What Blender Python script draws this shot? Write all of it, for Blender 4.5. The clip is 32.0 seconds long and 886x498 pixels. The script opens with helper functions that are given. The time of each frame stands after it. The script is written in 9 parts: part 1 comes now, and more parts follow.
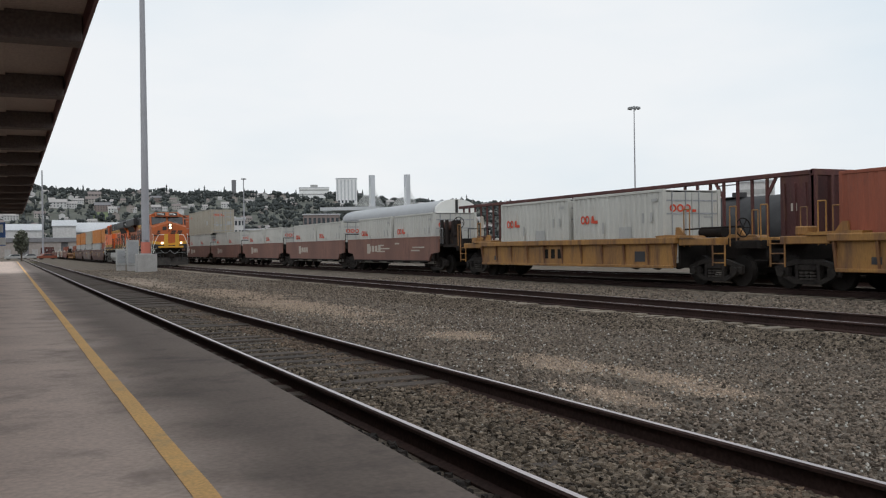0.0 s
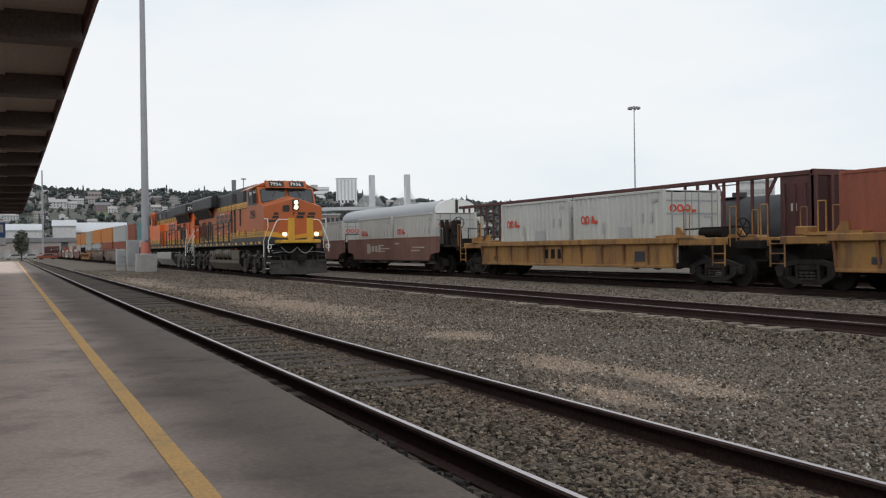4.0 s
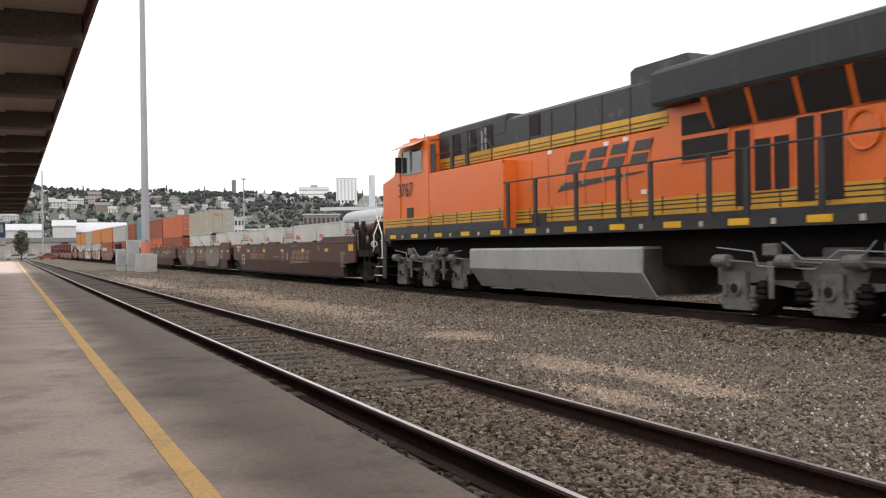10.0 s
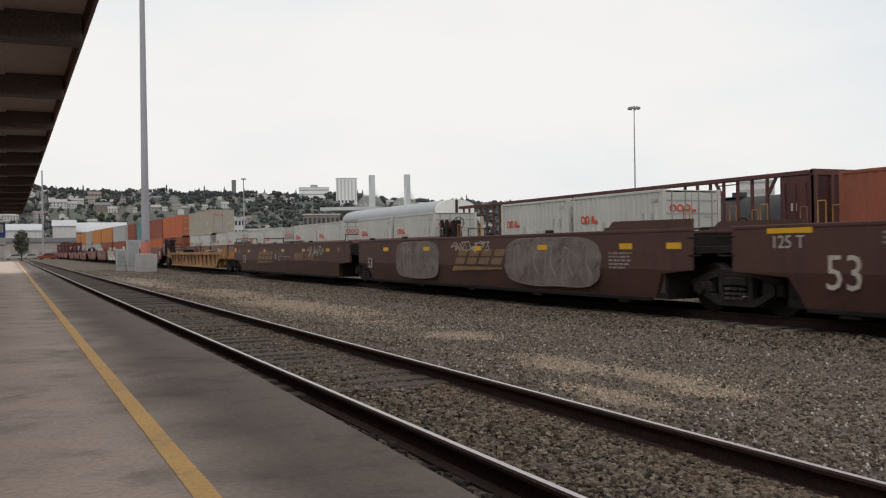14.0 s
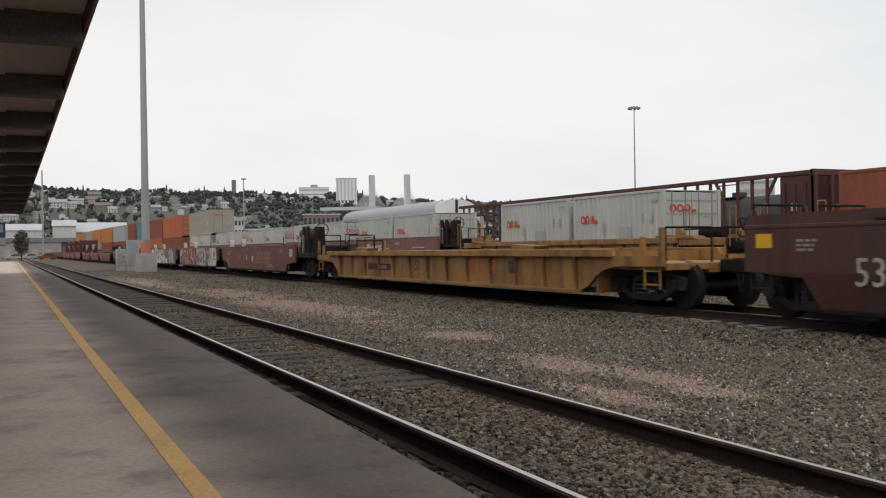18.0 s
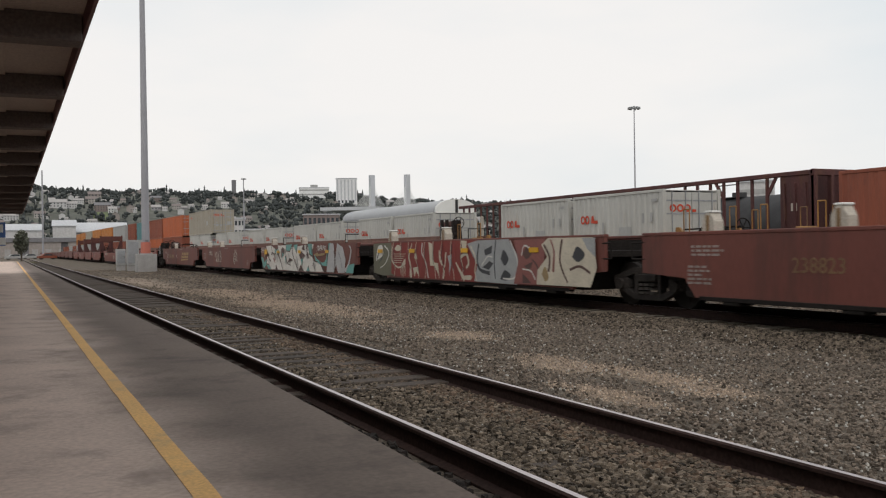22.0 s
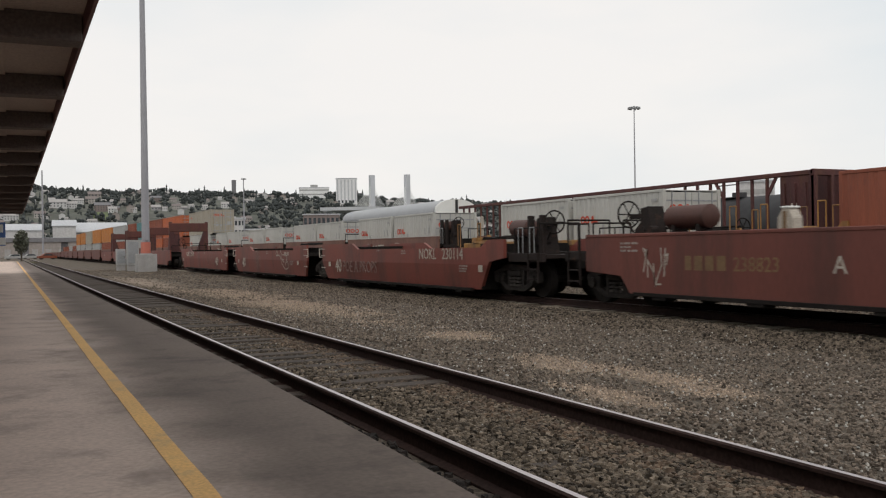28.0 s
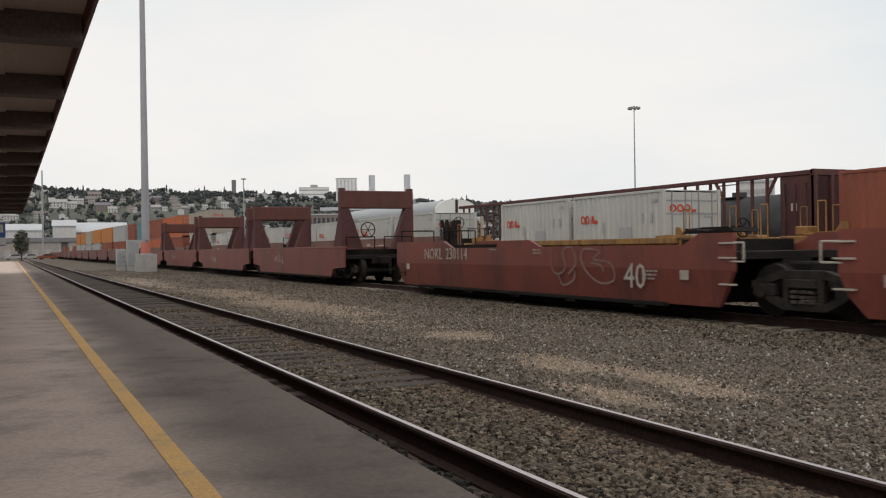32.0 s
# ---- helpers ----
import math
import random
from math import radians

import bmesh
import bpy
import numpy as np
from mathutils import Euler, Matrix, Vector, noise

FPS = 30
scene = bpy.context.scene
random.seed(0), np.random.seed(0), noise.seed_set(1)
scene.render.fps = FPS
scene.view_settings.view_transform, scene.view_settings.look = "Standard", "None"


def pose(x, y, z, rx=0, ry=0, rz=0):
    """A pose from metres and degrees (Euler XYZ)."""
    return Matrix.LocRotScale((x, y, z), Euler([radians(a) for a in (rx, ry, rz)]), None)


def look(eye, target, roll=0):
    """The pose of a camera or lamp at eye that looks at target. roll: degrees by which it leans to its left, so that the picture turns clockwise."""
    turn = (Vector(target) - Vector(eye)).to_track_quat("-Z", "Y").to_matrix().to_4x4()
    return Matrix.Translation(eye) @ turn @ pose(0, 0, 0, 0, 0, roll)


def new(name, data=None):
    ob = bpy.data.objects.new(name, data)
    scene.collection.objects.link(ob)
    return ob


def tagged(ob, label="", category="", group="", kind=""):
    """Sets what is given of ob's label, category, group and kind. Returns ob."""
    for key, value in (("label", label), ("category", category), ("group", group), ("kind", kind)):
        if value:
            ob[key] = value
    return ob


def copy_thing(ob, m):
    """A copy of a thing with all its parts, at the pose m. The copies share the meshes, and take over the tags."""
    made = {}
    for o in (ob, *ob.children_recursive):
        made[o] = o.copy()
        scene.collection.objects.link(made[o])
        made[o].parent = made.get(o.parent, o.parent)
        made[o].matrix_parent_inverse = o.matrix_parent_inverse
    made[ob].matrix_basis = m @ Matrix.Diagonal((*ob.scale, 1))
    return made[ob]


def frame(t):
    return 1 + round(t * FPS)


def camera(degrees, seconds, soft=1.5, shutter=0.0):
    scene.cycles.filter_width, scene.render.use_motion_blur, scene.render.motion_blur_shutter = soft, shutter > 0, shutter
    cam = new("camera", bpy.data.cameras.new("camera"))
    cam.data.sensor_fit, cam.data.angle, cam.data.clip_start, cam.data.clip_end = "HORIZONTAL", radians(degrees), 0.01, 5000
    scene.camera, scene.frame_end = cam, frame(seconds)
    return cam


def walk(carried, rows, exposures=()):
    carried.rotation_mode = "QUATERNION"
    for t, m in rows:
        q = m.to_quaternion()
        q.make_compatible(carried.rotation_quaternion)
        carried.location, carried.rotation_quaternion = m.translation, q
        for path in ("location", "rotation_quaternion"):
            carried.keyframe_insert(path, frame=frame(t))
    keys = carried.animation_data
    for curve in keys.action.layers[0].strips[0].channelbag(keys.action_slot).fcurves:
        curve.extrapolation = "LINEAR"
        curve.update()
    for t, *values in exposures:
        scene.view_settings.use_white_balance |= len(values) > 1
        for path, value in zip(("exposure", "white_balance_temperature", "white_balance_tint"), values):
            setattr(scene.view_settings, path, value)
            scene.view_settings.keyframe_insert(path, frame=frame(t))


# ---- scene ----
# ---- camera: fixed on a tripod on the platform ----
EYE = (0.0, 0.0, 1.243)
YAW, TILT, ROLL = radians(25.374), radians(-0.099), -0.858
AIM = (EYE[0] + math.sin(YAW) * math.cos(TILT), EYE[1] + math.cos(YAW) * math.cos(TILT), EYE[2] + math.sin(TILT))
cam = camera(51.66, 32.0, soft=1.2, shutter=0.2)
walk(cam, [(0.0, look(EYE, AIM, ROLL)), (32.0, look(EYE, AIM, ROLL))], [(0.0, 0.0, 6300, 10), (5.0, 0.05, 6330, 10), (6.0, 0.08, 6350, 8), (7.0, 0.30, 6400, 7), (8.0, 0.76, 6550, 12), (9.0, 0.86, 6550, 13), (10.0, 0.74, 6700, 13), (11.0, 0.38, 6900, 13), (12.0, 0.0, 6700, 12), (13.0, 0.0, 6680, 12), (15.0, 0.02, 6680, 12), (25.0, 0.0, 6720, 12), (32.0, 0.0, 6740, 12)])

# ---- light: overcast sky, weak wide sun ----
SUN_EL, SUN_ROT = radians(52), radians(205)
world = bpy.data.worlds.new("overcast_sky")
scene.world = world
world.use_nodes = True
wn, wl = world.node_tree.nodes, world.node_tree.links
wbg = wn["Background"]
wsky = wn.new("ShaderNodeTexSky")
wsky.sky_type, wsky.sun_disc, wsky.sun_elevation, wsky.sun_rotation = "NISHITA", False, SUN_EL, SUN_ROT
wsky.dust_density, wsky.air_density = 3.0, 1.0
wco = wn.new("ShaderNodeTexCoord")
wmap = wn.new("ShaderNodeMapping")
wmap.inputs["Scale"].default_value = (1.0, 1.0, 3.2)
wno = wn.new("ShaderNodeTexNoise")
wno.inputs["Scale"].default_value, wno.inputs["Detail"].default_value = 1.6, 5.0
wrp = wn.new("ShaderNodeValToRGB")
wrp.color_ramp.elements[0].position, wrp.color_ramp.elements[0].color = 0.36, (7.6, 8.35, 8.75, 1)
wrp.color_ramp.elements[1].position, wrp.color_ramp.elements[1].color = 0.62, (9.3, 9.35, 9.25, 1)
wmx = wn.new("ShaderNodeMix")
wmx.data_type = "RGBA"
wmx.inputs[0].default_value = 0.93
wl.new(wco.outputs["Generated"], wmap.inputs["Vector"])
wl.new(wmap.outputs["Vector"], wno.inputs["Vector"])
wl.new(wno.outputs["Fac"], wrp.inputs["Fac"])
wl.new(wsky.outputs["Color"], wmx.inputs[6])
wl.new(wrp.outputs["Color"], wmx.inputs[7])
wl.new(wmx.outputs[2], wbg.inputs["Color"])
wbg.inputs["Strength"].default_value = 0.1
sun_data = bpy.data.lights.new("sun", "SUN")
sun_data.energy, sun_data.angle, sun_data.color = 0.65, radians(25), (1.0, 0.96, 0.9)
sun = new("sun", sun_data)
sun.matrix_world = look((0, 0, 60), (60 * math.sin(SUN_ROT) / math.tan(SUN_EL) * -1, 60 * math.cos(SUN_ROT) / math.tan(SUN_EL) * -1, 0))
# ---- materials ----
def mat(name, a, b=None, rough=0.6, metal=0.0, scale=1.2, fine=30.0, bump=0.15, dirt=None, dirt_amount=0.45, streak=1.0, grain=0.25, spec=0.4, coords="Object", bump_dist=0.01):
    """Two-scale procedural paint: broad change from a to b, fine grain, dirt patches, bump."""
    m = bpy.data.materials.new(name)
    m.use_nodes = True
    n, l = m.node_tree.nodes, m.node_tree.links
    bs = n["Principled BSDF"]
    b = b or tuple(c * 0.75 for c in a)
    co = n.new("ShaderNodeTexCoord")
    mp = n.new("ShaderNodeMapping")
    mp.inputs["Scale"].default_value = (1, 1, 1 / streak)
    l.new(co.outputs[coords], mp.inputs["Vector"])
    n1 = n.new("ShaderNodeTexNoise")
    n1.inputs["Scale"].default_value, n1.inputs["Detail"].default_value, n1.inputs["Roughness"].default_value = scale, 6, 0.62
    l.new(mp.outputs["Vector"], n1.inputs["Vector"])
    r1 = n.new("ShaderNodeValToRGB")
    r1.color_ramp.elements[0].position, r1.color_ramp.elements[1].position = 0.33, 0.68
    r1.color_ramp.elements[0].color, r1.color_ramp.elements[1].color = (*b, 1), (*a, 1)
    l.new(n1.outputs["Fac"], r1.inputs["Fac"])
    n2 = n.new("ShaderNodeTexNoise")
    n2.inputs["Scale"].default_value, n2.inputs["Detail"].default_value = fine, 4
    l.new(mp.outputs["Vector"], n2.inputs["Vector"])
    r2 = n.new("ShaderNodeMapRange")
    r2.inputs["From Min"].default_value, r2.inputs["From Max"].default_value = 0.3, 0.7
    r2.inputs["To Min"].default_value, r2.inputs["To Max"].default_value = 1 - grain, 1 + grain
    l.new(n2.outputs["Fac"], r2.inputs["Value"])
    mu = n.new("ShaderNodeMix")
    mu.data_type, mu.blend_type = "RGBA", "MULTIPLY"
    mu.inputs[0].default_value = 1.0
    l.new(r1.outputs["Color"], mu.inputs[6])
    l.new(r2.outputs["Result"], mu.inputs[7])
    out = mu.outputs[2]
    if dirt:
        n3 = n.new("ShaderNodeTexNoise")
        n3.inputs["Scale"].default_value, n3.inputs["Detail"].default_value, n3.inputs["Roughness"].default_value = scale * 2.3, 8, 0.7
        l.new(mp.outputs["Vector"], n3.inputs["Vector"])
        r3 = n.new("ShaderNodeMapRange")
        r3.inputs["From Min"].default_value, r3.inputs["From Max"].default_value = 0.62 - 0.22 * dirt_amount, 0.78 - 0.16 * dirt_amount
        l.new(n3.outputs["Fac"], r3.inputs["Value"])
        md = n.new("ShaderNodeMix")
        md.data_type = "RGBA"
        l.new(r3.outputs["Result"], md.inputs[0])
        l.new(out, md.inputs[6])
        md.inputs[7].default_value = (*dirt, 1)
        out = md.outputs[2]
    l.new(out, bs.inputs["Base Color"])
    rr = n.new("ShaderNodeMapRange")
    rr.inputs["To Min"].default_value, rr.inputs["To Max"].default_value = max(rough - 0.12, 0.03), min(rough + 0.15, 1)
    l.new(n1.outputs["Fac"], rr.inputs["Value"])
    l.new(rr.outputs["Result"], bs.inputs["Roughness"])
    bs.inputs["Metallic"].default_value = metal
    bs.inputs["Specular IOR Level"].default_value = spec
    if bump:
        bp = n.new("ShaderNodeBump")
        bp.inputs["Strength"].default_value, bp.inputs["Distance"].default_value = bump, bump_dist
        l.new(n2.outputs["Fac"], bp.inputs["Height"])
        l.new(bp.outputs["Normal"], bs.inputs["Normal"])
    return m


def glow(name, col, power):
    m = bpy.data.materials.new(name)
    m.use_nodes = True
    bs = m.node_tree.nodes["Principled BSDF"]
    bs.inputs["Base Color"].default_value = (0.8, 0.8, 0.75, 1)
    bs.inputs["Emission Color"].default_value, bs.inputs["Emission Strength"].default_value = (*col, 1), power
    return m


def vary(m, low=0.75, high=1.2):
    """Multiply a material's colour by a per-object random value."""
    n, l = m.node_tree.nodes, m.node_tree.links
    bs = n["Principled BSDF"]
    src = bs.inputs["Base Color"].links[0].from_socket
    oi = n.new("ShaderNodeObjectInfo")
    mr = n.new("ShaderNodeMapRange")
    mr.inputs["To Min"].default_value, mr.inputs["To Max"].default_value = low, high
    l.new(oi.outputs["Random"], mr.inputs["Value"])
    mx = n.new("ShaderNodeMix")
    mx.data_type, mx.blend_type = "RGBA", "MULTIPLY"
    mx.inputs[0].default_value = 1.0
    l.new(src, mx.inputs[6])
    l.new(mr.outputs["Result"], mx.inputs[7])
    l.new(mx.outputs[2], bs.inputs["Base Color"])
    return m


def island(m, low=0.55, high=1.5, tint=None):
    """Multiply a material's colour by a random value for each loose piece."""
    n, l = m.node_tree.nodes, m.node_tree.links
    bs = n["Principled BSDF"]
    src = bs.inputs["Base Color"].links[0].from_socket
    ge = n.new("ShaderNodeNewGeometry")
    mr = n.new("ShaderNodeMapRange")
    mr.inputs["To Min"].default_value, mr.inputs["To Max"].default_value = low, high
    l.new(ge.outputs["Random Per Island"], mr.inputs["Value"])
    mx = n.new("ShaderNodeMix")
    mx.data_type, mx.blend_type = "RGBA", "MULTIPLY"
    mx.inputs[0].default_value = 1.0
    l.new(src, mx.inputs[6])
    l.new(mr.outputs["Result"], mx.inputs[7])
    l.new(mx.outputs[2], bs.inputs["Base Color"])
    return m


RUST = (0.10, 0.045, 0.025)
GRIME = (0.05, 0.04, 0.035)
M_ORANGE_NEW = mat("orange_paint", (0.72, 0.15, 0.026), (0.65, 0.13, 0.022), rough=0.35, grain=0.05, bump=0.03, scale=0.6, dirt=(0.42, 0.10, 0.03), dirt_amount=0.12, streak=3)
M_ORANGE_OLD = mat("weathered_orange_paint", (0.44, 0.112, 0.026), (0.35, 0.088, 0.024), rough=0.45, grain=0.12, bump=0.05, scale=0.7, dirt=(0.26, 0.09, 0.042), dirt_amount=0.5, streak=4)
M_YELLOW = mat("yellow_paint", (0.62, 0.33, 0.03), (0.52, 0.27, 0.03), rough=0.5, grain=0.1, bump=0.05, dirt=(0.25, 0.14, 0.04), dirt_amount=0.25, streak=3)
M_LABEL = mat("yellow_reflector", (0.78, 0.42, 0.02), rough=0.4, grain=0.05, bump=0)
M_BLACK = mat("black_paint", (0.018, 0.018, 0.02), (0.03, 0.028, 0.026), rough=0.55, grain=0.2, bump=0.05)
M_GREY_ROOF = mat("dark_grey_paint", (0.034, 0.034, 0.039), (0.022, 0.022, 0.026), rough=0.5, grain=0.1, bump=0.04, dirt=(0.09, 0.085, 0.08), dirt_amount=0.3)
M_FTRUCK = mat("grimy_cast_steel", (0.042, 0.036, 0.032), (0.02, 0.017, 0.016), rough=0.85, spec=0.2, grain=0.3, bump=0.2, scale=3, dirt=GRIME, dirt_amount=0.3)
M_WINGPAINT = mat("black_radiator_housing_paint", (0.020, 0.020, 0.022), (0.013, 0.013, 0.014), rough=0.5, grain=0.12, bump=0.04, dirt=(0.05, 0.046, 0.042), dirt_amount=0.25, streak=3)
M_MESH = mat("dark_radiator_mesh", (0.024, 0.017, 0.015), (0.013, 0.010, 0.010), rough=0.8, grain=0.4, fine=90)
M_TRUCK_PALE = mat("pale_grey_cast_steel", (0.17, 0.16, 0.15), (0.10, 0.092, 0.085), rough=0.75, grain=0.2, bump=0.2, dirt=(0.05, 0.045, 0.04), dirt_amount=0.35)
M_TRUCK = mat("dusty_cast_steel", (0.085, 0.074, 0.065), (0.034, 0.029, 0.026), rough=0.8, grain=0.25, bump=0.2, dirt=GRIME, dirt_amount=0.5)
M_GEAR = mat("dark_brown_grimy_steel", (0.026, 0.018, 0.016), (0.014, 0.011, 0.010), rough=0.8, spec=0.25, grain=0.3, bump=0.2, dirt=RUST, dirt_amount=0.2)
M_UNDER = mat("grimy_underframe", (0.024, 0.020, 0.018), (0.012, 0.0105, 0.010), rough=0.9, spec=0.12, grain=0.3, bump=0.2)
M_TANK_SILVER = mat("silver_grey_paint", (0.38, 0.38, 0.37), (0.30, 0.30, 0.29), rough=0.45, grain=0.06, bump=0.03, dirt=(0.16, 0.14, 0.12), dirt_amount=0.25, streak=4)
M_TANK_OLD = mat("dusty_tank_paint", (0.122, 0.102, 0.075), (0.09, 0.075, 0.056), rough=0.7, grain=0.15, bump=0.1, dirt=GRIME)
M_WHITE = mat("white_paint", (0.78, 0.78, 0.75), (0.70, 0.70, 0.67), rough=0.5, grain=0.05, bump=0)
M_OFFWHITE = mat("faded_white_paint", (0.50, 0.455, 0.39), (0.37, 0.325, 0.275), rough=0.6, grain=0.2, bump=0)
M_FADEDGOLD = mat("faded_gold_paint", (0.235, 0.145, 0.068), (0.145, 0.085, 0.045), rough=0.6, grain=0.2, bump=0)
M_AWNING = mat("tan_awning", (0.62, 0.36, 0.26), rough=0.7, grain=0.05)
M_GRILLE = mat("radiator_grille", (0.075, 0.028, 0.02), (0.04, 0.018, 0.014), rough=0.7, grain=0.4, fine=80)
M_STEEL = mat("worn_rail_steel", (0.52, 0.465, 0.47), (0.42, 0.375, 0.375), rough=0.36, metal=1.0, grain=0.08, bump=0.02, spec=0.5)
M_RAILSIDE = mat("rusty_rail_side", (0.050, 0.030, 0.026), (0.032, 0.020, 0.018), rough=0.9, spec=0.15, grain=0.3, bump=0.2)
M_WHEEL = mat("wheel_steel", (0.026, 0.022, 0.020), (0.015, 0.013, 0.012), rough=0.85, spec=0.15, grain=0.2)
M_BROWN = mat("brown_freight_paint", (0.090, 0.036, 0.027), (0.063, 0.027, 0.021), rough=0.6, grain=0.12, bump=0.06, scale=0.5, dirt=(0.042, 0.022, 0.018), dirt_amount=0.5, streak=6)
M_RED = mat("faded_red_freight_paint", (0.172, 0.054, 0.040), (0.128, 0.041, 0.032), rough=0.6, grain=0.12, bump=0.06, scale=0.5, dirt=(0.085, 0.034, 0.027), dirt_amount=0.55, streak=6)
M_NRED = mat("red_oxide_freight_paint", (0.225, 0.058, 0.041), (0.165, 0.044, 0.033), rough=0.5, grain=0.1, bump=0.06, scale=0.5, dirt=(0.10, 0.038, 0.030), dirt_amount=0.55, streak=4)
M_YCAR = mat("yellow_freight_paint", (0.36, 0.185, 0.048), (0.25, 0.125, 0.038), rough=0.6, grain=0.15, bump=0.06, scale=0.7, dirt=(0.12, 0.062, 0.035), dirt_amount=0.75, streak=5)
M_EMBLEM = mat("dark_emblem_paint", (0.06, 0.055, 0.055), rough=0.5, grain=0.1, bump=0)
M_GLASS = bpy.data.materials.new("dark_cab_glass")
M_GLASS.use_nodes = True
_g = M_GLASS.node_tree.nodes["Principled BSDF"]
_g.inputs["Base Color"].default_value, _g.inputs["Roughness"].default_value, _g.inputs["Specular IOR Level"].default_value = (0.02, 0.022, 0.025, 1), 0.06, 0.9
M_LAMP = glow("headlight_lens", (1.0, 0.74, 0.40), 3.2)
M_NUMLAMP = mat("number_board", (0.02, 0.02, 0.02), rough=0.4, bump=0)
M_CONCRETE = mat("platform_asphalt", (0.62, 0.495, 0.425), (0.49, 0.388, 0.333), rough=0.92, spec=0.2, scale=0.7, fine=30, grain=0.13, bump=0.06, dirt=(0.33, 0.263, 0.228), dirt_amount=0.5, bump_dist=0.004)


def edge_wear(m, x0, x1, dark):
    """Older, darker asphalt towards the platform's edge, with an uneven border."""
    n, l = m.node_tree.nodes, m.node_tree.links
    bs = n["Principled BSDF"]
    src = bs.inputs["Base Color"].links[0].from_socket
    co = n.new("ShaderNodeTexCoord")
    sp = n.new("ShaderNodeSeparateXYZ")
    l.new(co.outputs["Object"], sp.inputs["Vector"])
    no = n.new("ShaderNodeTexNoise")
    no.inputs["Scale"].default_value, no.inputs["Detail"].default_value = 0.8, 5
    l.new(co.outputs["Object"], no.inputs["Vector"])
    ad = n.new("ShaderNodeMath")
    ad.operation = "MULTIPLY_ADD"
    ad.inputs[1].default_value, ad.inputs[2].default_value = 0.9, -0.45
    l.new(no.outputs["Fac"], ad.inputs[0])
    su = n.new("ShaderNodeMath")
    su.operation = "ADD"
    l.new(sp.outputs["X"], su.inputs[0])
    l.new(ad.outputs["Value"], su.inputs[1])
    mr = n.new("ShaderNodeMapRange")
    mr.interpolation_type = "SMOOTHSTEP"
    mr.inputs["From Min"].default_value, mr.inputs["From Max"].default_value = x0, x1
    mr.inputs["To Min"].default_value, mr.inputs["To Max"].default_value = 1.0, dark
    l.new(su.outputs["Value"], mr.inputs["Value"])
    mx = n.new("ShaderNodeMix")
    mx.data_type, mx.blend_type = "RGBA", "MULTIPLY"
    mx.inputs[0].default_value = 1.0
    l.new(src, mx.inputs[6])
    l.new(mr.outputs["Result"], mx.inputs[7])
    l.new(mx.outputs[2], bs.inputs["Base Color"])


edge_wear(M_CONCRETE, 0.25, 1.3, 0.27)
M_LINE = mat("worn_yellow_line", (0.76, 0.45, 0.155), (0.64, 0.375, 0.135), rough=0.75, grain=0.15, fine=50, bump=0.1, dirt=(0.44, 0.30, 0.15), dirt_amount=0.4)
M_BASE = mat("cast_concrete", (0.36, 0.35, 0.34), (0.28, 0.27, 0.26), rough=0.9, fine=20, grain=0.12)
M_POLE = mat("painted_pole", (0.33, 0.33, 0.355), (0.28, 0.28, 0.30), rough=0.5, grain=0.06, streak=5)
M_POLE_RED = mat("faded_red_band", (0.55, 0.17, 0.12), rough=0.6, grain=0.1)
M_TIE = mat("old_timber_tie", (0.075, 0.058, 0.046), (0.035, 0.028, 0.024), rough=0.95, scale=6, fine=40, grain=0.4, bump=0.6)
vary(M_TIE)
M_SOFFIT = mat("canopy_soffit", (0.44, 0.36, 0.31), (0.34, 0.28, 0.24), rough=0.8, scale=0.6, grain=0.15)
M_BEAM = mat("canopy_beam_paint", (0.14, 0.11, 0.10), rough=0.7)
M_FASCIA = mat("canopy_fascia_paint", (0.16, 0.07, 0.065), rough=0.6)
M_CONT_WHITE = mat("white_container_paint", (0.50, 0.495, 0.46), (0.43, 0.425, 0.395), rough=0.5, grain=0.06, scale=0.8, dirt=(0.36, 0.31, 0.25), dirt_amount=0.25, streak=6)
M_CONT_TAN = mat("tan_container_paint", (0.37, 0.335, 0.275), (0.31, 0.28, 0.225), rough=0.55, grain=0.08, dirt=(0.25, 0.19, 0.12), dirt_amount=0.3, streak=5)
M_CONT_ORANGE = mat("orange_container_paint", (0.50, 0.13, 0.05), rough=0.55, grain=0.08, dirt=(0.3, 0.08, 0.04), dirt_amount=0.25, streak=5)
M_CONT_AMBER = mat("amber_container_paint", (0.52, 0.20, 0.05), rough=0.55, grain=0.08, dirt=(0.3, 0.12, 0.04), dirt_amount=0.25, streak=5)
M_CONT_RED = mat("dark_red_container_paint", (0.27, 0.075, 0.040), rough=0.55, grain=0.08, dirt=(0.14, 0.05, 0.04), dirt_amount=0.3, streak=5)
M_CONT_TEAL = mat("teal_container_paint", (0.10, 0.24, 0.25), rough=0.55, grain=0.08, streak=5)
M_CONT_GREY = mat("grey_container_paint", (0.40, 0.40, 0.39), rough=0.55, grain=0.08, streak=5)
M_LOGO_RED = mat("red_lettering", (0.62, 0.07, 0.03), rough=0.5, grain=0.1, bump=0)
M_SILVER_CAR = mat("silver_covered_car_paint", (0.36, 0.37, 0.385), (0.30, 0.31, 0.325), rough=0.45, grain=0.06, streak=4)
M_PARKED = mat("dusty_red_freight_paint", (0.225, 0.115, 0.088), (0.150, 0.075, 0.058), rough=0.7, grain=0.15, bump=0.05, scale=0.7, dirt=(0.11, 0.06, 0.05), dirt_amount=0.5, streak=5)
M_RACK = mat("rusty_maroon_steel", (0.105, 0.036, 0.033), (0.06, 0.024, 0.024), rough=0.75, grain=0.25, dirt=RUST, dirt_amount=0.45, streak=4)
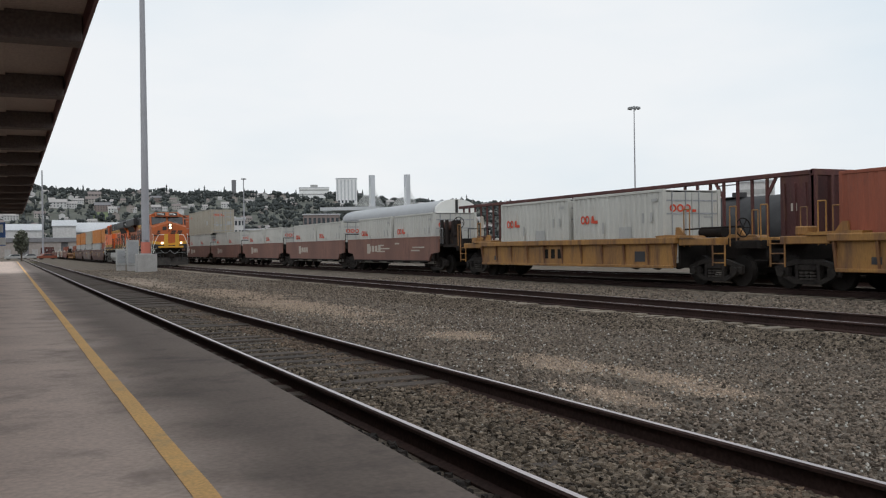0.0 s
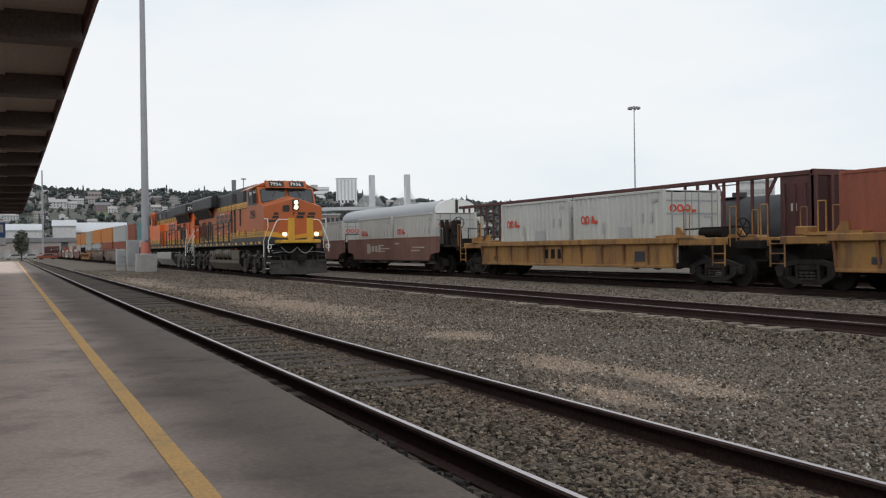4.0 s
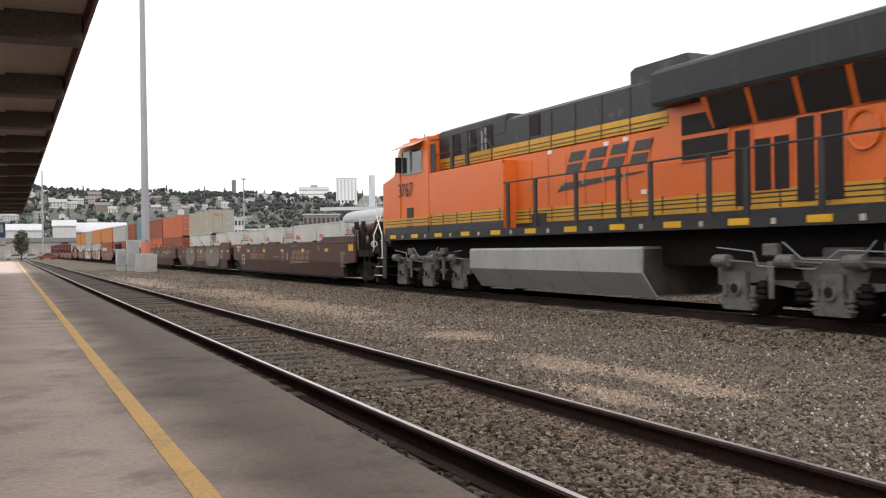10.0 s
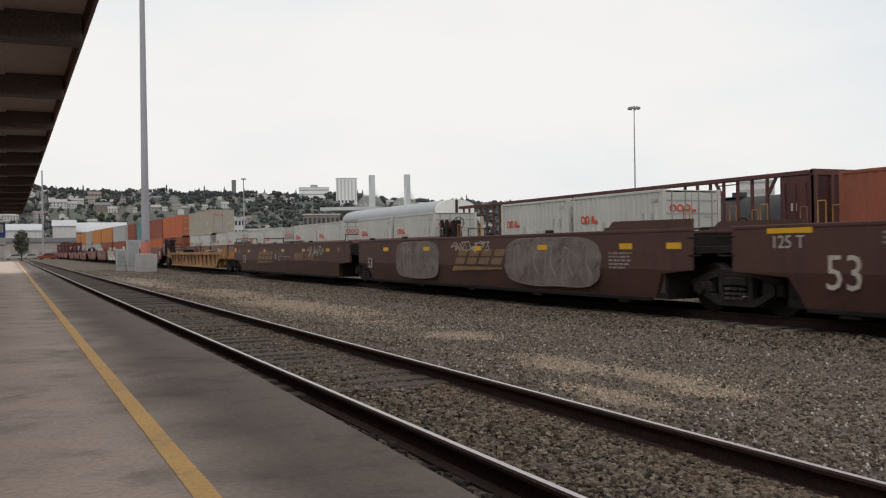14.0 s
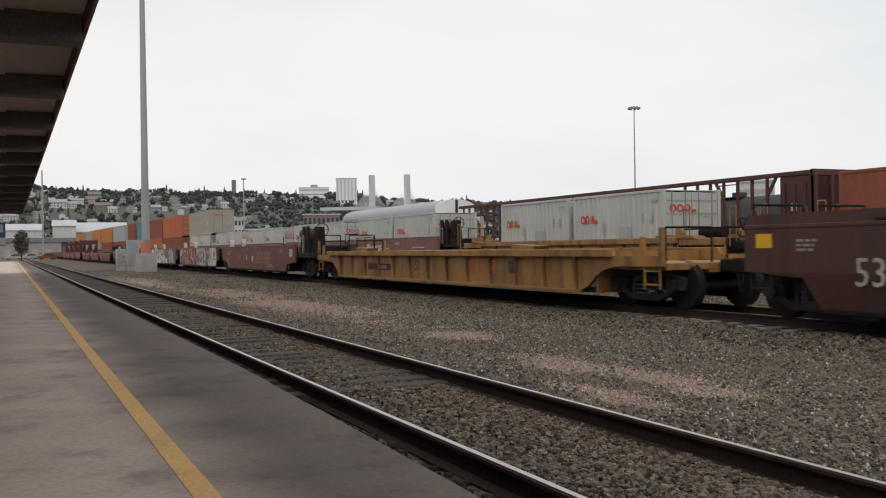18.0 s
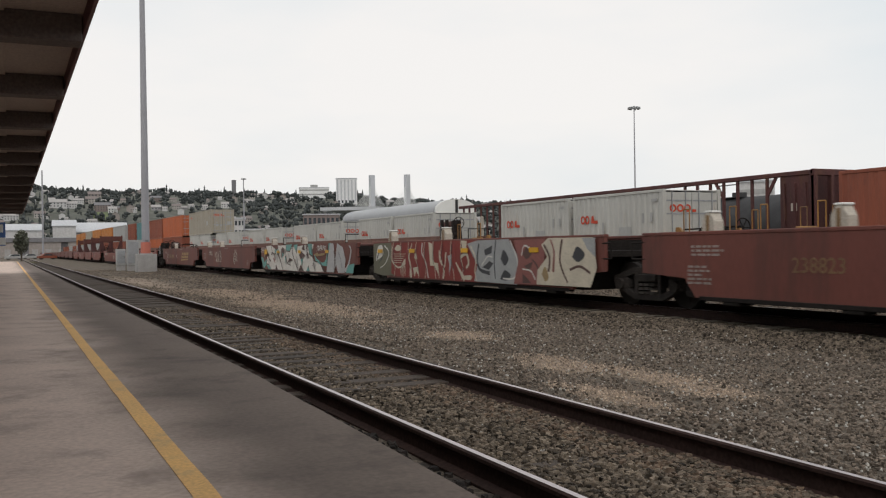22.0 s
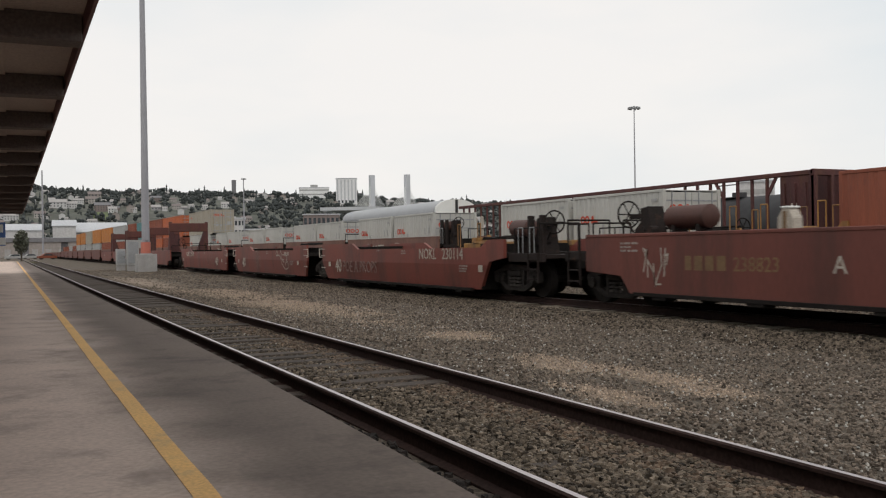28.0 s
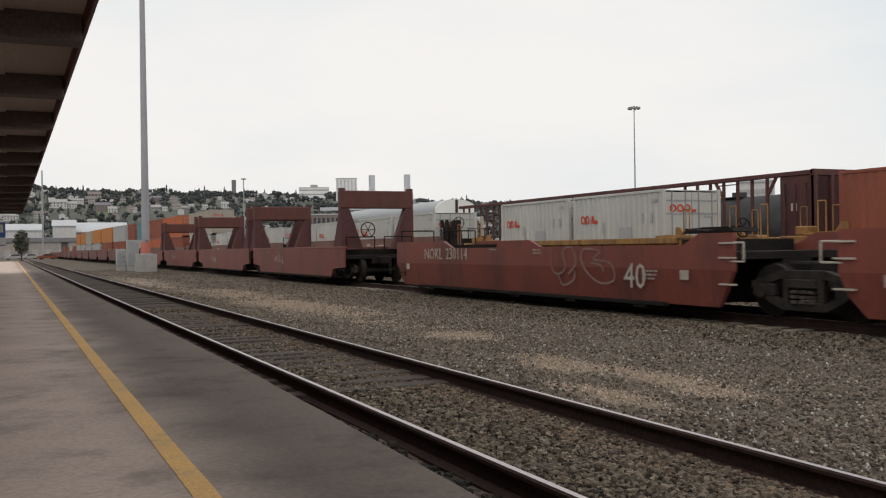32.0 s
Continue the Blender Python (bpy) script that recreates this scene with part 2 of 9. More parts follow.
M_TANKCAR = mat("black_tank_car_paint", (0.062, 0.062, 0.064), (0.038, 0.038, 0.040), rough=0.75, spec=0.2, grain=0.1)
M_GALV = mat("galvanised_steel", (0.36, 0.37, 0.38), rough=0.55, metal=0.3)
# ---- mesh building ----
class Mesh:
    """Collects solids into one mesh."""

    def __init__(self):
        self.v, self.f = [], []

    def add(self, vs, fs):
        k = len(self.v)
        self.v += [tuple(p) for p in vs]
        self.f += [tuple(i + k for i in q) for q in fs]
        return self

    def box(self, x0, x1, y0, y1, z0, z1, b=0.0):
        if b <= 0:
            vs = [(x, y, z) for x in (x0, x1) for y in (y0, y1) for z in (z0, z1)]
            return self.add(vs, [(0, 1, 3, 2), (4, 6, 7, 5), (0, 4, 5, 1), (2, 3, 7, 6), (0, 2, 6, 4), (1, 5, 7, 3)])
        vs, ix = [], {}
        cs = ((x0, x1), (y0, y1), (z0, z1))
        for c in [(i, j, k) for i in (0, 1) for j in (0, 1) for k in (0, 1)]:
            for ax in range(3):
                p = []
                for d in range(3):
                    s = 1 if c[d] == 0 else -1
                    p.append(cs[d][c[d]] + (0 if d == ax else s * b))
                ix[c, ax] = len(vs)
                vs.append(p)
        fs = []
        for ax in range(3):
            u, w = [d for d in range(3) if d != ax]
            for e in (0, 1):
                q = []
                for a, c in ((0, 0), (1, 0), (1, 1), (0, 1)):
                    k = [0, 0, 0]
                    k[ax], k[u], k[w] = e, a, c
                    q.append(ix[tuple(k), ax])
                fs.append(tuple(q))
            for a in (0, 1):
                for c in (0, 1):
                    k0, k1 = [0, 0, 0], [0, 0, 0]
                    k0[u], k0[w], k1[u], k1[w], k1[ax] = a, c, a, c, 1
                    fs.append((ix[tuple(k0), u], ix[tuple(k1), u], ix[tuple(k1), w], ix[tuple(k0), w]))
        for c in [(i, j, k) for i in (0, 1) for j in (0, 1) for k in (0, 1)]:
            fs.append((ix[c, 0], ix[c, 1], ix[c, 2]))
        return self.add(vs, fs)

    def prism(self, pts, axis, a, b):
        def p3(u, w, t):
            return (t, u, w) if axis == "x" else (u, t, w) if axis == "y" else (u, w, t)
        n = len(pts)
        vs = [p3(u, w, a) for u, w in pts] + [p3(u, w, b) for u, w in pts]
        fs = [tuple(range(n)), tuple(range(2 * n - 1, n - 1, -1))] + [(i, (i + 1) % n, n + (i + 1) % n, n + i) for i in range(n)]
        return self.add(vs, fs)

    def cyl(self, p0, p1, r, n=12, r2=None):
        p0, p1 = Vector(p0), Vector(p1)
        r2 = r if r2 is None else r2
        d = (p1 - p0).normalized()
        u = d.orthogonal().normalized()
        w = d.cross(u)
        vs = []
        for p, q in ((p0, r), (p1, r2)):
            for i in range(n):
                a = 2 * math.pi * i / n
                vs.append(p + (u * math.cos(a) + w * math.sin(a)) * q)
        fs = [tuple(range(n)), tuple(range(2 * n - 1, n - 1, -1))] + [(i, (i + 1) % n, n + (i + 1) % n, n + i) for i in range(n)]
        return self.add(vs, fs)

    def tube(self, pts, r, n=6):
        for a, b in zip(pts, pts[1:]):
            self.cyl(a, b, r, n)
        return self

    def ring(self, c, axis, r, t, n=16):
        pts = []
        for i in range(n + 1):
            a = 2 * math.pi * i / n
            u, w = r * math.cos(a), r * math.sin(a)
            pts.append((c[0], c[1] + u, c[2] + w) if axis == "x" else (c[0] + u, c[1], c[2] + w))
        return self.tube(pts, t, 5)

    def plate(self, pts3, off):
        """A thin plate: polygon pts3 thickened by the vector off."""
        n = len(pts3)
        off = Vector(off)
        vs = [Vector(p) for p in pts3] + [Vector(p) + off for p in pts3]
        fs = [tuple(range(n)), tuple(range(2 * n - 1, n - 1, -1))] + [(i, (i + 1) % n, n + (i + 1) % n, n + i) for i in range(n)]
        return self.add(vs, fs)

    def data(self, name, m, smooth=False, tidy=True):
        me = bpy.data.meshes.new(name)
        me.from_pydata(self.v, [], self.f)
        if tidy:
            bm = bmesh.new()
            bm.from_mesh(me)
            bmesh.ops.recalc_face_normals(bm, faces=bm.faces)
            bm.to_mesh(me)
            bm.free()
        if m:
            me.materials.append(m)
        if smooth:
            me.shade_smooth()
            me.set_sharp_from_angle(angle=radians(40))
        return me


def part(name, ms, m, parent, label="", smooth=False):
    ob = new(name, ms.data(name, m, smooth) if isinstance(ms, Mesh) else ms)
    ob.parent = parent
    if label:
        ob["label"] = label
    return ob


def thing(name, m, label, category, group=""):
    ob = new(name)
    ob.empty_display_size = 0.2
    ob.matrix_basis = m
    return tagged(ob, label, category, group)


def solid(name, ms, m, label, category, group="", kind="", smooth=False, at=None):
    ob = new(name, ms.data(name, m, smooth))
    if at is not None:
        ob.matrix_basis = at
    return tagged(ob, label, category, group, kind)


SIDE = Matrix(((0, 0, -1, 0), (-1, 0, 0, 0), (0, 1, 0, 0), (0, 0, 0, 1)))  # writing on a face that looks to -x


def letters(name, text, size, m, parent, place, squash=1.0, slant=0.0, thick=0.003, turn=None, label=""):
    """Lettering as a mesh part, its lower left corner at place."""
    cu = bpy.data.curves.new(name, "FONT")
    cu.body, cu.size, cu.extrude, cu.shear, cu.resolution_u = text, size, thick, slant, 2
    tmp = bpy.data.objects.new("tmp", cu)
    scene.collection.objects.link(tmp)
    me = bpy.data.meshes.new_from_object(tmp.evaluated_get(bpy.context.evaluated_depsgraph_get()))
    bpy.data.objects.remove(tmp)
    me.transform((turn or Matrix.Identity(4)) @ Matrix.Diagonal((squash, 1, 1, 1)))
    me.transform(Matrix.Translation(place))
    me.materials.clear()
    me.materials.append(m)
    me.name = name
    ob = new(name, me)
    ob.parent = parent
    if label:
        ob["label"] = label
    return ob


def brand_bars(parent, x, y, z, w, h, m, label="faded gold emblem bars"):
    """Four slanted blocks of two bars each over a long underline, in place of a brand name."""
    for i in range(4):
        q = y - i * w * 0.255
        for k in (0, 1):
            za, zb = z + h * (0.0, 0.56)[k], z + h * (0.44, 1.0)[k]
            o = 0.16 * k
            part("emblem", Mesh().plate([(x, q - o, za), (x, q - o - w * 0.2, za), (x, q - o - w * 0.2 - 0.12, zb), (x, q - o - 0.12, zb)], (-0.004, 0, 0)), m, parent, label)
    part("emblem", Mesh().plate([(x, y + 0.2, z - 0.2), (x, y - w, z - 0.12), (x, y - w, z - 0.07), (x, y + 0.05, z - 0.06)], (-0.004, 0, 0)), m, parent, label)


def bars(ms, x, y, z, widths, h, gap=0.03, lean=0.0, t=0.004, side=-1):
    """Plain bars in place of lettering on a side face: y runs towards -y for the reader."""
    for w in widths:
        if w > 0:
            ms.plate([(x, y, z), (x, y - w, z), (x, y - w - lean, z + h), (x, y - lean, z + h)], (side * t, 0, 0))
        y -= abs(w) + gap
    return ms
# ---- plan: tracks run along y, away from the camera; x grows away from the platform ----
TRACK_1, TRACK_2, TRACK_3, TRACK_4 = 3.29, 12.92, 20.52, 25.6

def track3(y):
    """The parked train's track bends gently towards the others far off."""
    k = min(1.0, max(0.0, (y - 95) / 120.0))
    return TRACK_3 - 4.4 * k * k * (3 - 2 * k)


LOW = -0.05            # rail height of the outer tracks
PLATFORM_Z, PLATFORM_EDGE = 0.20, 1.75
M_GROUND = mat("ballast_ground", (0.162, 0.136, 0.111), (0.105, 0.088, 0.072), rough=1.0, spec=0.1, scale=0.9, fine=26, grain=0.55, bump=1.0, dirt=(0.075, 0.063, 0.052), dirt_amount=0.4, bump_dist=0.04)


PATCHES = ((6.25, 9.7, 0.45, 1.0), (6.6, 8.3, 0.35, 1.3), (6.45, 7.2, 0.4, 0.6), (5.2, 7.3, 0.4, 0.8), (6.9, 25.5, 1.05, 7.0), (7.0, 31.5, 1.2, 5.5), (6.8, 13.8, 0.5, 1.0), (5.9, 47.0, 1.3, 14.0))


def tan_patches(m):
    """Pale sandy patches on the ground with uneven outlines."""
    n, l = m.node_tree.nodes, m.node_tree.links
    bs = n["Principled BSDF"]
    src = bs.inputs["Base Color"].links[0].from_socket
    co = n.new("ShaderNodeTexCoord")
    total = None
    for cx, cy, rx, ry in PATCHES:
        mp = n.new("ShaderNodeMapping")
        mp.vector_type = "POINT"
        mp.inputs["Location"].default_value = (-cx / rx, -cy / ry, 0)
        mp.inputs["Scale"].default_value = (1 / rx, 1 / ry, 0)
        l.new(co.outputs["Object"], mp.inputs["Vector"])
        ln = n.new("ShaderNodeVectorMath")
        ln.operation = "LENGTH"
        l.new(mp.outputs["Vector"], ln.inputs[0])
        mr = n.new("ShaderNodeMapRange")
        mr.inputs["From Min"].default_value, mr.inputs["From Max"].default_value = 1.5, 0.2
        l.new(ln.outputs["Value"], mr.inputs["Value"])
        if total is None:
            total = mr.outputs["Result"]
        else:
            mx = n.new("ShaderNodeMath")
            mx.operation = "MAXIMUM"
            l.new(total, mx.inputs[0])
            l.new(mr.outputs["Result"], mx.inputs[1])
            total = mx.outputs["Value"]
    no = n.new("ShaderNodeTexNoise")
    no.inputs["Scale"].default_value, no.inputs["Detail"].default_value, no.inputs["Roughness"].default_value = 2.2, 9, 0.75
    l.new(co.outputs["Object"], no.inputs["Vector"])
    mu = n.new("ShaderNodeMath")
    mu.operation = "MULTIPLY"
    l.new(total, mu.inputs[0])
    l.new(no.outputs["Fac"], mu.inputs[1])
    th = n.new("ShaderNodeMapRange")
    th.inputs["From Min"].default_value, th.inputs["From Max"].default_value, th.inputs["To Max"].default_value = 0.16, 0.40, 0.85
    l.new(mu.outputs["Value"], th.inputs["Value"])
    mx = n.new("ShaderNodeMix")
    mx.data_type = "RGBA"
    l.new(th.outputs["Result"], mx.inputs[0])
    l.new(src, mx.inputs[6])
    mx.inputs[7].default_value = (0.29, 0.228, 0.178, 1)
    l.new(mx.outputs[2], bs.inputs["Base Color"])


tan_patches(M_GROUND)


def ground_z(x):
    """Ballast height across the tracks."""
    z = -0.27
    for c, half, top in ((TRACK_1, 1.55, -0.17), (TRACK_2, 1.7, LOW - 0.19), (TRACK_3, 1.7, LOW - 0.19), (TRACK_4, 1.7, LOW - 0.19)):
        d = abs(x - c)
        k = 0 if d > half + 1.0 else 1 if d < half else (half + 1.0 - d)
        z = z + (top - z) * k
    return z


def build_ground():
    xs = [-900, -60, -6] + [1.2 + 0.2 * i for i in range(150)] + [32, 40, 60, 120, 300, 900, 2600]
    ys = [-60, -10] + [0.5 * i for i in range(0, 90)] + [45 + 3 * i for i in range(30)] + [140 + 15 * i for i in range(14)] + [400, 600, 1000, 3000]
    ms = Mesh()
    for y in ys:
        for x in xs:
            z = ground_z(x) if x > -6 else -0.3
            if 1 < x < 32 and 0 <= y < 60:
                z += 0.035 * noise.noise((x * 0.9, y * 0.9, 0)) + 0.05 * noise.noise((x * 0.25, y * 0.2, 7)) * (4.9 < x < 11)
            if x > 34 or y > 500:
                z = -0.6
            ms.v.append((x, y, z))
    w = len(xs)
    ms.f = [(j * w + i, j * w + i + 1, (j + 1) * w + i + 1, (j + 1) * w + i) for j in range(len(ys) - 1) for i in range(w - 1)]
    ob = new("ground", ms.data("ground", M_GROUND, tidy=False))
    ob.data.shade_smooth()
    tagged(ob, "grey crushed stone rail yard ground with pale sandy patches", "ground", kind="structure")


build_ground()

RAIL = [(-0.075, -0.17), (0.075, -0.17), (0.075, -0.155), (0.012, -0.135), (0.010, -0.045), (0.036, -0.03), (0.036, -0.010), (0.020, 0.0), (-0.020, 0.0), (-0.036, -0.010), (-0.036, -0.03), (-0.010, -0.045), (-0.012, -0.135), (-0.075, -0.155)]


def build_rails():
    for c, z0, start, end, lab in ((TRACK_1, 0.0, -55, 330, "bright worn steel rail beside the platform"), (TRACK_2, LOW, -55, 620, "steel rail under the moving train"), (TRACK_3, LOW, -55, 620, "steel rail under the parked container train"), (TRACK_4, LOW, 5, 400, "steel rail of a farther siding")):
        for s in (-0.7525, 0.7525):
            ms = Mesh()
            if c == TRACK_3:
                ys = [start, 95] + [95 + 8 * i for i in range(1, 16)] + [end]
                for a, b in zip(ys, ys[1:]):
                    k = len(RAIL)
                    ms.add([(track3(y) + s + u, y, z0 + w) for y in (a, b) for u, w in RAIL], [(i, (i + 1) % k, k + (i + 1) % k, k + i) for i in range(k)])
            else:
                ms.prism([(c + s + u, z0 + w) for u, w in RAIL], "y", start, end)
            ob = new("rail", ms.data("rail", M_RAILSIDE))
            ob.data.materials.append(M_STEEL)
            for f in ob.data.polygons:
                if f.center.z > z0 - 0.003 and abs(f.normal.y) < 0.5:
                    f.material_index = 1
            tagged(ob, lab, "rail", "rails of the yard tracks", "structure")


build_rails()


def build_platform():
    plan = [(-9, -6), (PLATFORM_EDGE, -6), (PLATFORM_EDGE, 3.0)]
    for i in range(60):
        y = 3.3 + 0.4 * i
        plan.append((PLATFORM_EDGE + 0.11 * min(1.0, (y - 3.0) / 5.0) + 0.012 * noise.noise((y * 1.7, 3, 0)), y))
    plan += [(PLATFORM_EDGE + 0.12, 139), (-9, 139)]
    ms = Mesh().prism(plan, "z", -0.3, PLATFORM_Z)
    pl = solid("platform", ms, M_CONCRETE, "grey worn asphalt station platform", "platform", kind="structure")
    xs0, xs1 = 0.69, 0.798
    ms = Mesh()
    ys = [1.0 + 0.4 * i for i in range(60)] + [25 + 3.0 * i for i in range(38)]
    for i, y in enumerate(ys):
        o = 0.0018 * max(0.0, y - 10)
        a, b = xs0 + o + 0.006 * noise.noise((y * 2.1, 0, 0)), xs1 + o + 0.006 * noise.noise((y * 2.3, 5, 0))
        ms.v += [(a, y, PLATFORM_Z - 0.002), (a, y, PLATFORM_Z + 0.0025), (b, y, PLATFORM_Z + 0.0025), (b, y, PLATFORM_Z - 0.002)]
        if i:
            k = 4 * i
            ms.f += [(k - 4 + j, k - 4 + (j + 1) % 4, k + (j + 1) % 4, k + j) for j in range(4)]
    part("safety_line", ms, M_LINE, pl, "worn yellow painted safety line")
    return pl


build_platform()


def build_canopy():
    z, x1, y0, y1 = 3.5, 0.755, -4.0, 54.2
    ms = Mesh().box(-9, x1 - 0.04, y0, y1, z + 0.16, z + 0.30)
    roof = solid("canopy_roof", ms, M_SOFFIT, "dark brown platform canopy roof", "canopy", kind="structure")
    part("fascia", Mesh().box(x1 - 0.04, x1, y0, y1, z - 0.02, z + 0.36, 0.006), M_FASCIA, roof, "thin maroon canopy fascia")
    part("fascia", Mesh().box(-9, x1, y1, y1 + 0.04, z - 0.02, z + 0.36, 0.006), M_FASCIA, roof)
    for yb in CANOPY_BEAMS:
        part("beam", Mesh().box(-9, x1 - 0.05, yb - 0.16, yb + 0.16, z - 0.12, z + 0.16, 0.01), M_BEAM, roof, "dark steel cross beam")
    for k in range(15):
        xx = -0.3 - k * 0.6
        part("soffit_board", Mesh().box(xx - 0.29, xx + 0.29, y0, y1, z + 0.13, z + 0.157, 0.006), M_SOFFIT, roof)
    for yb in (-2, 17.2, 35.5, 54.0):
        part("column", Mesh().box(-4.1, -3.8, yb - 0.15, yb + 0.15, PLATFORM_Z, z - 0.12, 0.02), M_BEAM, roof, "dark steel column")
    part("fascia", Mesh().box(-9.05, -9, y0, y1, -0.3, z + 0.36), M_SOFFIT, roof)


CANOPY_BEAMS = [-0.5, 3.0, 6.5, 10.1, 13.65, 17.2, 20.7, 24.1, 27.7, 31.6, 35.5, 39.4, 43.3, 47.2, 51.1, 54.0]
build_canopy()
# ---- rolling stock ----
WHEELS = []   # every wheelset of the moving train, with its radius


def wheelset(parent, y, r=0.46, moving=True, xo=0.75):
    ms = Mesh()
    for s in (-1, 1):
        a = s * (xo - 0.07)
        ms.cyl((a, 0, 0), (s * (xo + 0.065), 0, 0), r, 20)
        ms.cyl((s * (xo - 0.10), 0, 0), (a, 0, 0), r + 0.025, 20)
        ms.cyl((s * (xo + 0.065), 0, 0), (s * (xo + 0.12), 0, 0), 0.13, 10)
        for k in range(3):
            t = 2.1 * k
            ms.box(s * (xo + 0.06), s * (xo + 0.075), 0.28 * math.cos(t) - 0.04, 0.28 * math.cos(t) + 0.04, 0.28 * math.sin(t) - 0.04, 0.28 * math.sin(t) + 0.04)
    ms.cyl((-xo, 0, 0), (xo, 0, 0), 0.085, 8)
    ob = part("wheelset", ms, M_WHEEL, parent, smooth=True)
    ob.matrix_basis = Matrix.Translation((0, y, r))
    if moving:
        WHEELS.append((ob, y, r))
    return ob


def freight_truck(parent, y, moving=True, r=0.46):
    """Three-piece freight truck centred at y."""
    ms = Mesh()
    for s in (-1, 1):
        x = s * 1.0
        for prof in ([(-1.15, 0.50), (-1.15, 0.62), (-0.45, 0.82), (0.45, 0.82), (1.15, 0.62), (1.15, 0.50), (0.42, 0.69), (-0.42, 0.69)], [(-1.02, 0.40), (-0.46, 0.15), (0.46, 0.15), (1.02, 0.40), (1.02, 0.51), (0.42, 0.27), (-0.42, 0.27), (-1.02, 0.51)]):
            ms.prism([(y + u, w) for u, w in prof], "x", x - 0.07, x + 0.07)
        for k in (-0.37, 0.37):
            ms.box(x - 0.075, x + 0.075, y + k - 0.06, y + k + 0.06, 0.2, 0.76, 0.01)
        for k in (-0.89, 0.89):
            ms.box(x - 0.08, x + 0.08, y + k - 0.25, y + k + 0.25, 0.36, 0.60, 0.03)
        ms.box(x - 0.1, x + 0.1, y - 0.3, y + 0.3, 0.52, 0.68, 0.02)
        for k in (-0.89, 0.89):
            ms.cyl((x - s * 0.05, y + k, r), (x + s * 0.14, y + k, r), 0.12, 10)
    ms.box(-1.0, 1.0, y - 0.2, y + 0.2, 0.45, 0.75, 0.03)
    tr = part("truck", ms, M_FTRUCK, parent, "grimy cast steel truck")
    for s in (-1, 1):
        sp = Mesh()
        for k in (-0.18, 0.0, 0.18):
            for j in range(3):
                sp.cyl((s * 1.05, y + k, 0.27 + 0.085 * j), (s * 1.05, y + k, 0.32 + 0.085 * j), 0.08, 8)
        part("spring_group", sp, M_TRUCK, tr, "dusty coil springs")
    for k in (-0.89, 0.89):
        wheelset(tr, y + k, r, moving)
    return tr


def coupler(parent, y, d):
    ms = Mesh().box(-0.12, 0.12, min(y, y + 0.55 * d), max(y, y + 0.55 * d), 0.72, 0.98, 0.03)
    ms.box(-0.2, 0.2, y + 0.5 * d - 0.12, y + 0.5 * d + 0.12, 0.70, 1.0, 0.04)
    part("coupler", ms, M_UNDER, parent)


def air_hose(parent, y, d):
    pts = [(0.35, y + d * 0.02 * i, 0.75 - 0.45 * math.sin(math.pi * i / 8)) for i in range(9)]
    part("air_hose", Mesh().tube(pts, 0.025), M_BLACK, parent)


def hand_brake_wheel(parent, x, y, z):
    ms = Mesh().ring((x, y, z), "y", 0.28, 0.02)
    for k in range(3):
        a = k * math.pi / 3
        ms.tube([(x - 0.28 * math.cos(a), y, z - 0.28 * math.sin(a)), (x + 0.28 * math.cos(a), y, z + 0.28 * math.sin(a))], 0.014, 5)
    part("brake_wheel", ms, M_UNDER, parent, "dark spoked hand brake wheel")


def ladder(parent, x, y, z0, z1, w, m, n=4):
    ld = part("ladder", Mesh().box(x - 0.02, x + 0.02, y, y + 0.03, z0, z1), m, parent)
    part("ladder_rail", Mesh().box(x - 0.02, x + 0.02, y + w - 0.03, y + w, z0, z1), m, ld)
    for i in range(n):
        z = z0 + (z1 - z0) * (i + 0.3) / n
        part("rung", Mesh().box(x - 0.025, x + 0.025, y + 0.03, y + w - 0.03, z, z + 0.03), m, ld)


GRAFFITI = {}


def graffiti_mat(key, col):
    if key not in GRAFFITI:
        GRAFFITI[key] = mat("graffiti_" + key, col, tuple(c * 0.8 for c in col), rough=0.6, grain=0.12, bump=0, scale=2)
    return GRAFFITI[key]


def spline(pts, n=7):
    """Points along a smooth curve through pts."""
    q = [pts[0]] + pts + [pts[-1]]
    out = []
    for i in range(1, len(q) - 2):
        for k in range(n):
            t = k / n
            out.append(tuple(0.5 * (2 * q[i][d] + (q[i + 1][d] - q[i - 1][d]) * t + (2 * q[i - 1][d] - 5 * q[i][d] + 4 * q[i + 1][d] - q[i + 2][d]) * t * t + (3 * q[i][d] - q[i - 1][d] - 3 * q[i + 1][d] + q[i + 2][d]) * t ** 3) for d in (0, 1)))
    return out + [pts[-1]]


def stroke(ms, x, pts, w0, w1, zlo, zhi):
    """A thick painted stroke with tapering width, as one thin plate."""
    c = spline(pts)
    lft, rgt = [], []
    for i, p in enumerate(c):
        a, b = c[max(i - 1, 0)], c[min(i + 1, len(c) - 1)]
        dy, dz = b[0] - a[0], b[1] - a[1]
        q = math.hypot(dy, dz) or 1
        w = w0 + (w1 - w0) * i / (len(c) - 1)
        lft.append((p[0] - dz / q * w, p[1] + dy / q * w))
        rgt.append((p[0] + dz / q * w, p[1] - dy / q * w))
    cl = lambda p: (x, p[0], min(zhi, max(zlo, p[1])))
    n = len(c)
    ms.add([cl(q) for q in lft] + [cl(q) for q in rgt], [(i, i + 1, n + i + 1, n + i) for i in range(n - 1)])


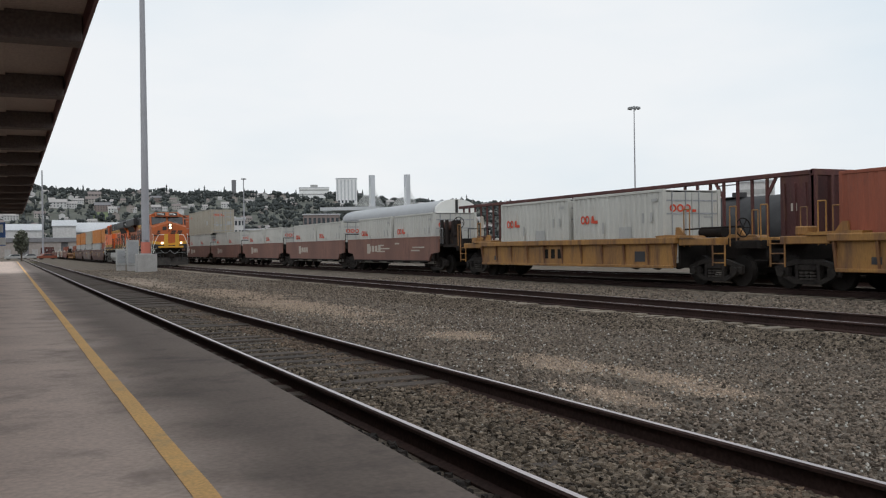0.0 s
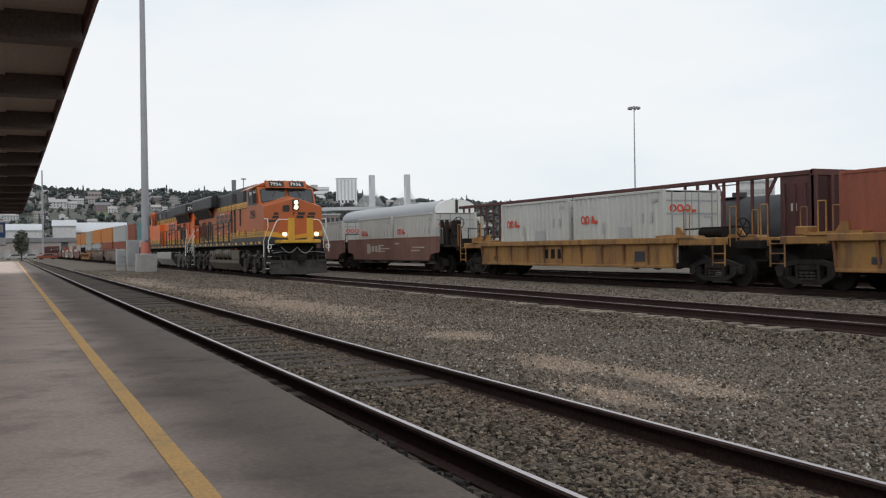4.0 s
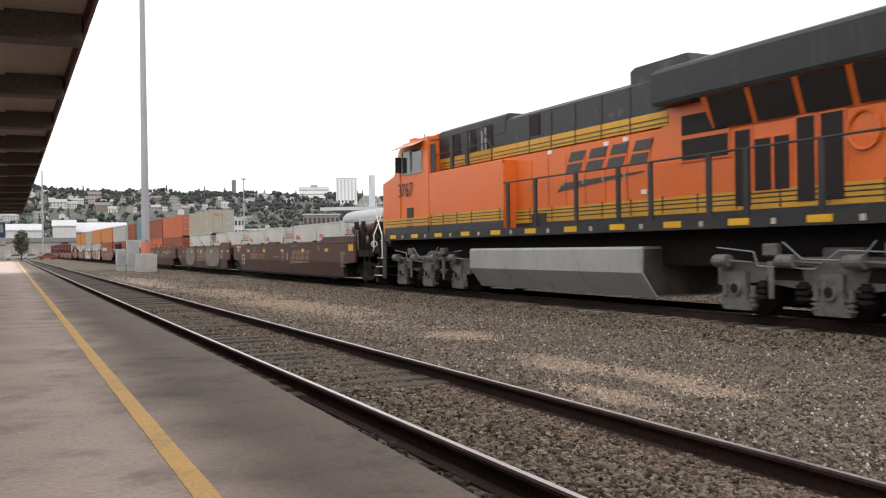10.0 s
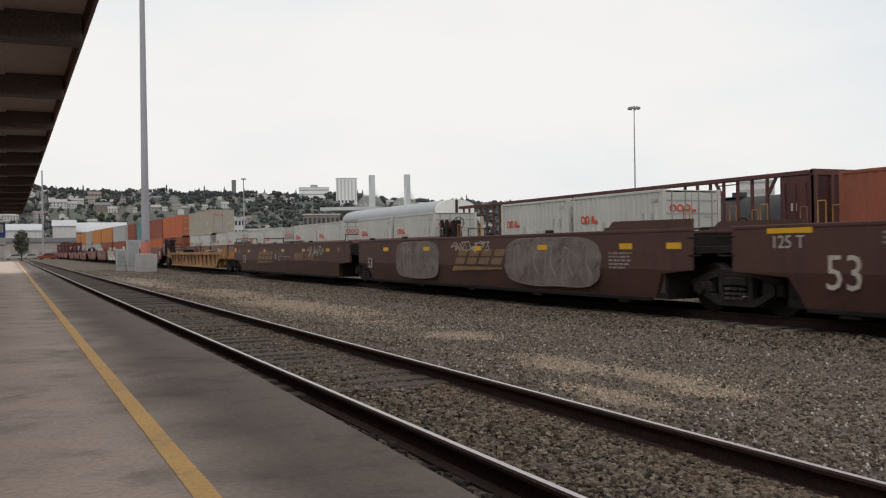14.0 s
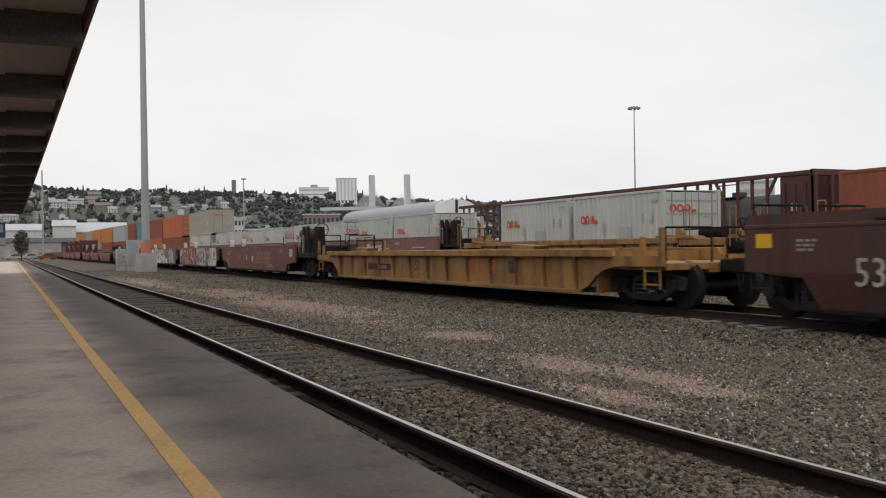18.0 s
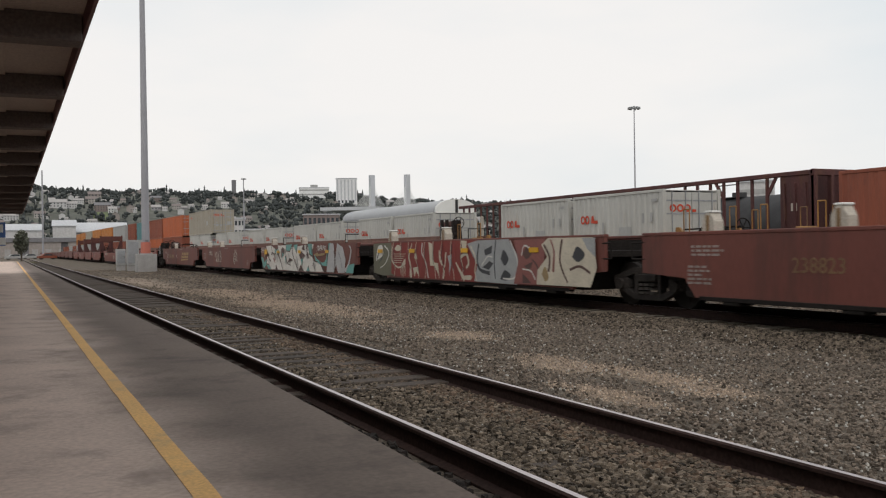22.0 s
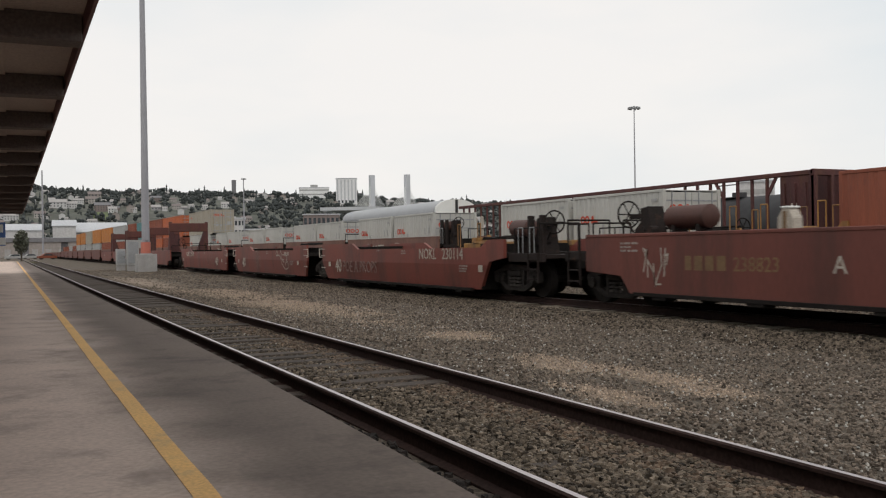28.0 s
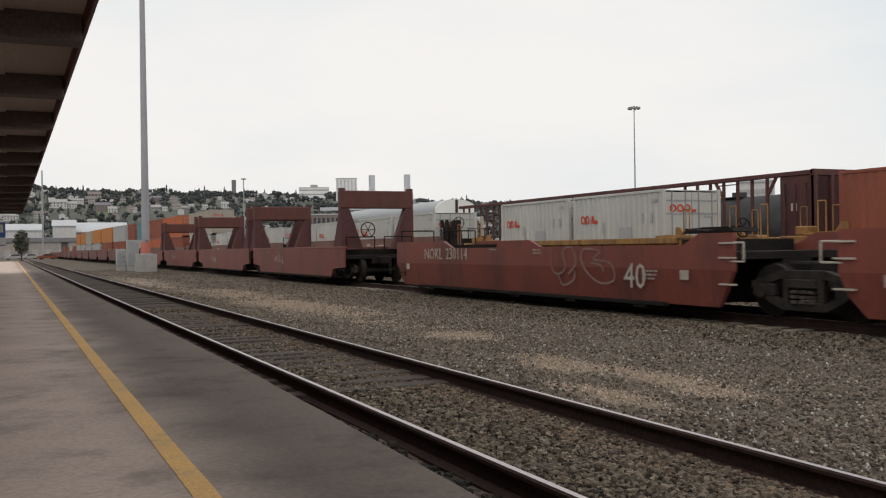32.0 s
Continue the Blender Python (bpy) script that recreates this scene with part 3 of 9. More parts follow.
PAINT = dict(white=(0.72, 0.685, 0.63), shadow=(0.50, 0.48, 0.455), umber=(0.105, 0.058, 0.05), teal=(0.15, 0.37, 0.335), brown=(0.17, 0.062, 0.048), ash=(0.48, 0.475, 0.475), ashdark=(0.33, 0.33, 0.335), tan=(0.33, 0.235, 0.12), crimson=(0.24, 0.040, 0.032), cream=(0.60, 0.54, 0.43), steel=(0.36, 0.37, 0.37), slate=(0.05, 0.052, 0.058), rose=(0.265, 0.10, 0.088), olive=(0.15, 0.145, 0.10), pale=(0.70, 0.68, 0.63), ruby=(0.30, 0.05, 0.045))


class Mural:
    """Spray-painted lettering in thin layers on a car's side; u runs from the reader's left, in metres, v from 0 at the lower to 1 at the upper edge."""

    def __init__(self, parent, x, left, low, high):
        self.parent, self.x, self.left, self.low, self.high = parent, x, left, low, high

    def at(self, u, v):
        return self.left - u, self.low + (self.high - self.low) * min(1.0, max(0.0, v))

    def area(self, colour, *pts, label=""):
        """A flat patch with straight or jagged edges."""
        ms = Mesh().plate([(self.x, *self.at(u, v)) for u, v in pts], (-0.0016, 0, 0))
        part("graffiti", ms, graffiti_mat(colour, PAINT[colour]), self.parent, label or colour + " graffiti patch")
        self.x -= 0.0005

    def soft(self, colour, *pts):
        """A patch with a rounded outline."""
        self.area(colour, *spline(list(pts) + [pts[0]], 5)[:-1])

    def line(self, colour, w0, w1, *pts):
        """A painted stroke that tapers from one half width to the other."""
        ms = Mesh()
        stroke(ms, self.x - 0.0016, [self.at(u, v) for u, v in pts], w0, w1, self.low, self.high)
        part("graffiti", ms, graffiti_mat(colour, PAINT[colour]), self.parent, colour + " graffiti stroke")
        self.x -= 0.0005


def white_mural(car):
    m = Mural(car, -1.514, 14.2, 0.33, 1.53)
    m.area("brown", (0.2, 1.0), (0.15, 0.45), (0.9, 0.02), (13.6, 0.0), (14.0, 0.5), (14.0, 1.0), label="brown ground of a painted mural")
    m.area("white", (0.75, 0.05), (1.35, 0.36), (1.35, 0.62), (1.2, 0.96), (2.1, 0.98), (2.8, 0.84), (3.2, 0.97), (5.0, 0.97), (5.6, 0.9), (8.9, 0.99), (8.65, 0.6), (8.95, 0.42), (9.6, 0.36), (10.5, 0.04), (6.0, 0.02), (1.7, 0.04), (1.2, 0.2), label="white graffiti letters with dark edges")

    def gap(colour, *pts):
        """A patch with a dark rim."""
        cu, cv = sum(q[0] for q in pts) / len(pts), sum(q[1] for q in pts) / len(pts)
        m.area("umber", *[(u + (0.05 if u > cu else -0.05), v + (0.045 if v > cv else -0.045)) for u, v in pts])
        m.area(colour, *pts)

    gap("teal", (0.15, 0.52), (0.5, 0.5), (0.8, 0.3), (1.25, 0.45), (1.15, 0.2), (0.7, 0.05), (0.45, 0.22))
    gap("teal", (1.2, 0.22), (1.5, 0.05), (2.0, 0.04), (1.7, 0.2))
    gap("teal", (2.75, 0.68), (2.95, 0.97), (3.3, 0.9), (3.45, 0.62))
    gap("brown", (2.85, 0.97), (3.2, 0.99), (3.3, 0.9), (3.0, 0.82))
    gap("teal", (4.75, 0.99), (5.75, 1.0), (5.3, 0.76), (4.78, 0.78))
    gap("teal", (5.95, 0.98), (6.6, 0.99), (6.35, 0.7))
    gap("teal", (8.1, 0.99), (8.65, 1.0), (8.8, 0.55), (8.35, 0.66))
    gap("teal", (4.55, 0.5), (4.7, 0.56), (4.72, 0.25))
    gap("teal", (7.85, 0.05), (8.3, 0.04), (8.1, 0.2))
    m.soft("teal", (9.0, 0.62), (9.6, 0.42), (10.4, 0.4), (10.9, 0.98), (11.2, 0.98), (10.9, 0.32), (10.0, 0.26), (9.2, 0.42))
    gap("umber", (2.9, 0.03), (3.02, 0.2), (3.3, 0.03))
    gap("umber", (1.35, 0.75), (1.75, 0.62), (1.6, 0.55), (1.4, 0.6))
    gap("umber", (7.25, 0.86), (7.55, 0.99), (7.6, 0.8))
    gap("umber", (7.95, 0.95), (8.05, 0.98), (8.0, 0.7), (7.85, 0.62))
    m.area("ash", (10.6, 0.05), (10.75, 0.4), (11.05, 0.98), (11.5, 0.99), (11.7, 0.5), (11.95, 0.99), (12.6, 0.85), (12.9, 0.45), (12.7, 0.05), (12.0, 0.04), (11.8, 0.3), (11.55, 0.04), label="grey graffiti letters")
    m.line("ash", 0.08, 0.03, (12.75, 0.1), (13.2, 0.3), (13.5, 0.75), (13.3, 0.9))
    m.area("teal", (12.9, 0.05), (13.7, 0.05), (13.85, 0.35), (13.2, 0.3))
    # shading and inner gaps
    for u, v in ((1.55, 0.3), (3.0, 0.5), (3.9, 0.6), (5.1, 0.4), (6.35, 0.3), (7.75, 0.6), (8.8, 0.2)):
        m.area("shadow", (u, v + 0.3), (u + 0.22, v + 0.2), (u + 0.3, v - 0.18), (u + 0.12, v - 0.05))
    m.line("umber", 0.02, 0.035, (1.4, 0.7), (1.7, 0.5), (2.1, 0.34))
    m.line("umber", 0.05, 0.03, (3.35, 0.68), (3.75, 0.42), (4.25, 0.04))
    m.line("umber", 0.03, 0.02, (4.6, 0.85), (4.75, 0.55), (5.0, 0.3), (5.5, 0.22))
    m.line("umber", 0.03, 0.03, (2.2, 0.98), (2.35, 0.75), (2.2, 0.6))
    m.line("umber", 0.03, 0.05, (2.3, 0.7), (2.75, 0.62), (2.9, 0.42))
    m.soft("umber", (3.95, 0.5), (4.0, 0.8), (4.25, 0.9), (4.5, 0.78), (4.35, 0.6))
    m.area("teal", (4.05, 0.5), (4.2, 0.7), (4.42, 0.62))
    m.area("ruby", (2.55, 0.5), (2.72, 0.44), (2.85, 0.28), (2.68, 0.36))
    m.area("umber", (5.0, 0.32), (5.35, 0.5), (5.9, 0.42), (5.45, 0.36))
    m.line("umber", 0.045, 0.03, (5.75, 0.98), (5.9, 0.6), (6.3, 0.3), (6.7, 0.05))
    m.area("umber", (6.75, 0.04), (7.05, 0.26), (7.55, 0.03))
    m.area("umber", (6.85, 0.62), (7.2, 0.74), (7.75, 0.6), (7.35, 0.52), (7.1, 0.44))
    m.area("teal", (7.1, 0.44), (7.45, 0.5), (7.25, 0.24))
    m.area("umber", (7.9, 0.62), (8.2, 0.72), (8.25, 0.5), (8.05, 0.56))
    m.line("umber", 0.02, 0.02, (8.6, 0.98), (8.75, 0.6), (9.0, 0.42), (9.5, 0.38))
    m.area("umber", (9.7, 0.42), (10.0, 0.3), (10.6, 0.04), (10.2, 0.05))
    m.line("umber", 0.03, 0.02, (10.9, 0.98), (10.75, 0.5), (10.65, 0.3))
    m.line("umber", 0.03, 0.025, (11.6, 0.75), (11.7, 0.4), (11.55, 0.03))
    m.line("ashdark", 0.05, 0.03, (12.1, 0.7), (12.35, 0.5), (12.5, 0.2))
    m.area("tan", (9.0, 0.62), (9.5, 0.7), (9.55, 0.64), (10.5, 0.68), (10.4, 0.6), (9.4, 0.56))
    for k in range(6):
        u = 9.45 + 0.2 * k
        m.line("pale", 0.014, 0.012, (u, 0.74), (u + 0.05, 0.93), (u + 0.15, 0.78), (u + 0.2, 0.92))
    for k in range(4):
        m.line("pale", 0.014, 0.012, (0.35 + 0.22 * k, 0.7), (0.4 + 0.22 * k, 0.92), (0.5 + 0.22 * k, 0.76), (0.6 + 0.22 * k, 0.88))
    m.area("tan", (0.85, 0.52), (1.1, 0.56), (1.15, 0.66), (0.9, 0.62))
    m.line("umber", 0.016, 0.012, (8.75, 0.12), (8.9, 0.32), (9.05, 0.14), (9.2, 0.3))


def red_mural(car):
    m = Mural(car, -1.514, 13.7, 0.34, 1.50)
    m.area("olive", (0.1, 0.96), (0.1, 0.1), (0.9, 0.03), (1.9, 0.05), (1.9, 0.98), label="olive ground of a painted mural")
    m.area("crimson", (1.75, 0.97), (1.7, 0.1), (2.2, 0.03), (8.0, 0.0), (7.8, 0.98), label="crimson painted lettering")
    m.soft("pale", (0.3, 0.45), (0.5, 0.85), (0.9, 0.9), (1.0, 0.65), (0.75, 0.55))
    m.line("slate", 0.03, 0.02, (0.4, 0.5), (0.7, 0.75), (0.95, 0.6), (0.6, 0.4))
    m.line("pale", 0.03, 0.012, (1.1, 0.9), (1.5, 0.7), (1.2, 0.4), (0.7, 0.25))
    # cream gaps between the red letters
    m.line("cream", 0.018, 0.035, (1.8, 0.9), (1.75, 0.5), (2.3, 0.28), (2.9, 0.42))
    m.soft("cream", (2.0, 0.8), (2.3, 0.92), (2.6, 0.8), (2.25, 0.74))
    for k, (u, v) in enumerate(((2.55, 0.05), (2.7, 0.02), (2.85, 0.06))):
        m.line("cream", 0.05, 0.015, (2.9 - 0.05 * k, 0.5), (u, 0.3), (u, v))
    m.line("cream", 0.02, 0.075, (3.45, 0.95), (3.2, 0.6), (3.3, 0.35), (3.35, 0.02))
    m.area("cream", (3.6, 0.55), (3.75, 0.72), (3.85, 0.5))
    m.area("cream", (3.5, 0.28), (3.85, 0.32), (3.95, 0.05), (3.75, 0.2), (3.62, 0.04))
    m.line("pale", 0.02, 0.03, (4.25, 0.95), (4.2, 0.7), (4.5, 0.4), (4.65, 0.03))
    m.area("cream", (4.7, 0.97), (4.95, 0.92), (5.0, 0.45), (5.35, 0.42), (5.45, 0.03), (5.3, 0.2), (5.1, 0.35), (4.8, 0.36), label="cream gap between letters")
    m.line("cream", 0.03, 0.06, (5.45, 0.75), (5.5, 0.5), (5.75, 0.3), (5.7, 0.04))
    m.line("cream", 0.05, 0.02, (5.9, 0.7), (5.85, 0.45), (5.75, 0.25))
    m.area("steel", (6.0, 0.6), (6.3, 0.66), (6.25, 0.4), (6.1, 0.1), (6.12, 0.42))
    m.line("cream", 0.02, 0.08, (6.55, 0.45), (6.8, 0.25), (7.1, 0.04))
    m.line("cream", 0.05, 0.04, (6.85, 0.58), (7.2, 0.66), (7.35, 0.45), (7.2, 0.32))
    m.soft("cream", (7.1, 0.14), (7.5, 0.15), (7.45, 0.05), (7.15, 0.05))
    m.area("cream", (6.9, 0.98), (7.25, 0.97), (7.2, 0.72), (7.0, 0.7))
    for u in (3.0, 4.05, 5.6, 6.4):
        m.line("ruby", 0.05, 0.02, (u, 0.9), (u + 0.1, 0.55), (u + 0.05, 0.15))
    for k in range(9):
        u = 1.95 + 0.62 * k
        m.line("cream", 0.016, 0.012, (u, 0.98), (u - 0.12 + 0.05 * (k % 3), 0.6), (u + 0.1, 0.3), (u + 0.16 * (k % 2), 0.02))
        m.line("slate", 0.010, 0.014, (u + 0.06, 0.9), (u - 0.04, 0.55), (u + 0.16, 0.25))
    for k in range(5):
        m.line("cream", 0.008, 0.008, (2.0, 0.66 - 0.06 * k), (2.6, 0.655 - 0.06 * k), (3.0 - 0.1 * k, 0.66 - 0.06 * k))
    # grey letters
    m.area("steel", (7.3, 0.9), (7.9, 0.4), (7.7, 0.02), (10.0, 0.0), (10.1, 0.6), (9.6, 0.98), (7.9, 0.97), label="silver grey graffiti letters")
    m.line("cream", 0.03, 0.02, (7.5, 0.85), (7.8, 0.55), (7.75, 0.25), (7.85, 0.03))
    m.line("slate", 0.035, 0.05, (8.0, 0.9), (7.9, 0.55), (8.05, 0.3), (8.6, 0.22))
    m.area("slate", (8.3, 0.75), (8.75, 0.85), (8.7, 0.68), (8.35, 0.62))
    m.area("slate", (8.2, 0.35), (8.6, 0.5), (8.8, 0.44), (8.55, 0.3))
    m.line("slate", 0.03, 0.02, (8.95, 0.97), (8.85, 0.5), (8.9, 0.1))
    m.soft("slate", (9.2, 0.55), (9.35, 0.75), (9.6, 0.55), (9.4, 0.4))
    m.soft("slate", (9.15, 0.1), (9.4, 0.3), (9.7, 0.2), (9.5, 0.08))
    m.line("pale", 0.016, 0.022, (9.7, 0.95), (10.05, 0.5), (9.9, 0.15), (9.3, 0.12))
    m.line("pale", 0.015, 0.015, (8.15, 0.4), (8.5, 0.6), (8.75, 0.58))
    # rose letter
    m.area("rose", (9.9, 0.96), (10.1, 0.5), (9.85, 0.02), (11.3, 0.02), (11.35, 0.97), label="dull rose graffiti letter")
    m.soft("umber", (10.3, 0.65), (10.5, 0.8), (10.75, 0.68), (10.5, 0.55))
    m.area("umber", (10.35, 0.4), (10.8, 0.5), (10.65, 0.32))
    m.area("umber", (10.3, 0.04), (10.3, 0.25), (10.7, 0.05))
    m.line("umber", 0.02, 0.04, (10.75, 0.55), (11.0, 0.4), (11.2, 0.1))
    m.line("pale", 0.016, 0.02, (10.25, 0.62), (10.4, 0.83), (10.75, 0.75))
    m.line("pale", 0.015, 0.02, (10.3, 0.34), (10.7, 0.3), (10.9, 0.12))
    # cream letters
    m.area("cream", (10.95, 0.03), (11.0, 0.32), (11.45, 0.6), (11.2, 0.85), (11.5, 0.98), (13.3, 0.97), (13.45, 0.4), (13.2, 0.03), label="cream graffiti letters")
    m.line("umber", 0.03, 0.045, (11.3, 0.85), (11.55, 0.6), (11.5, 0.3))
    m.line("rose", 0.05, 0.02, (11.7, 0.3), (11.75, 0.7), (11.6, 0.95))
    m.soft("tan", (11.2, 0.25), (11.35, 0.4), (11.5, 0.2), (11.35, 0.1))
    m.line("umber", 0.04, 0.025, (12.1, 0.95), (12.0, 0.5), (12.3, 0.1))
    m.soft("slate", (12.5, 0.6), (12.7, 0.8), (13.0, 0.65), (12.75, 0.5))
    m.line("umber", 0.03, 0.03, (12.4, 0.35), (12.8, 0.42), (13.2, 0.3))
    m.area("steel", (12.9, 0.96), (13.4, 0.96), (13.4, 0.6), (13.1, 0.75))


def scrawl(parent, x, y, z, w, h, seed, m, n=5, r=0.012):
    """Thin spray-can tag lines."""
    rng = random.Random(seed)
    ms = Mesh()
    for i in range(n):
        yy = y - w * i / n
        pts = []
        for k in range(6):
            pts.append((x - 0.003, yy - rng.uniform(-0.1, 1.25) * w / n, z + h * rng.uniform(0, 1)))
        for a, b in zip(pts, pts[1:]):
            dy, dz = b[1] - a[1], b[2] - a[2]
            q = math.hypot(dy, dz) or 1
            oy, oz = -dz / q * r, dy / q * r
            ms.plate([(a[0] - 0.0008 * i, a[1] - oy, a[2] - oz), (a[0] - 0.0008 * i, b[1] - oy, b[2] - oz), (a[0] - 0.0008 * i, b[1] + oy, b[2] + oz), (a[0] - 0.0008 * i, a[1] + oy, a[2] + oz)], (-0.0015, 0, 0))
    part("graffiti", ms, m, parent)


M_CHALK = mat("faint_chalk", (0.25, 0.175, 0.155), (0.19, 0.10, 0.082), rough=0.7, grain=0.3, bump=0)


def chalk(parent, x, y, z, w, h, kind):
    """Loose chalk drawings in single smooth lines: a bird or a pair of rounded shapes."""
    bird = ([(0.0, 0.85), (0.10, 1.0), (0.17, 0.8), (0.05, 0.72), (0.0, 0.85)], [(0.15, 0.78), (0.35, 0.68), (0.5, 0.3), (0.75, 0.02), (0.98, 0.1), (0.95, 0.4), (0.8, 0.35), (0.78, 0.2)], [(0.33, 0.7), (0.38, 1.0), (0.5, 0.78), (0.8, 0.8), (0.9, 0.6), (0.82, 0.45)], [(0.42, 0.75), (0.5, 0.55), (0.66, 0.5)], [(0.5, 0.5), (0.6, 0.4), (0.7, 0.4)])
    loops = ([(0.0, 1.0), (0.02, 0.4), (0.15, 0.3), (0.25, 0.5), (0.2, 0.9), (0.35, 1.0), (0.42, 0.6), (0.3, 0.3)], [(0.12, 0.3), (0.2, 0.0), (0.38, 0.15), (0.4, 0.4)], [(0.5, 0.7), (0.55, 0.95), (0.8, 0.9), (0.7, 0.7), (0.95, 0.6), (1.0, 0.2), (0.8, 0.1), (0.6, 0.35), (0.5, 0.7)], [(0.65, 0.6), (0.8, 0.55), (0.85, 0.4)])
    for path in (bird if kind else loops):
        ms = Mesh()
        stroke(ms, x, [(y - u * w, z + v * h) for u, v in path], 0.018, 0.024, z - 0.2, z + h + 0.2)
        part("chalk_line", ms, M_OFFWHITE if kind else M_CHALK, parent, "white chalk line")


M_PRINT = mat("faint_stencil_paint", (0.33, 0.28, 0.25), (0.20, 0.155, 0.14), rough=0.7, grain=0.35, fine=25, bump=0)


def small_print(parent, x, spots, m):
    """Blocks of unreadable stencilled lines: (y, z, lines, width)."""
    ms = Mesh()
    rng = random.Random(len(spots) * 7 + 1)
    for y, z, n, w in spots:
        for i in range(n):
            u, end = y, y - w * rng.uniform(0.6, 1.0)
            while u > end + 0.04:
                ww = min(u - end, rng.choice((0.09, 0.14, 0.2)))
                zz = z - 0.075 * i
                ms.plate([(x, u, zz), (x, u - ww, zz), (x, u - ww, zz + 0.04), (x, u, zz + 0.04)], (-0.003, 0, 0))
                u -= ww + 0.04
    part("stencilling", ms, M_PRINT, parent, "small faded white stencilling")


def reflectors(parent, x, ys, z, w=0.42, h=0.12, m=None):
    for y in ys:
        part("reflector", Mesh().box(x - 0.006, x + 0.002, y - w / 2, y + w / 2, z, z + h), m or M_LABEL, parent, "yellow reflector plate")


M_PLOUGH = mat("dusty_black_plough_paint", (0.055, 0.049, 0.044), (0.016, 0.014, 0.013), rough=0.8, grain=0.3, scale=1.6, bump=0.2, dirt=GRIME, dirt_amount=0.6)
M_YRUST = mat("rust_streaked_yellow_paint", (0.22, 0.105, 0.04), (0.12, 0.055, 0.03), rough=0.75, grain=0.25, scale=2.5, dirt=RUST, dirt_amount=0.6, streak=4)


def clip_z(pts, zf, above):
    """The part of a side outline above or below a height."""
    out = []
    for (a, za), (b, zb) in zip(pts, pts[1:] + pts[:1]):
        ina, inb = (za >= zf) == above, (zb >= zf) == above
        if ina:
            out.append((a, za))
        if ina != inb:
            k = (zf - za) / (zb - za)
            out.append((a + (b - a) * k, zf))
    return out


def folded(ms, prof, x0, x1, s, zf, low, depth):
    """A side plate whose lower half leans inwards."""
    ms.prism(clip_z(prof, zf, True), "x", x0, x1)
    k = len(ms.v)
    ms.prism(clip_z(prof, zf, False), "x", x0, x1)
    ms.v[k:] = [(x - s * depth * (zf - z) / (zf - low), y, z) for x, y, z in ms.v[k:]]


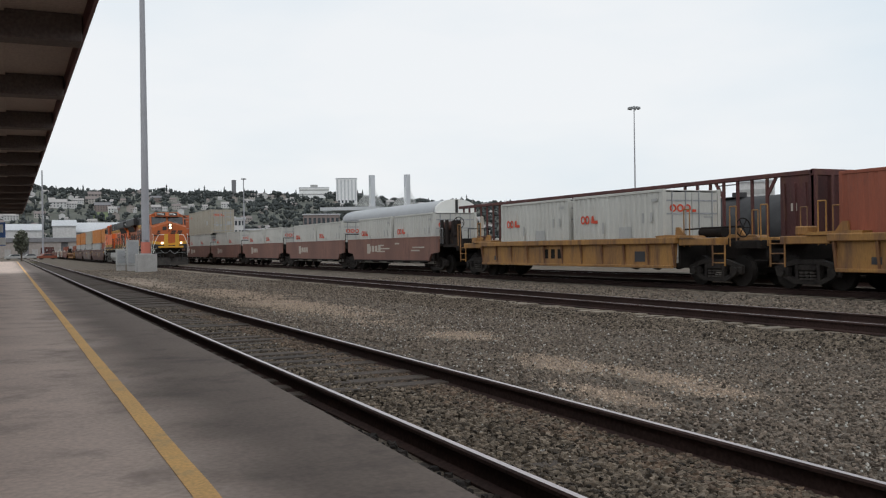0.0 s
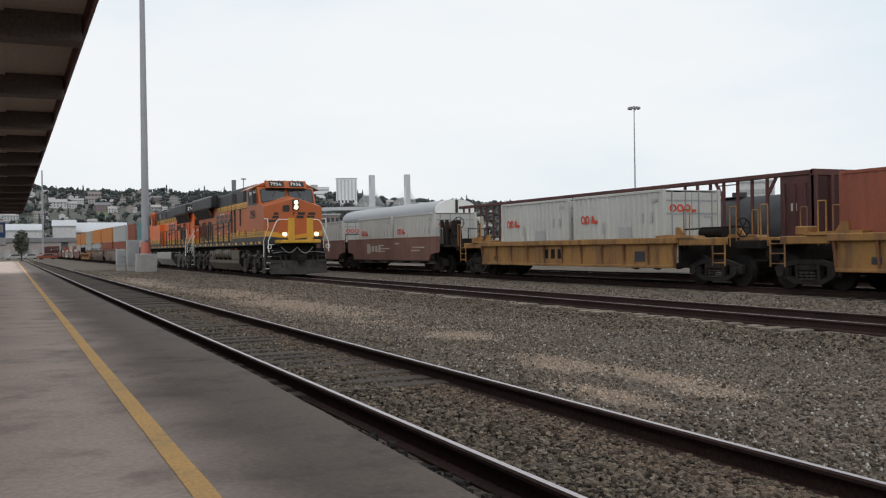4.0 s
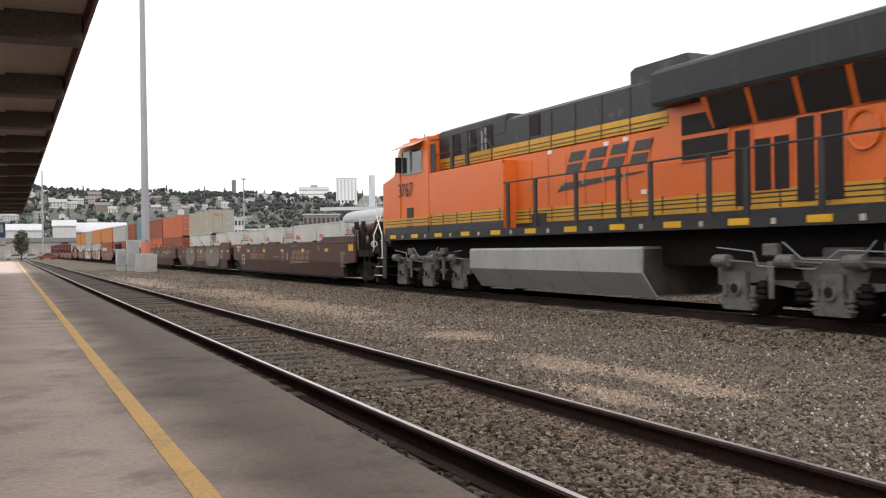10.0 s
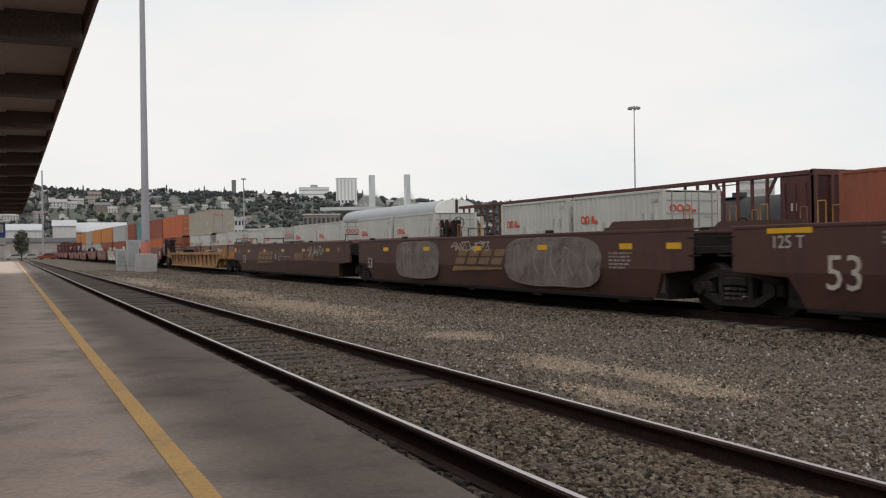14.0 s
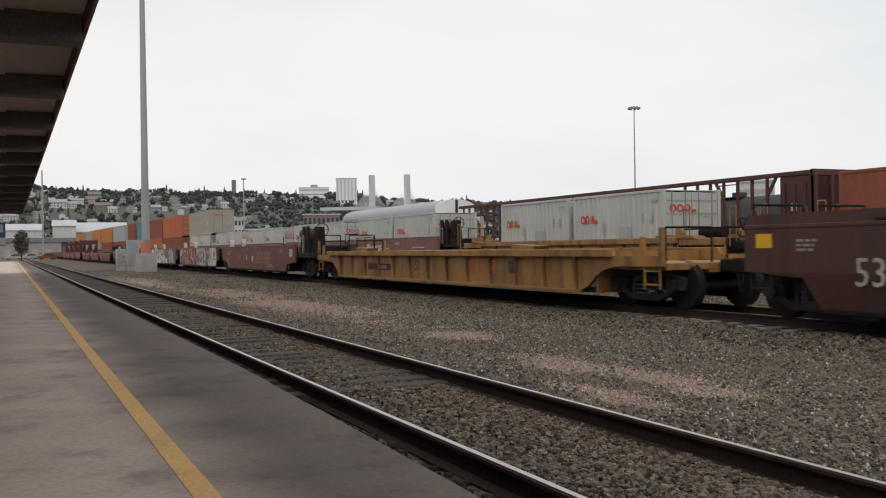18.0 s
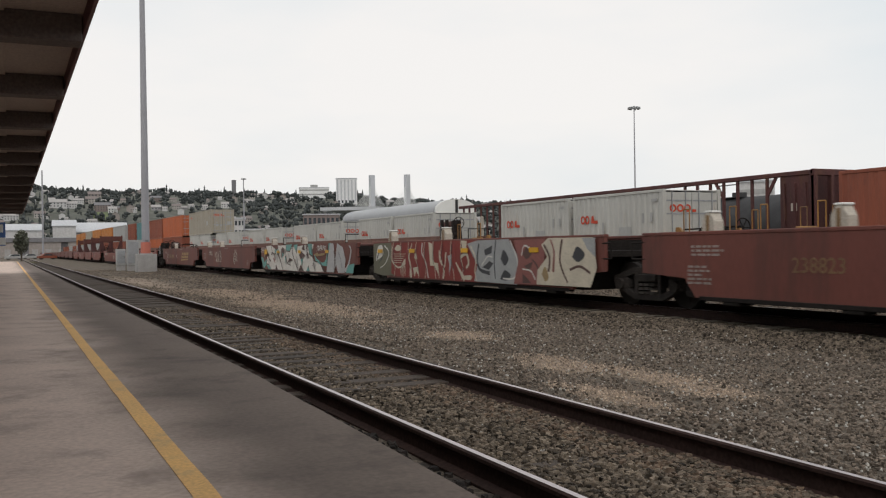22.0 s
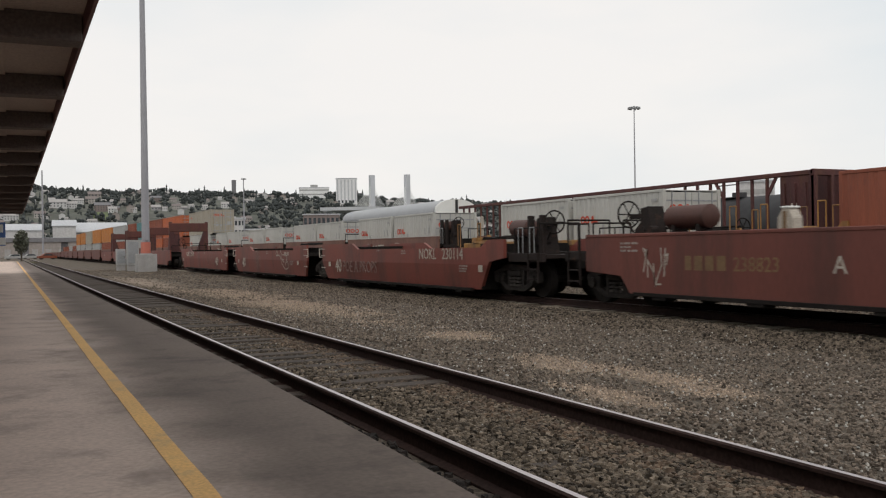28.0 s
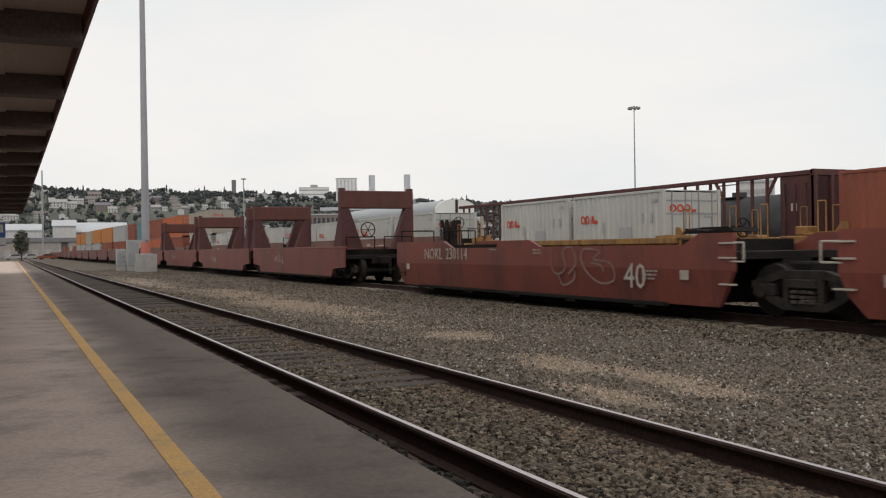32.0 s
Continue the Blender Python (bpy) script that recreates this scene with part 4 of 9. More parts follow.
def well_car(name, m_at, L, paint, label, group, top=1.5, low=0.22, front=True, rear=True, truck_front=False, truck_rear=True, moving=True, style="smooth", platform=1.6, half=1.5, ahead=0.0, behind=0.0, front_truck=1.15, rear_truck=None):
    """One unit of a container well car. y runs from its leading end, 0, to L."""
    car = thing(name, m_at, label, "well car", group)
    e = platform
    for s in (-1, 1):
        ms = Mesh()
        x0, x1 = sorted((s * half, s * (half - 0.09)))
        if style == "bulge":
            cut = 1.5 if truck_front else 0.5
            prof = [(0.05, 0.80 if cut < 1 else 1.0), (0.05, top + 0.06), (0.9, top + 0.06), (1.35, top - 0.15), (L - 4.15, top - 0.15), (L - 3.55, top + 0.06), (L - 0.05, top + 0.06), (L - 0.05, 0.80), (L - 0.2, 0.45), (L - 0.5, low), (cut, low), (cut * 0.55, 0.45 if cut < 1 else 0.9)]
            folded(ms, prof, x0, x1, s, 0.82, low, 0.09)
        else:
            cut, sh = (0.42, 0.72) if style == "smooth" else (0.62, 0.30)
            prof = [(0.05, top - sh), (0.05, top), (L - 0.05, top), (L - 0.05, top - sh), (L - e, top - sh - 0.08), (L - e - cut * 0.7, low), (e + cut * 0.7, low), (e, top - sh - 0.08)]
            if paint is M_BROWN:
                folded(ms, prof, x0, x1, s, 0.80, low, 0.10)
            else:
                if style == "ribbed":
                    half_side = [(0.05, 0.86), (0.05, 1.06), (1.65, 1.06), (1.75, top)]
                    arch = [(2.95, low), (2.55, 0.42), (2.3, 0.62), (2.0, 0.76), (1.6, 0.84)]
                    prof = half_side + [(L - a, c) for a, c in half_side[::-1]] + [(L - a, c) for a, c in arch[::-1]] + arch
                ms.prism(prof, "x", x0, x1)
        sp = part("side_plate", ms, paint, car)
        xo = s * half
        if style == "ribbed":
            n = int((L - 2 * e - 1.2) / 1.28)
            for i in range(n + 1):
                yy = e + 0.6 + (L - 2 * e - 1.2) * i / n
                part("rib", Mesh().prism([(xo, low + 0.03), (xo + s * 0.10, top - 0.22), (xo + s * 0.10, top - 0.12), (xo, top - 0.10)], "y", yy - 0.045, yy + 0.045), M_YRUST, sp)
            a, b = sorted((xo, xo + s * 0.13))
            part("top_chord", Mesh().box(a, b, 1.65, L - 1.65, top - 0.16, top + 0.01, 0.012), paint, sp)
            for yy in (0.12, 0.72, L - 0.72, L - 0.12):
                part("deck_post", Mesh().box(min(xo - s * 0.02, xo - s * 0.1), max(xo - s * 0.02, xo - s * 0.1), yy - 0.06, yy + 0.06, 1.06, 1.62 if yy in (0.12, L - 0.12) else 1.45, 0.01), paint, sp, "yellow upright deck post")
            part("bottom_chord", Mesh().box(a, b, 2.98, L - 2.98, low - 0.02, low + 0.06, 0.01), paint, sp)
        else:
            a, b = sorted((xo - s * 0.14, xo + s * 0.012))
            if style == "smooth":
                part("top_chord", Mesh().box(a, b, 0.05, L - 0.05, top, top + 0.07, 0.012), paint, sp)
            part("bottom_chord", Mesh().box(a, b, e + 0.4, L - e - 0.4, low - 0.05, low + 0.03, 0.01), M_UNDER, sp)
            for i in range(5):
                yy = e + 1.2 + (L - 2 * e - 2.4) * i / 4
                part("bearing_pad", Mesh().box(min(xo, xo - s * 0.3), max(xo, xo - s * 0.3), yy - 0.2, yy + 0.2, low - 0.11, low - 0.05, 0.01), M_UNDER, sp)
    part("floor_frame", Mesh().box(-half + 0.1, half - 0.1, e, L - e, low, low + 0.12), M_UNDER, car)
    for y0, d in ((0, 1), (L, -1)):
        out = ahead if d > 0 else behind
        if out:
            ya, yb = sorted((y0 + d * 0.04, y0 - d * out))
            part("end_deck", Mesh().box(-half + 0.25, half - 0.25, ya, yb, top - 0.44, top - 0.34, 0.01), M_GEAR, car)
            part("centre_sill", Mesh().box(-0.34, 0.34, ya, yb, 0.72, top - 0.44, 0.02), M_UNDER, car)
            for sx in (-1, 1):
                xa, xb = sorted((sx * (half - 0.25), sx * (half - 0.13)))
                part("deck_sill", Mesh().box(xa, xb, ya, yb, top - 0.52, top - 0.30, 0.012), paint if style == "ribbed" else M_GEAR, car, "dark deck edge sill")
                xr = sx * (half - 0.2)
                for k in range(3):
                    yp = y0 - d * out * (0.12 + 0.42 * k)
                    part("rail_post", Mesh().cyl((xr, yp, top - 0.3), (xr, yp, top + 0.32), 0.018, 6), M_GEAR, car)
                part("deck_rail", Mesh().cyl((xr, y0 - d * out * 0.12, top + 0.32), (xr, y0 - d * out * 0.96, top + 0.32), 0.018, 6), M_GEAR, car)
        ms = Mesh()
        ya, yb = sorted((y0 + d * 0.02, y0 + d * e))
        ms.box(-half + 0.1, half - 0.1, ya, yb, top - 0.42, top - 0.28, 0.01)
        ms.box(-0.35, 0.35, ya, yb, 0.72, top - 0.42)
        bw = y0 + d * e
        ms.box(-half + 0.1, half - 0.1, min(bw, bw - d * 0.08), max(bw, bw - d * 0.08), low, top - 0.05)
        part("end_platform", ms, paint if style == "ribbed" else M_UNDER, car)
        ms = Mesh()
        yo = y0 - d * out
        yr = yo + d * 0.12
        if (y0 == 0 and front) or (y0 == L and rear):
            for sx in (-1, 1):
                part("end_railing", Mesh().tube([(sx * (half - 0.15), yr, top - 0.3), (sx * (half - 0.15), yr, top + 0.42), (sx * 0.2, yr, top + 0.42), (sx * 0.2, yr, top - 0.3)], 0.022), M_UNDER, car)
            ladder(car, -half + (0.04 if not out else 0.12), min(yo + d * 0.15, yo + d * 0.65), 0.40, top - 0.3 if out else top, 0.5, M_YCAR if style == "ribbed" else M_GEAR, 3)
            coupler(car, yo, -d)
            air_hose(car, yo, -d)
        else:
            for s in (-1, 1):
                ms = Mesh()
                yy = y0 + d * 0.25
                ms.tube([(s * half * 0.98, yy, top - 0.12), (s * half * 1.02, yy - d * 0.5, top - 0.12), (s * half * 1.02, yy - d * 0.5, top - 0.45), (s * half * 0.98, yy, top - 0.45)], 0.018, 5)
                part("grab_iron", ms, M_OFFWHITE if style == "bulge" else M_UNDER, car)
                if style == "bulge":
                    for zz in (1.28, 1.02, 0.55):
                        part("step", Mesh().box(min(s * half * 0.99, s * half * 1.02), max(s * half * 0.99, s * half * 1.02), min(yy - d * 0.28, yy + d * 0.12) , max(yy - d * 0.28, yy + d * 0.12), zz, zz + 0.03), M_OFFWHITE, car, "white grab rung")
            part("connector", Mesh().box(-0.3, 0.3, min(y0, y0 - d * 0.6), max(y0, y0 - d * 0.6), 0.6, 0.95, 0.04), M_UNDER, car)
    if truck_front:
        freight_truck(car, front_truck, moving)
    if truck_rear:
        freight_truck(car, rear_truck if rear_truck is not None else L - 1.15 if rear else L + (1.05 if style == "bulge" else 0.35), moving)
    return car


def brake_gear(car, paint, top, tank, stand, wheel, posts, zt=2.0):
    """Air tank, valve stand, hand brake and posts on a car's end deck; tank, stand, wheel and posts are distances along the car."""
    a, b = sorted(tank)
    x = -0.85
    part("air_reservoir", Mesh().cyl((x, a, zt), (x, b, zt), 0.23, 16).cyl((x, a - 0.07, zt), (x, a, zt), 0.13, 16, 0.23).cyl((x, b, zt), (x, b + 0.07, zt), 0.23, 16, 0.13), paint, car, "dull brown cylindrical air reservoir", smooth=True)
    for q in (a + 0.2, b - 0.2):
        part("tank_bracket", Mesh().box(x - 0.18, x + 0.18, q - 0.05, q + 0.05, top - 0.36, zt - 0.15, 0.01), M_GEAR, car)
    part("valve_stand", Mesh().prism([(stand - 0.36, top - 0.36), (stand + 0.36, top - 0.36), (stand + 0.30, top + 0.15), (stand + 0.12, top + 0.30), (stand + 0.10, zt + 0.22), (stand - 0.14, zt + 0.26), (stand - 0.20, top + 0.35)], "x", x - 0.16, x + 0.24), M_GEAR, car, "dark brake valve stand")
    for q in (-0.22, 0.05):
        part("valve", Mesh().cyl((x - 0.2, stand + q, top + 0.12), (x - 0.02, stand + q, top + 0.12), 0.11, 12), M_GEAR, car)
    part("brake_bracket", Mesh().box(x - 0.05, x + 0.05, min(stand, wheel), max(stand, wheel), zt + 0.02, zt + 0.12, 0.01), M_GEAR, car)
    hand_brake_wheel(car, x - 0.05, wheel, zt + 0.12)
    part("brake_chain", Mesh().tube([(x - 0.1, wheel, zt), (x - 0.12, (wheel + stand) / 2, zt - 0.35), (x - 0.08, stand, top - 0.1)], 0.022, 5), M_GEAR, car)
    for q in posts:
        part("deck_post", Mesh().box(-1.22, -1.08, q - 0.07, q + 0.07, top - 0.36, zt + 0.3, 0.012), M_GEAR, car, "dark upright deck post")
        part("hand_rail", Mesh().tube([(-1.32, q + 0.35, top - 0.3), (-1.32, q + 0.35, top + 0.45), (-1.32, q + 0.13, top + 0.45), (-1.32, q + 0.13, top - 0.3)], 0.013, 5), M_GALV, car, "thin steel hand rail")
    for q in (0.0, 0.25, 0.5):
        part("pipe", Mesh().tube([(x + 0.3, a - 0.3, top - 0.2 + q * 0.3), (x + 0.35, (a + stand) / 2, top - 0.05 + q * 0.4), (x + 0.2, stand, top + 0.1 + q * 0.5)], 0.025, 5), M_UNDER, car)


def guide(parent, x, y, z, h=0.38, m=None):
    """Container guide horn on a well car's rim."""
    g = part("container_guide", Mesh().prism([(y - 0.17, z - 0.06), (y + 0.17, z - 0.06), (y + 0.15, z + h * 0.55), (y + 0.03, z + h), (y - 0.05, z + h), (y - 0.16, z + h * 0.5)], "x", x, x + 0.22), m or M_OFFWHITE, parent, "pale container guide")
    part("guide_cap", Mesh().box(x - 0.015, x + 0.235, y - 0.10, y + 0.08, z + h * 0.92, z + h * 1.02, 0.01), M_WHITE, g)
    part("guide_rib", Mesh().box(x - 0.02, x, y - 0.03, y + 0.03, z - 0.04, z + h * 0.8), M_FADEDGOLD, g)


def locomotive(number, m_at, orange, spec, label, old):
    """Six-axle diesel locomotive; y runs from the nose corner, 0, to the rear."""
    lo = thing("locomotive", m_at, label, "locomotive", "locomotives of the train")
    H, PE = spec["hood_end"], spec["plat_end"]
    ta, tb = spec["tank"]
    wa, wb = spec["wing"]
    CR = 3.5                 # rear of the cab
    hw = 1.08                # half width of the hood
    CE = 7.25 if old else 8.1   # rear of the full-width cabinet
    white = M_WHITE
    # frame and walkway
    fr = part("frame", Mesh().box(-1.5, 1.5, -0.25, PE, 1.56, 1.64, 0.01), M_BLACK, lo, "black walkway")
    part("underframe", Mesh().box(-0.98, 0.98, -0.8, PE - 0.1, 0.86, 1.559, 0.02), M_UNDER, lo)
    for s in (-1, 1):
        x = s * 1.5
        a, b = sorted((x, x + s * 0.012))
        part("sill_stripe", Mesh().box(a, b, -0.2, PE, 1.555, 1.76), M_BLACK, fr, "black sill stripe")
        yy = 0.5
        while yy < PE - 0.5:
            part("reflector", Mesh().box(min(x, x + s * 0.022), max(x, x + s * 0.022), yy, yy + 0.5, 1.60, 1.72), M_LABEL, fr, "yellow reflector plate")
            part("jack_pad", Mesh().box(min(x, x + s * 0.022), max(x, x + s * 0.022), yy + 1.0, yy + 1.1, 1.60, 1.70), M_OFFWHITE, fr, "small white marker")
            yy += 1.75
    # pilot, plough, coupler, anticlimber
    for q in (-1, 1):
        part("snow_plough", Mesh().plate([(q * 1.45, -1.0, 0.12), (0, -1.35, 0.08), (0, -1.15, 0.75), (q * 1.45, -0.85, 0.80)], (0, 0.06, 0)), M_PLOUGH, lo, "dusty snow plough blade")
    part("pilot_plate", Mesh().box(-1.40, 1.40, -0.85, -0.75, 0.12, 1.35), M_UNDER, lo)
    part("draft_box", Mesh().box(-0.42, 0.42, -1.05, -0.85, 0.62, 1.32, 0.04), M_UNDER, lo)
    for q in (-0.95, -0.7, 0.7, 0.95):
        part("brake_hose", Mesh().tube([(q, -0.9, 1.05), (q, -1.06, 0.95), (q * 0.94, -1.1, 0.6), (q * 0.86, -1.12, 0.42)], 0.028, 6), M_BLACK, lo)
    for q in (-1.05, 1.05):
        part("pilot_lever", Mesh().tube([(q * 0.35, -0.98, 1.16), (q * 0.8, -1.0, 1.2), (q * 1.25, -0.98, 1.14)], 0.018, 5), M_GALV, lo)
    part("hose_rack", Mesh().box(-1.1, 1.1, -0.98, -0.9, 1.0, 1.08, 0.01), M_UNDER, lo)
    part("anticlimber", Mesh().box(-1.0, 1.0, -1.42, -0.2, 1.62, 1.78, 0.02), M_YELLOW, lo, "yellow front walkway")
    coupler(lo, -0.9, -1)
    part("hose", Mesh().tube([(-0.9 + 0.1 * i, -1.08, 1.42 - 0.26 * math.sin(math.pi * i / 8)) for i in range(9)] + [(-0.1 + 0.1 * i, -1.08, 1.42 - 0.30 * math.sin(math.pi * i / 8)) for i in range(1, 9)], 0.025), M_GALV, lo)
    part("rear_plate", Mesh().box(-1.45, 1.45, PE - 0.02, PE + 0.06, 0.15, 1.6), M_BLACK, lo)
    coupler(lo, PE, 1)
    # corner steps and white grab rails; each end: side panel, step opening, rails
    for p0, p1, q1, d in ((0.05, -0.28, -1.0, -1), (PE - 1.62, PE - 1.12, PE - 0.32, 1)):
        for s in (-1, 1):
            x = s * 1.5
            xi = x - s * 0.62
            part("step_panel", Mesh().box(min(x, x - s * 0.05), max(x, x - s * 0.05), min(p0, p1), max(p0, p1), 0.28, 1.56, 0.01), M_BLACK, lo, "black step side panel")
            st = part("step_well", Mesh().box(min(xi, xi - s * 0.03), max(xi, xi - s * 0.03), min(p1, q1), max(p1, q1), 0.3, 1.56), M_UNDER, lo)
            for i in range(5):
                z = 0.36 + 0.295 * i
                xo = x - s * 0.06 * i
                part("tread", Mesh().box(min(xo, xi), max(xo, xi), min(p1, q1), max(p1, q1), z, z + 0.03), M_BLACK, st)
                part("tread_edge", Mesh().box(min(xo + s * 0.014, xo - s * 0.02), max(xo + s * 0.014, xo - s * 0.02), min(p1, q1), max(p1, q1), z + 0.002, z + 0.028), M_WHITE, st, "white step edge")
            ya = p1 - d * 0.10
            part("grab_rail", Mesh().tube([(x + s * 0.04, ya, 0.95), (x + s * 0.04, ya, 1.95 if d > 0 else 1.75), (x - s * 0.02, ya + d * (0.22 if d > 0 else 0.62), 2.4), (x - s * 0.02, ya + d * (0.22 if d > 0 else 0.62), 2.82), (x - s * 0.02, ya - d * 0.1, 2.84)], 0.020), white, lo, "white grab rail")
            yb = q1 - d * (0.35 if d > 0 else 0.0)
            part("grab_rail", Mesh().tube([(x + s * 0.02, yb + d * 0.12, 1.18), (x + s * 0.02, yb, 1.30), (x + s * 0.02, yb, 1.74), (x - s * 0.35, yb + d * (0.45 if d > 0 else 0.03), 2.62), (x - s * 0.48, yb + d * (0.5 if d > 0 else 0.03), 2.78), (x - s * 1.1, yb + d * (0.5 if d > 0 else 0.03), 2.78)], 0.020), white, lo)
            part("uncoupling_lever", Mesh().ring((x - s * 0.02, q1 + d * 0.05, 1.45), "y", 0.10, 0.018, 10), white, lo, "white uncoupling lever loop")
    for s in (-1, 1):
        part("railing_panel", Mesh().box(s * 0.42 - 0.13, s * 0.42 + 0.13, PE - 0.16, PE - 0.10, 1.64, 2.78, 0.01), M_YELLOW, lo, "yellow railing panel")
    for s in (-1, 1):
        part("railing_panel", Mesh().box(s * 0.47 - 0.16, s * 0.47 + 0.16, -1.40, -1.33, 1.78, 2.84, 0.01), M_YELLOW, lo, "yellow railing panel")
    # nose and cab
    peak, cor = 3.85, 3.44
    ns = Mesh()
    front = [(-1.5, 1.62), (1.5, 1.62), (1.5, cor), (0.0, peak), (-1.5, cor)]
    tip, side = -0.50, -0.12
    vs = [(x, tip if abs(x) < 0.1 else side, z) for x, z in front] + [(x, 1.35, z + (0.28 if z > 2 else 0)) for x, z in front]
    vs += [(0.0, tip, 1.62)]
    ns.add(vs, [(0, 10, 3, 4), (10, 1, 2, 3), (5, 9, 8, 7, 6), (0, 4, 9, 5), (1, 6, 7, 2), (4, 3, 8, 9), (3, 2, 7, 8)])
    nose = part("nose", ns, orange, lo)
    f = lambda q: side - 0.012 + (tip - side) * (1 - abs(q) / 1.5)
    for q in (-1, 1):
        part("nose_stripe", Mesh().plate([(q * 1.502, f(1.5), 1.98), (0, f(0), 1.84), (0, f(0), 2.02), (q * 1.502, f(1.5), 2.26)], (0, -0.006, 0)), M_YELLOW, nose, "yellow nose band")
        part("nose_stripe", Mesh().plate([(q * 1.502, f(1.5), 1.62), (0, f(0), 1.62), (0, f(0), 1.835), (q * 1.502, f(1.5), 1.975)], (0, -0.006, 0)), M_GREY_ROOF, nose, "dark grey nose base")
        part("grab_iron", Mesh().tube([(q * 0.75, 0.1, 3.68), (q * 0.75, 0.1, 3.84), (q * 0.45, 0.0, 3.94), (q * 0.45, 0.0, 3.78)], 0.014, 5), M_GALV, nose)
    for i in range(4):
        xa = -1.12 + 0.58 * i
        for zl, zh, o in ((2.86, 2.99, 0.0), (3.03, 3.16, 0.07)):
            part("emblem", Mesh().plate([(xa + o, f(xa + o), zl), (xa + o + 0.40, f(xa + o + 0.40), zl), (xa + o + 0.44, f(xa + o + 0.44), zh), (xa + o + 0.04, f(xa + o + 0.04), zh)], (0, -0.006, 0)), M_BLACK, nose, "black emblem bar")
    part("emblem", Mesh().plate([(-1.42, f(-1.42), 2.66), (-0.15, f(-0.15), 2.76), (-0.15, f(-0.15), 2.79), (-1.30, f(-1.30), 2.79)], (0, -0.006, 0)), M_BLACK, nose, "black tapering emblem line")
    part("nose_door", Mesh().plate([(-0.80, f(-0.8) + 0.004, 2.1), (-0.12, f(-0.12) + 0.004, 2.1), (-0.12, f(-0.12) + 0.004, 3.62), (-0.80, f(-0.8) + 0.004, 3.50)], (0, -0.016, 0)), orange, nose)
    part("nose_window", Mesh().plate([(-0.58, f(-0.58) - 0.014, 3.18), (-0.32, f(-0.32) - 0.014, 3.18), (-0.28, f(-0.28) - 0.014, 3.24), (-0.28, f(-0.28) - 0.014, 3.46), (-0.32, f(-0.32) - 0.014, 3.52), (-0.58, f(-0.58) - 0.014, 3.50), (-0.62, f(-0.62) - 0.014, 3.45), (-0.62, f(-0.62) - 0.014, 3.24)], (0, -0.008, 0)), M_BLACK, nose, "dark rounded nose door window")
    cb = Mesh()
    prof = [(0.60, 3.3), (0.85, 3.72), (1.22, 4.42), (1.55, 4.60), (CR, 4.66), (CR, 1.62), (0.60, 1.62)]
    for sgn in (1,):
        cb.prism(prof, "x", -1.47, 1.47)
    cabp = part("cab", cb, orange, lo)
    rf = Mesh().prism([(-1.47, 4.56), (-1.12, 4.74), (-0.6, 4.80), (0.6, 4.80), (1.12, 4.74), (1.47, 4.56)], "y", 1.40, CR + 0.02)
    part("cab_roof", rf, orange, lo)
    part("number_housing", Mesh().prism([(0.95, 4.46), (1.35, 4.46), (1.5, 4.84), (1.18, 4.84)], "x", -1.05, 1.05), orange, lo)
    for s in (-1, 1):
        nb = part("number_board", Mesh().plate([(s * 0.14, 0.975, 4.53), (s * 0.9, 0.975, 4.53), (s * 0.9, 1.14, 4.80), (s * 0.14, 1.14, 4.80)], (0, -0.02, 0.008)), M_NUMLAMP, cabp)
        x0 = -0.86 if s < 0 else 0.18
        letters("number", number, 0.26, M_WHITE, nb, (x0, 0.965, 4.58), 1.12, turn=pose(0, 0, 0, 62, 0, 0), label="white road number")
        # windscreens
        part("windscreen", Mesh().plate([(s * 0.10, 0.86, 3.92), (s * 1.34, 0.86, 3.70), (s * 1.34, 1.16, 4.38), (s * 0.10, 1.16, 4.40)], (0, -0.05, 0.02)), M_GLASS, cabp, "dark windscreen")
        part("windscreen_seal", Mesh().tube([(s * 0.10, 0.82, 3.93), (s * 1.34, 0.82, 3.71), (s * 1.34, 1.12, 4.39), (s * 0.10, 1.12, 4.41), (s * 0.10, 0.82, 3.93)], 0.025, 5), M_BLACK, cabp)
        part("wiper", Mesh().tube([(s * 0.5, 1.06, 4.42), (s * 0.75, 0.90, 4.05)], 0.014, 4), M_BLACK, cabp)
        # side windows
        x = s * 1.47
        for ya, yb, za, zb in ((1.55, 2.2, 3.62, 4.36), (2.28, 3.05, 3.62, 4.36)):
            part("side_window", Mesh().box(min(x, x + s * 0.015), max(x, x + s * 0.015), ya, yb, za, zb), M_GLASS, cabp)
            part("window_frame", Mesh().tube([(x + s * 0.02, ya, za), (x + s * 0.02, yb, za), (x + s * 0.02, yb, zb), (x + s * 0.02, ya, zb), (x + s * 0.02, ya, za)], 0.022, 4), M_GALV, cabp)
        part("awning", Mesh().plate([(x, 1.45, 4.56), (x, 3.2, 4.56), (x + s * 0.40, 3.2, 4.38), (x + s * 0.40, 1.45, 4.38)], (0, 0, 0.02)), M_AWNING, cabp, "tan window awning")
        part("mirror", Mesh().box(min(x, x + s * 0.22), max(x, x + s * 0.22), 1.42, 1.45, 3.7, 4.2, 0.01), M_GREY_ROOF, cabp)
        part("cab_stripe", Mesh().box(min(x, x + s * 0.034), max(x, x + s * 0.034), 0.0, CR, 1.98, 2.24), M_YELLOW, cabp, "yellow side band")
        part("cab_stripe", Mesh().box(min(x, x + s * 0.034), max(x, x + s * 0.034), 0.0, CR, 1.63, 1.96), M_GREY_ROOF, cabp, "dark grey side band")
        for zz in (2.06, 2.15):
            part("pinstripe", Mesh().box(min(x, x + s * 0.038), max(x, x + s * 0.038), 0.02, CR, zz, zz + 0.025), M_BLACK, cabp)
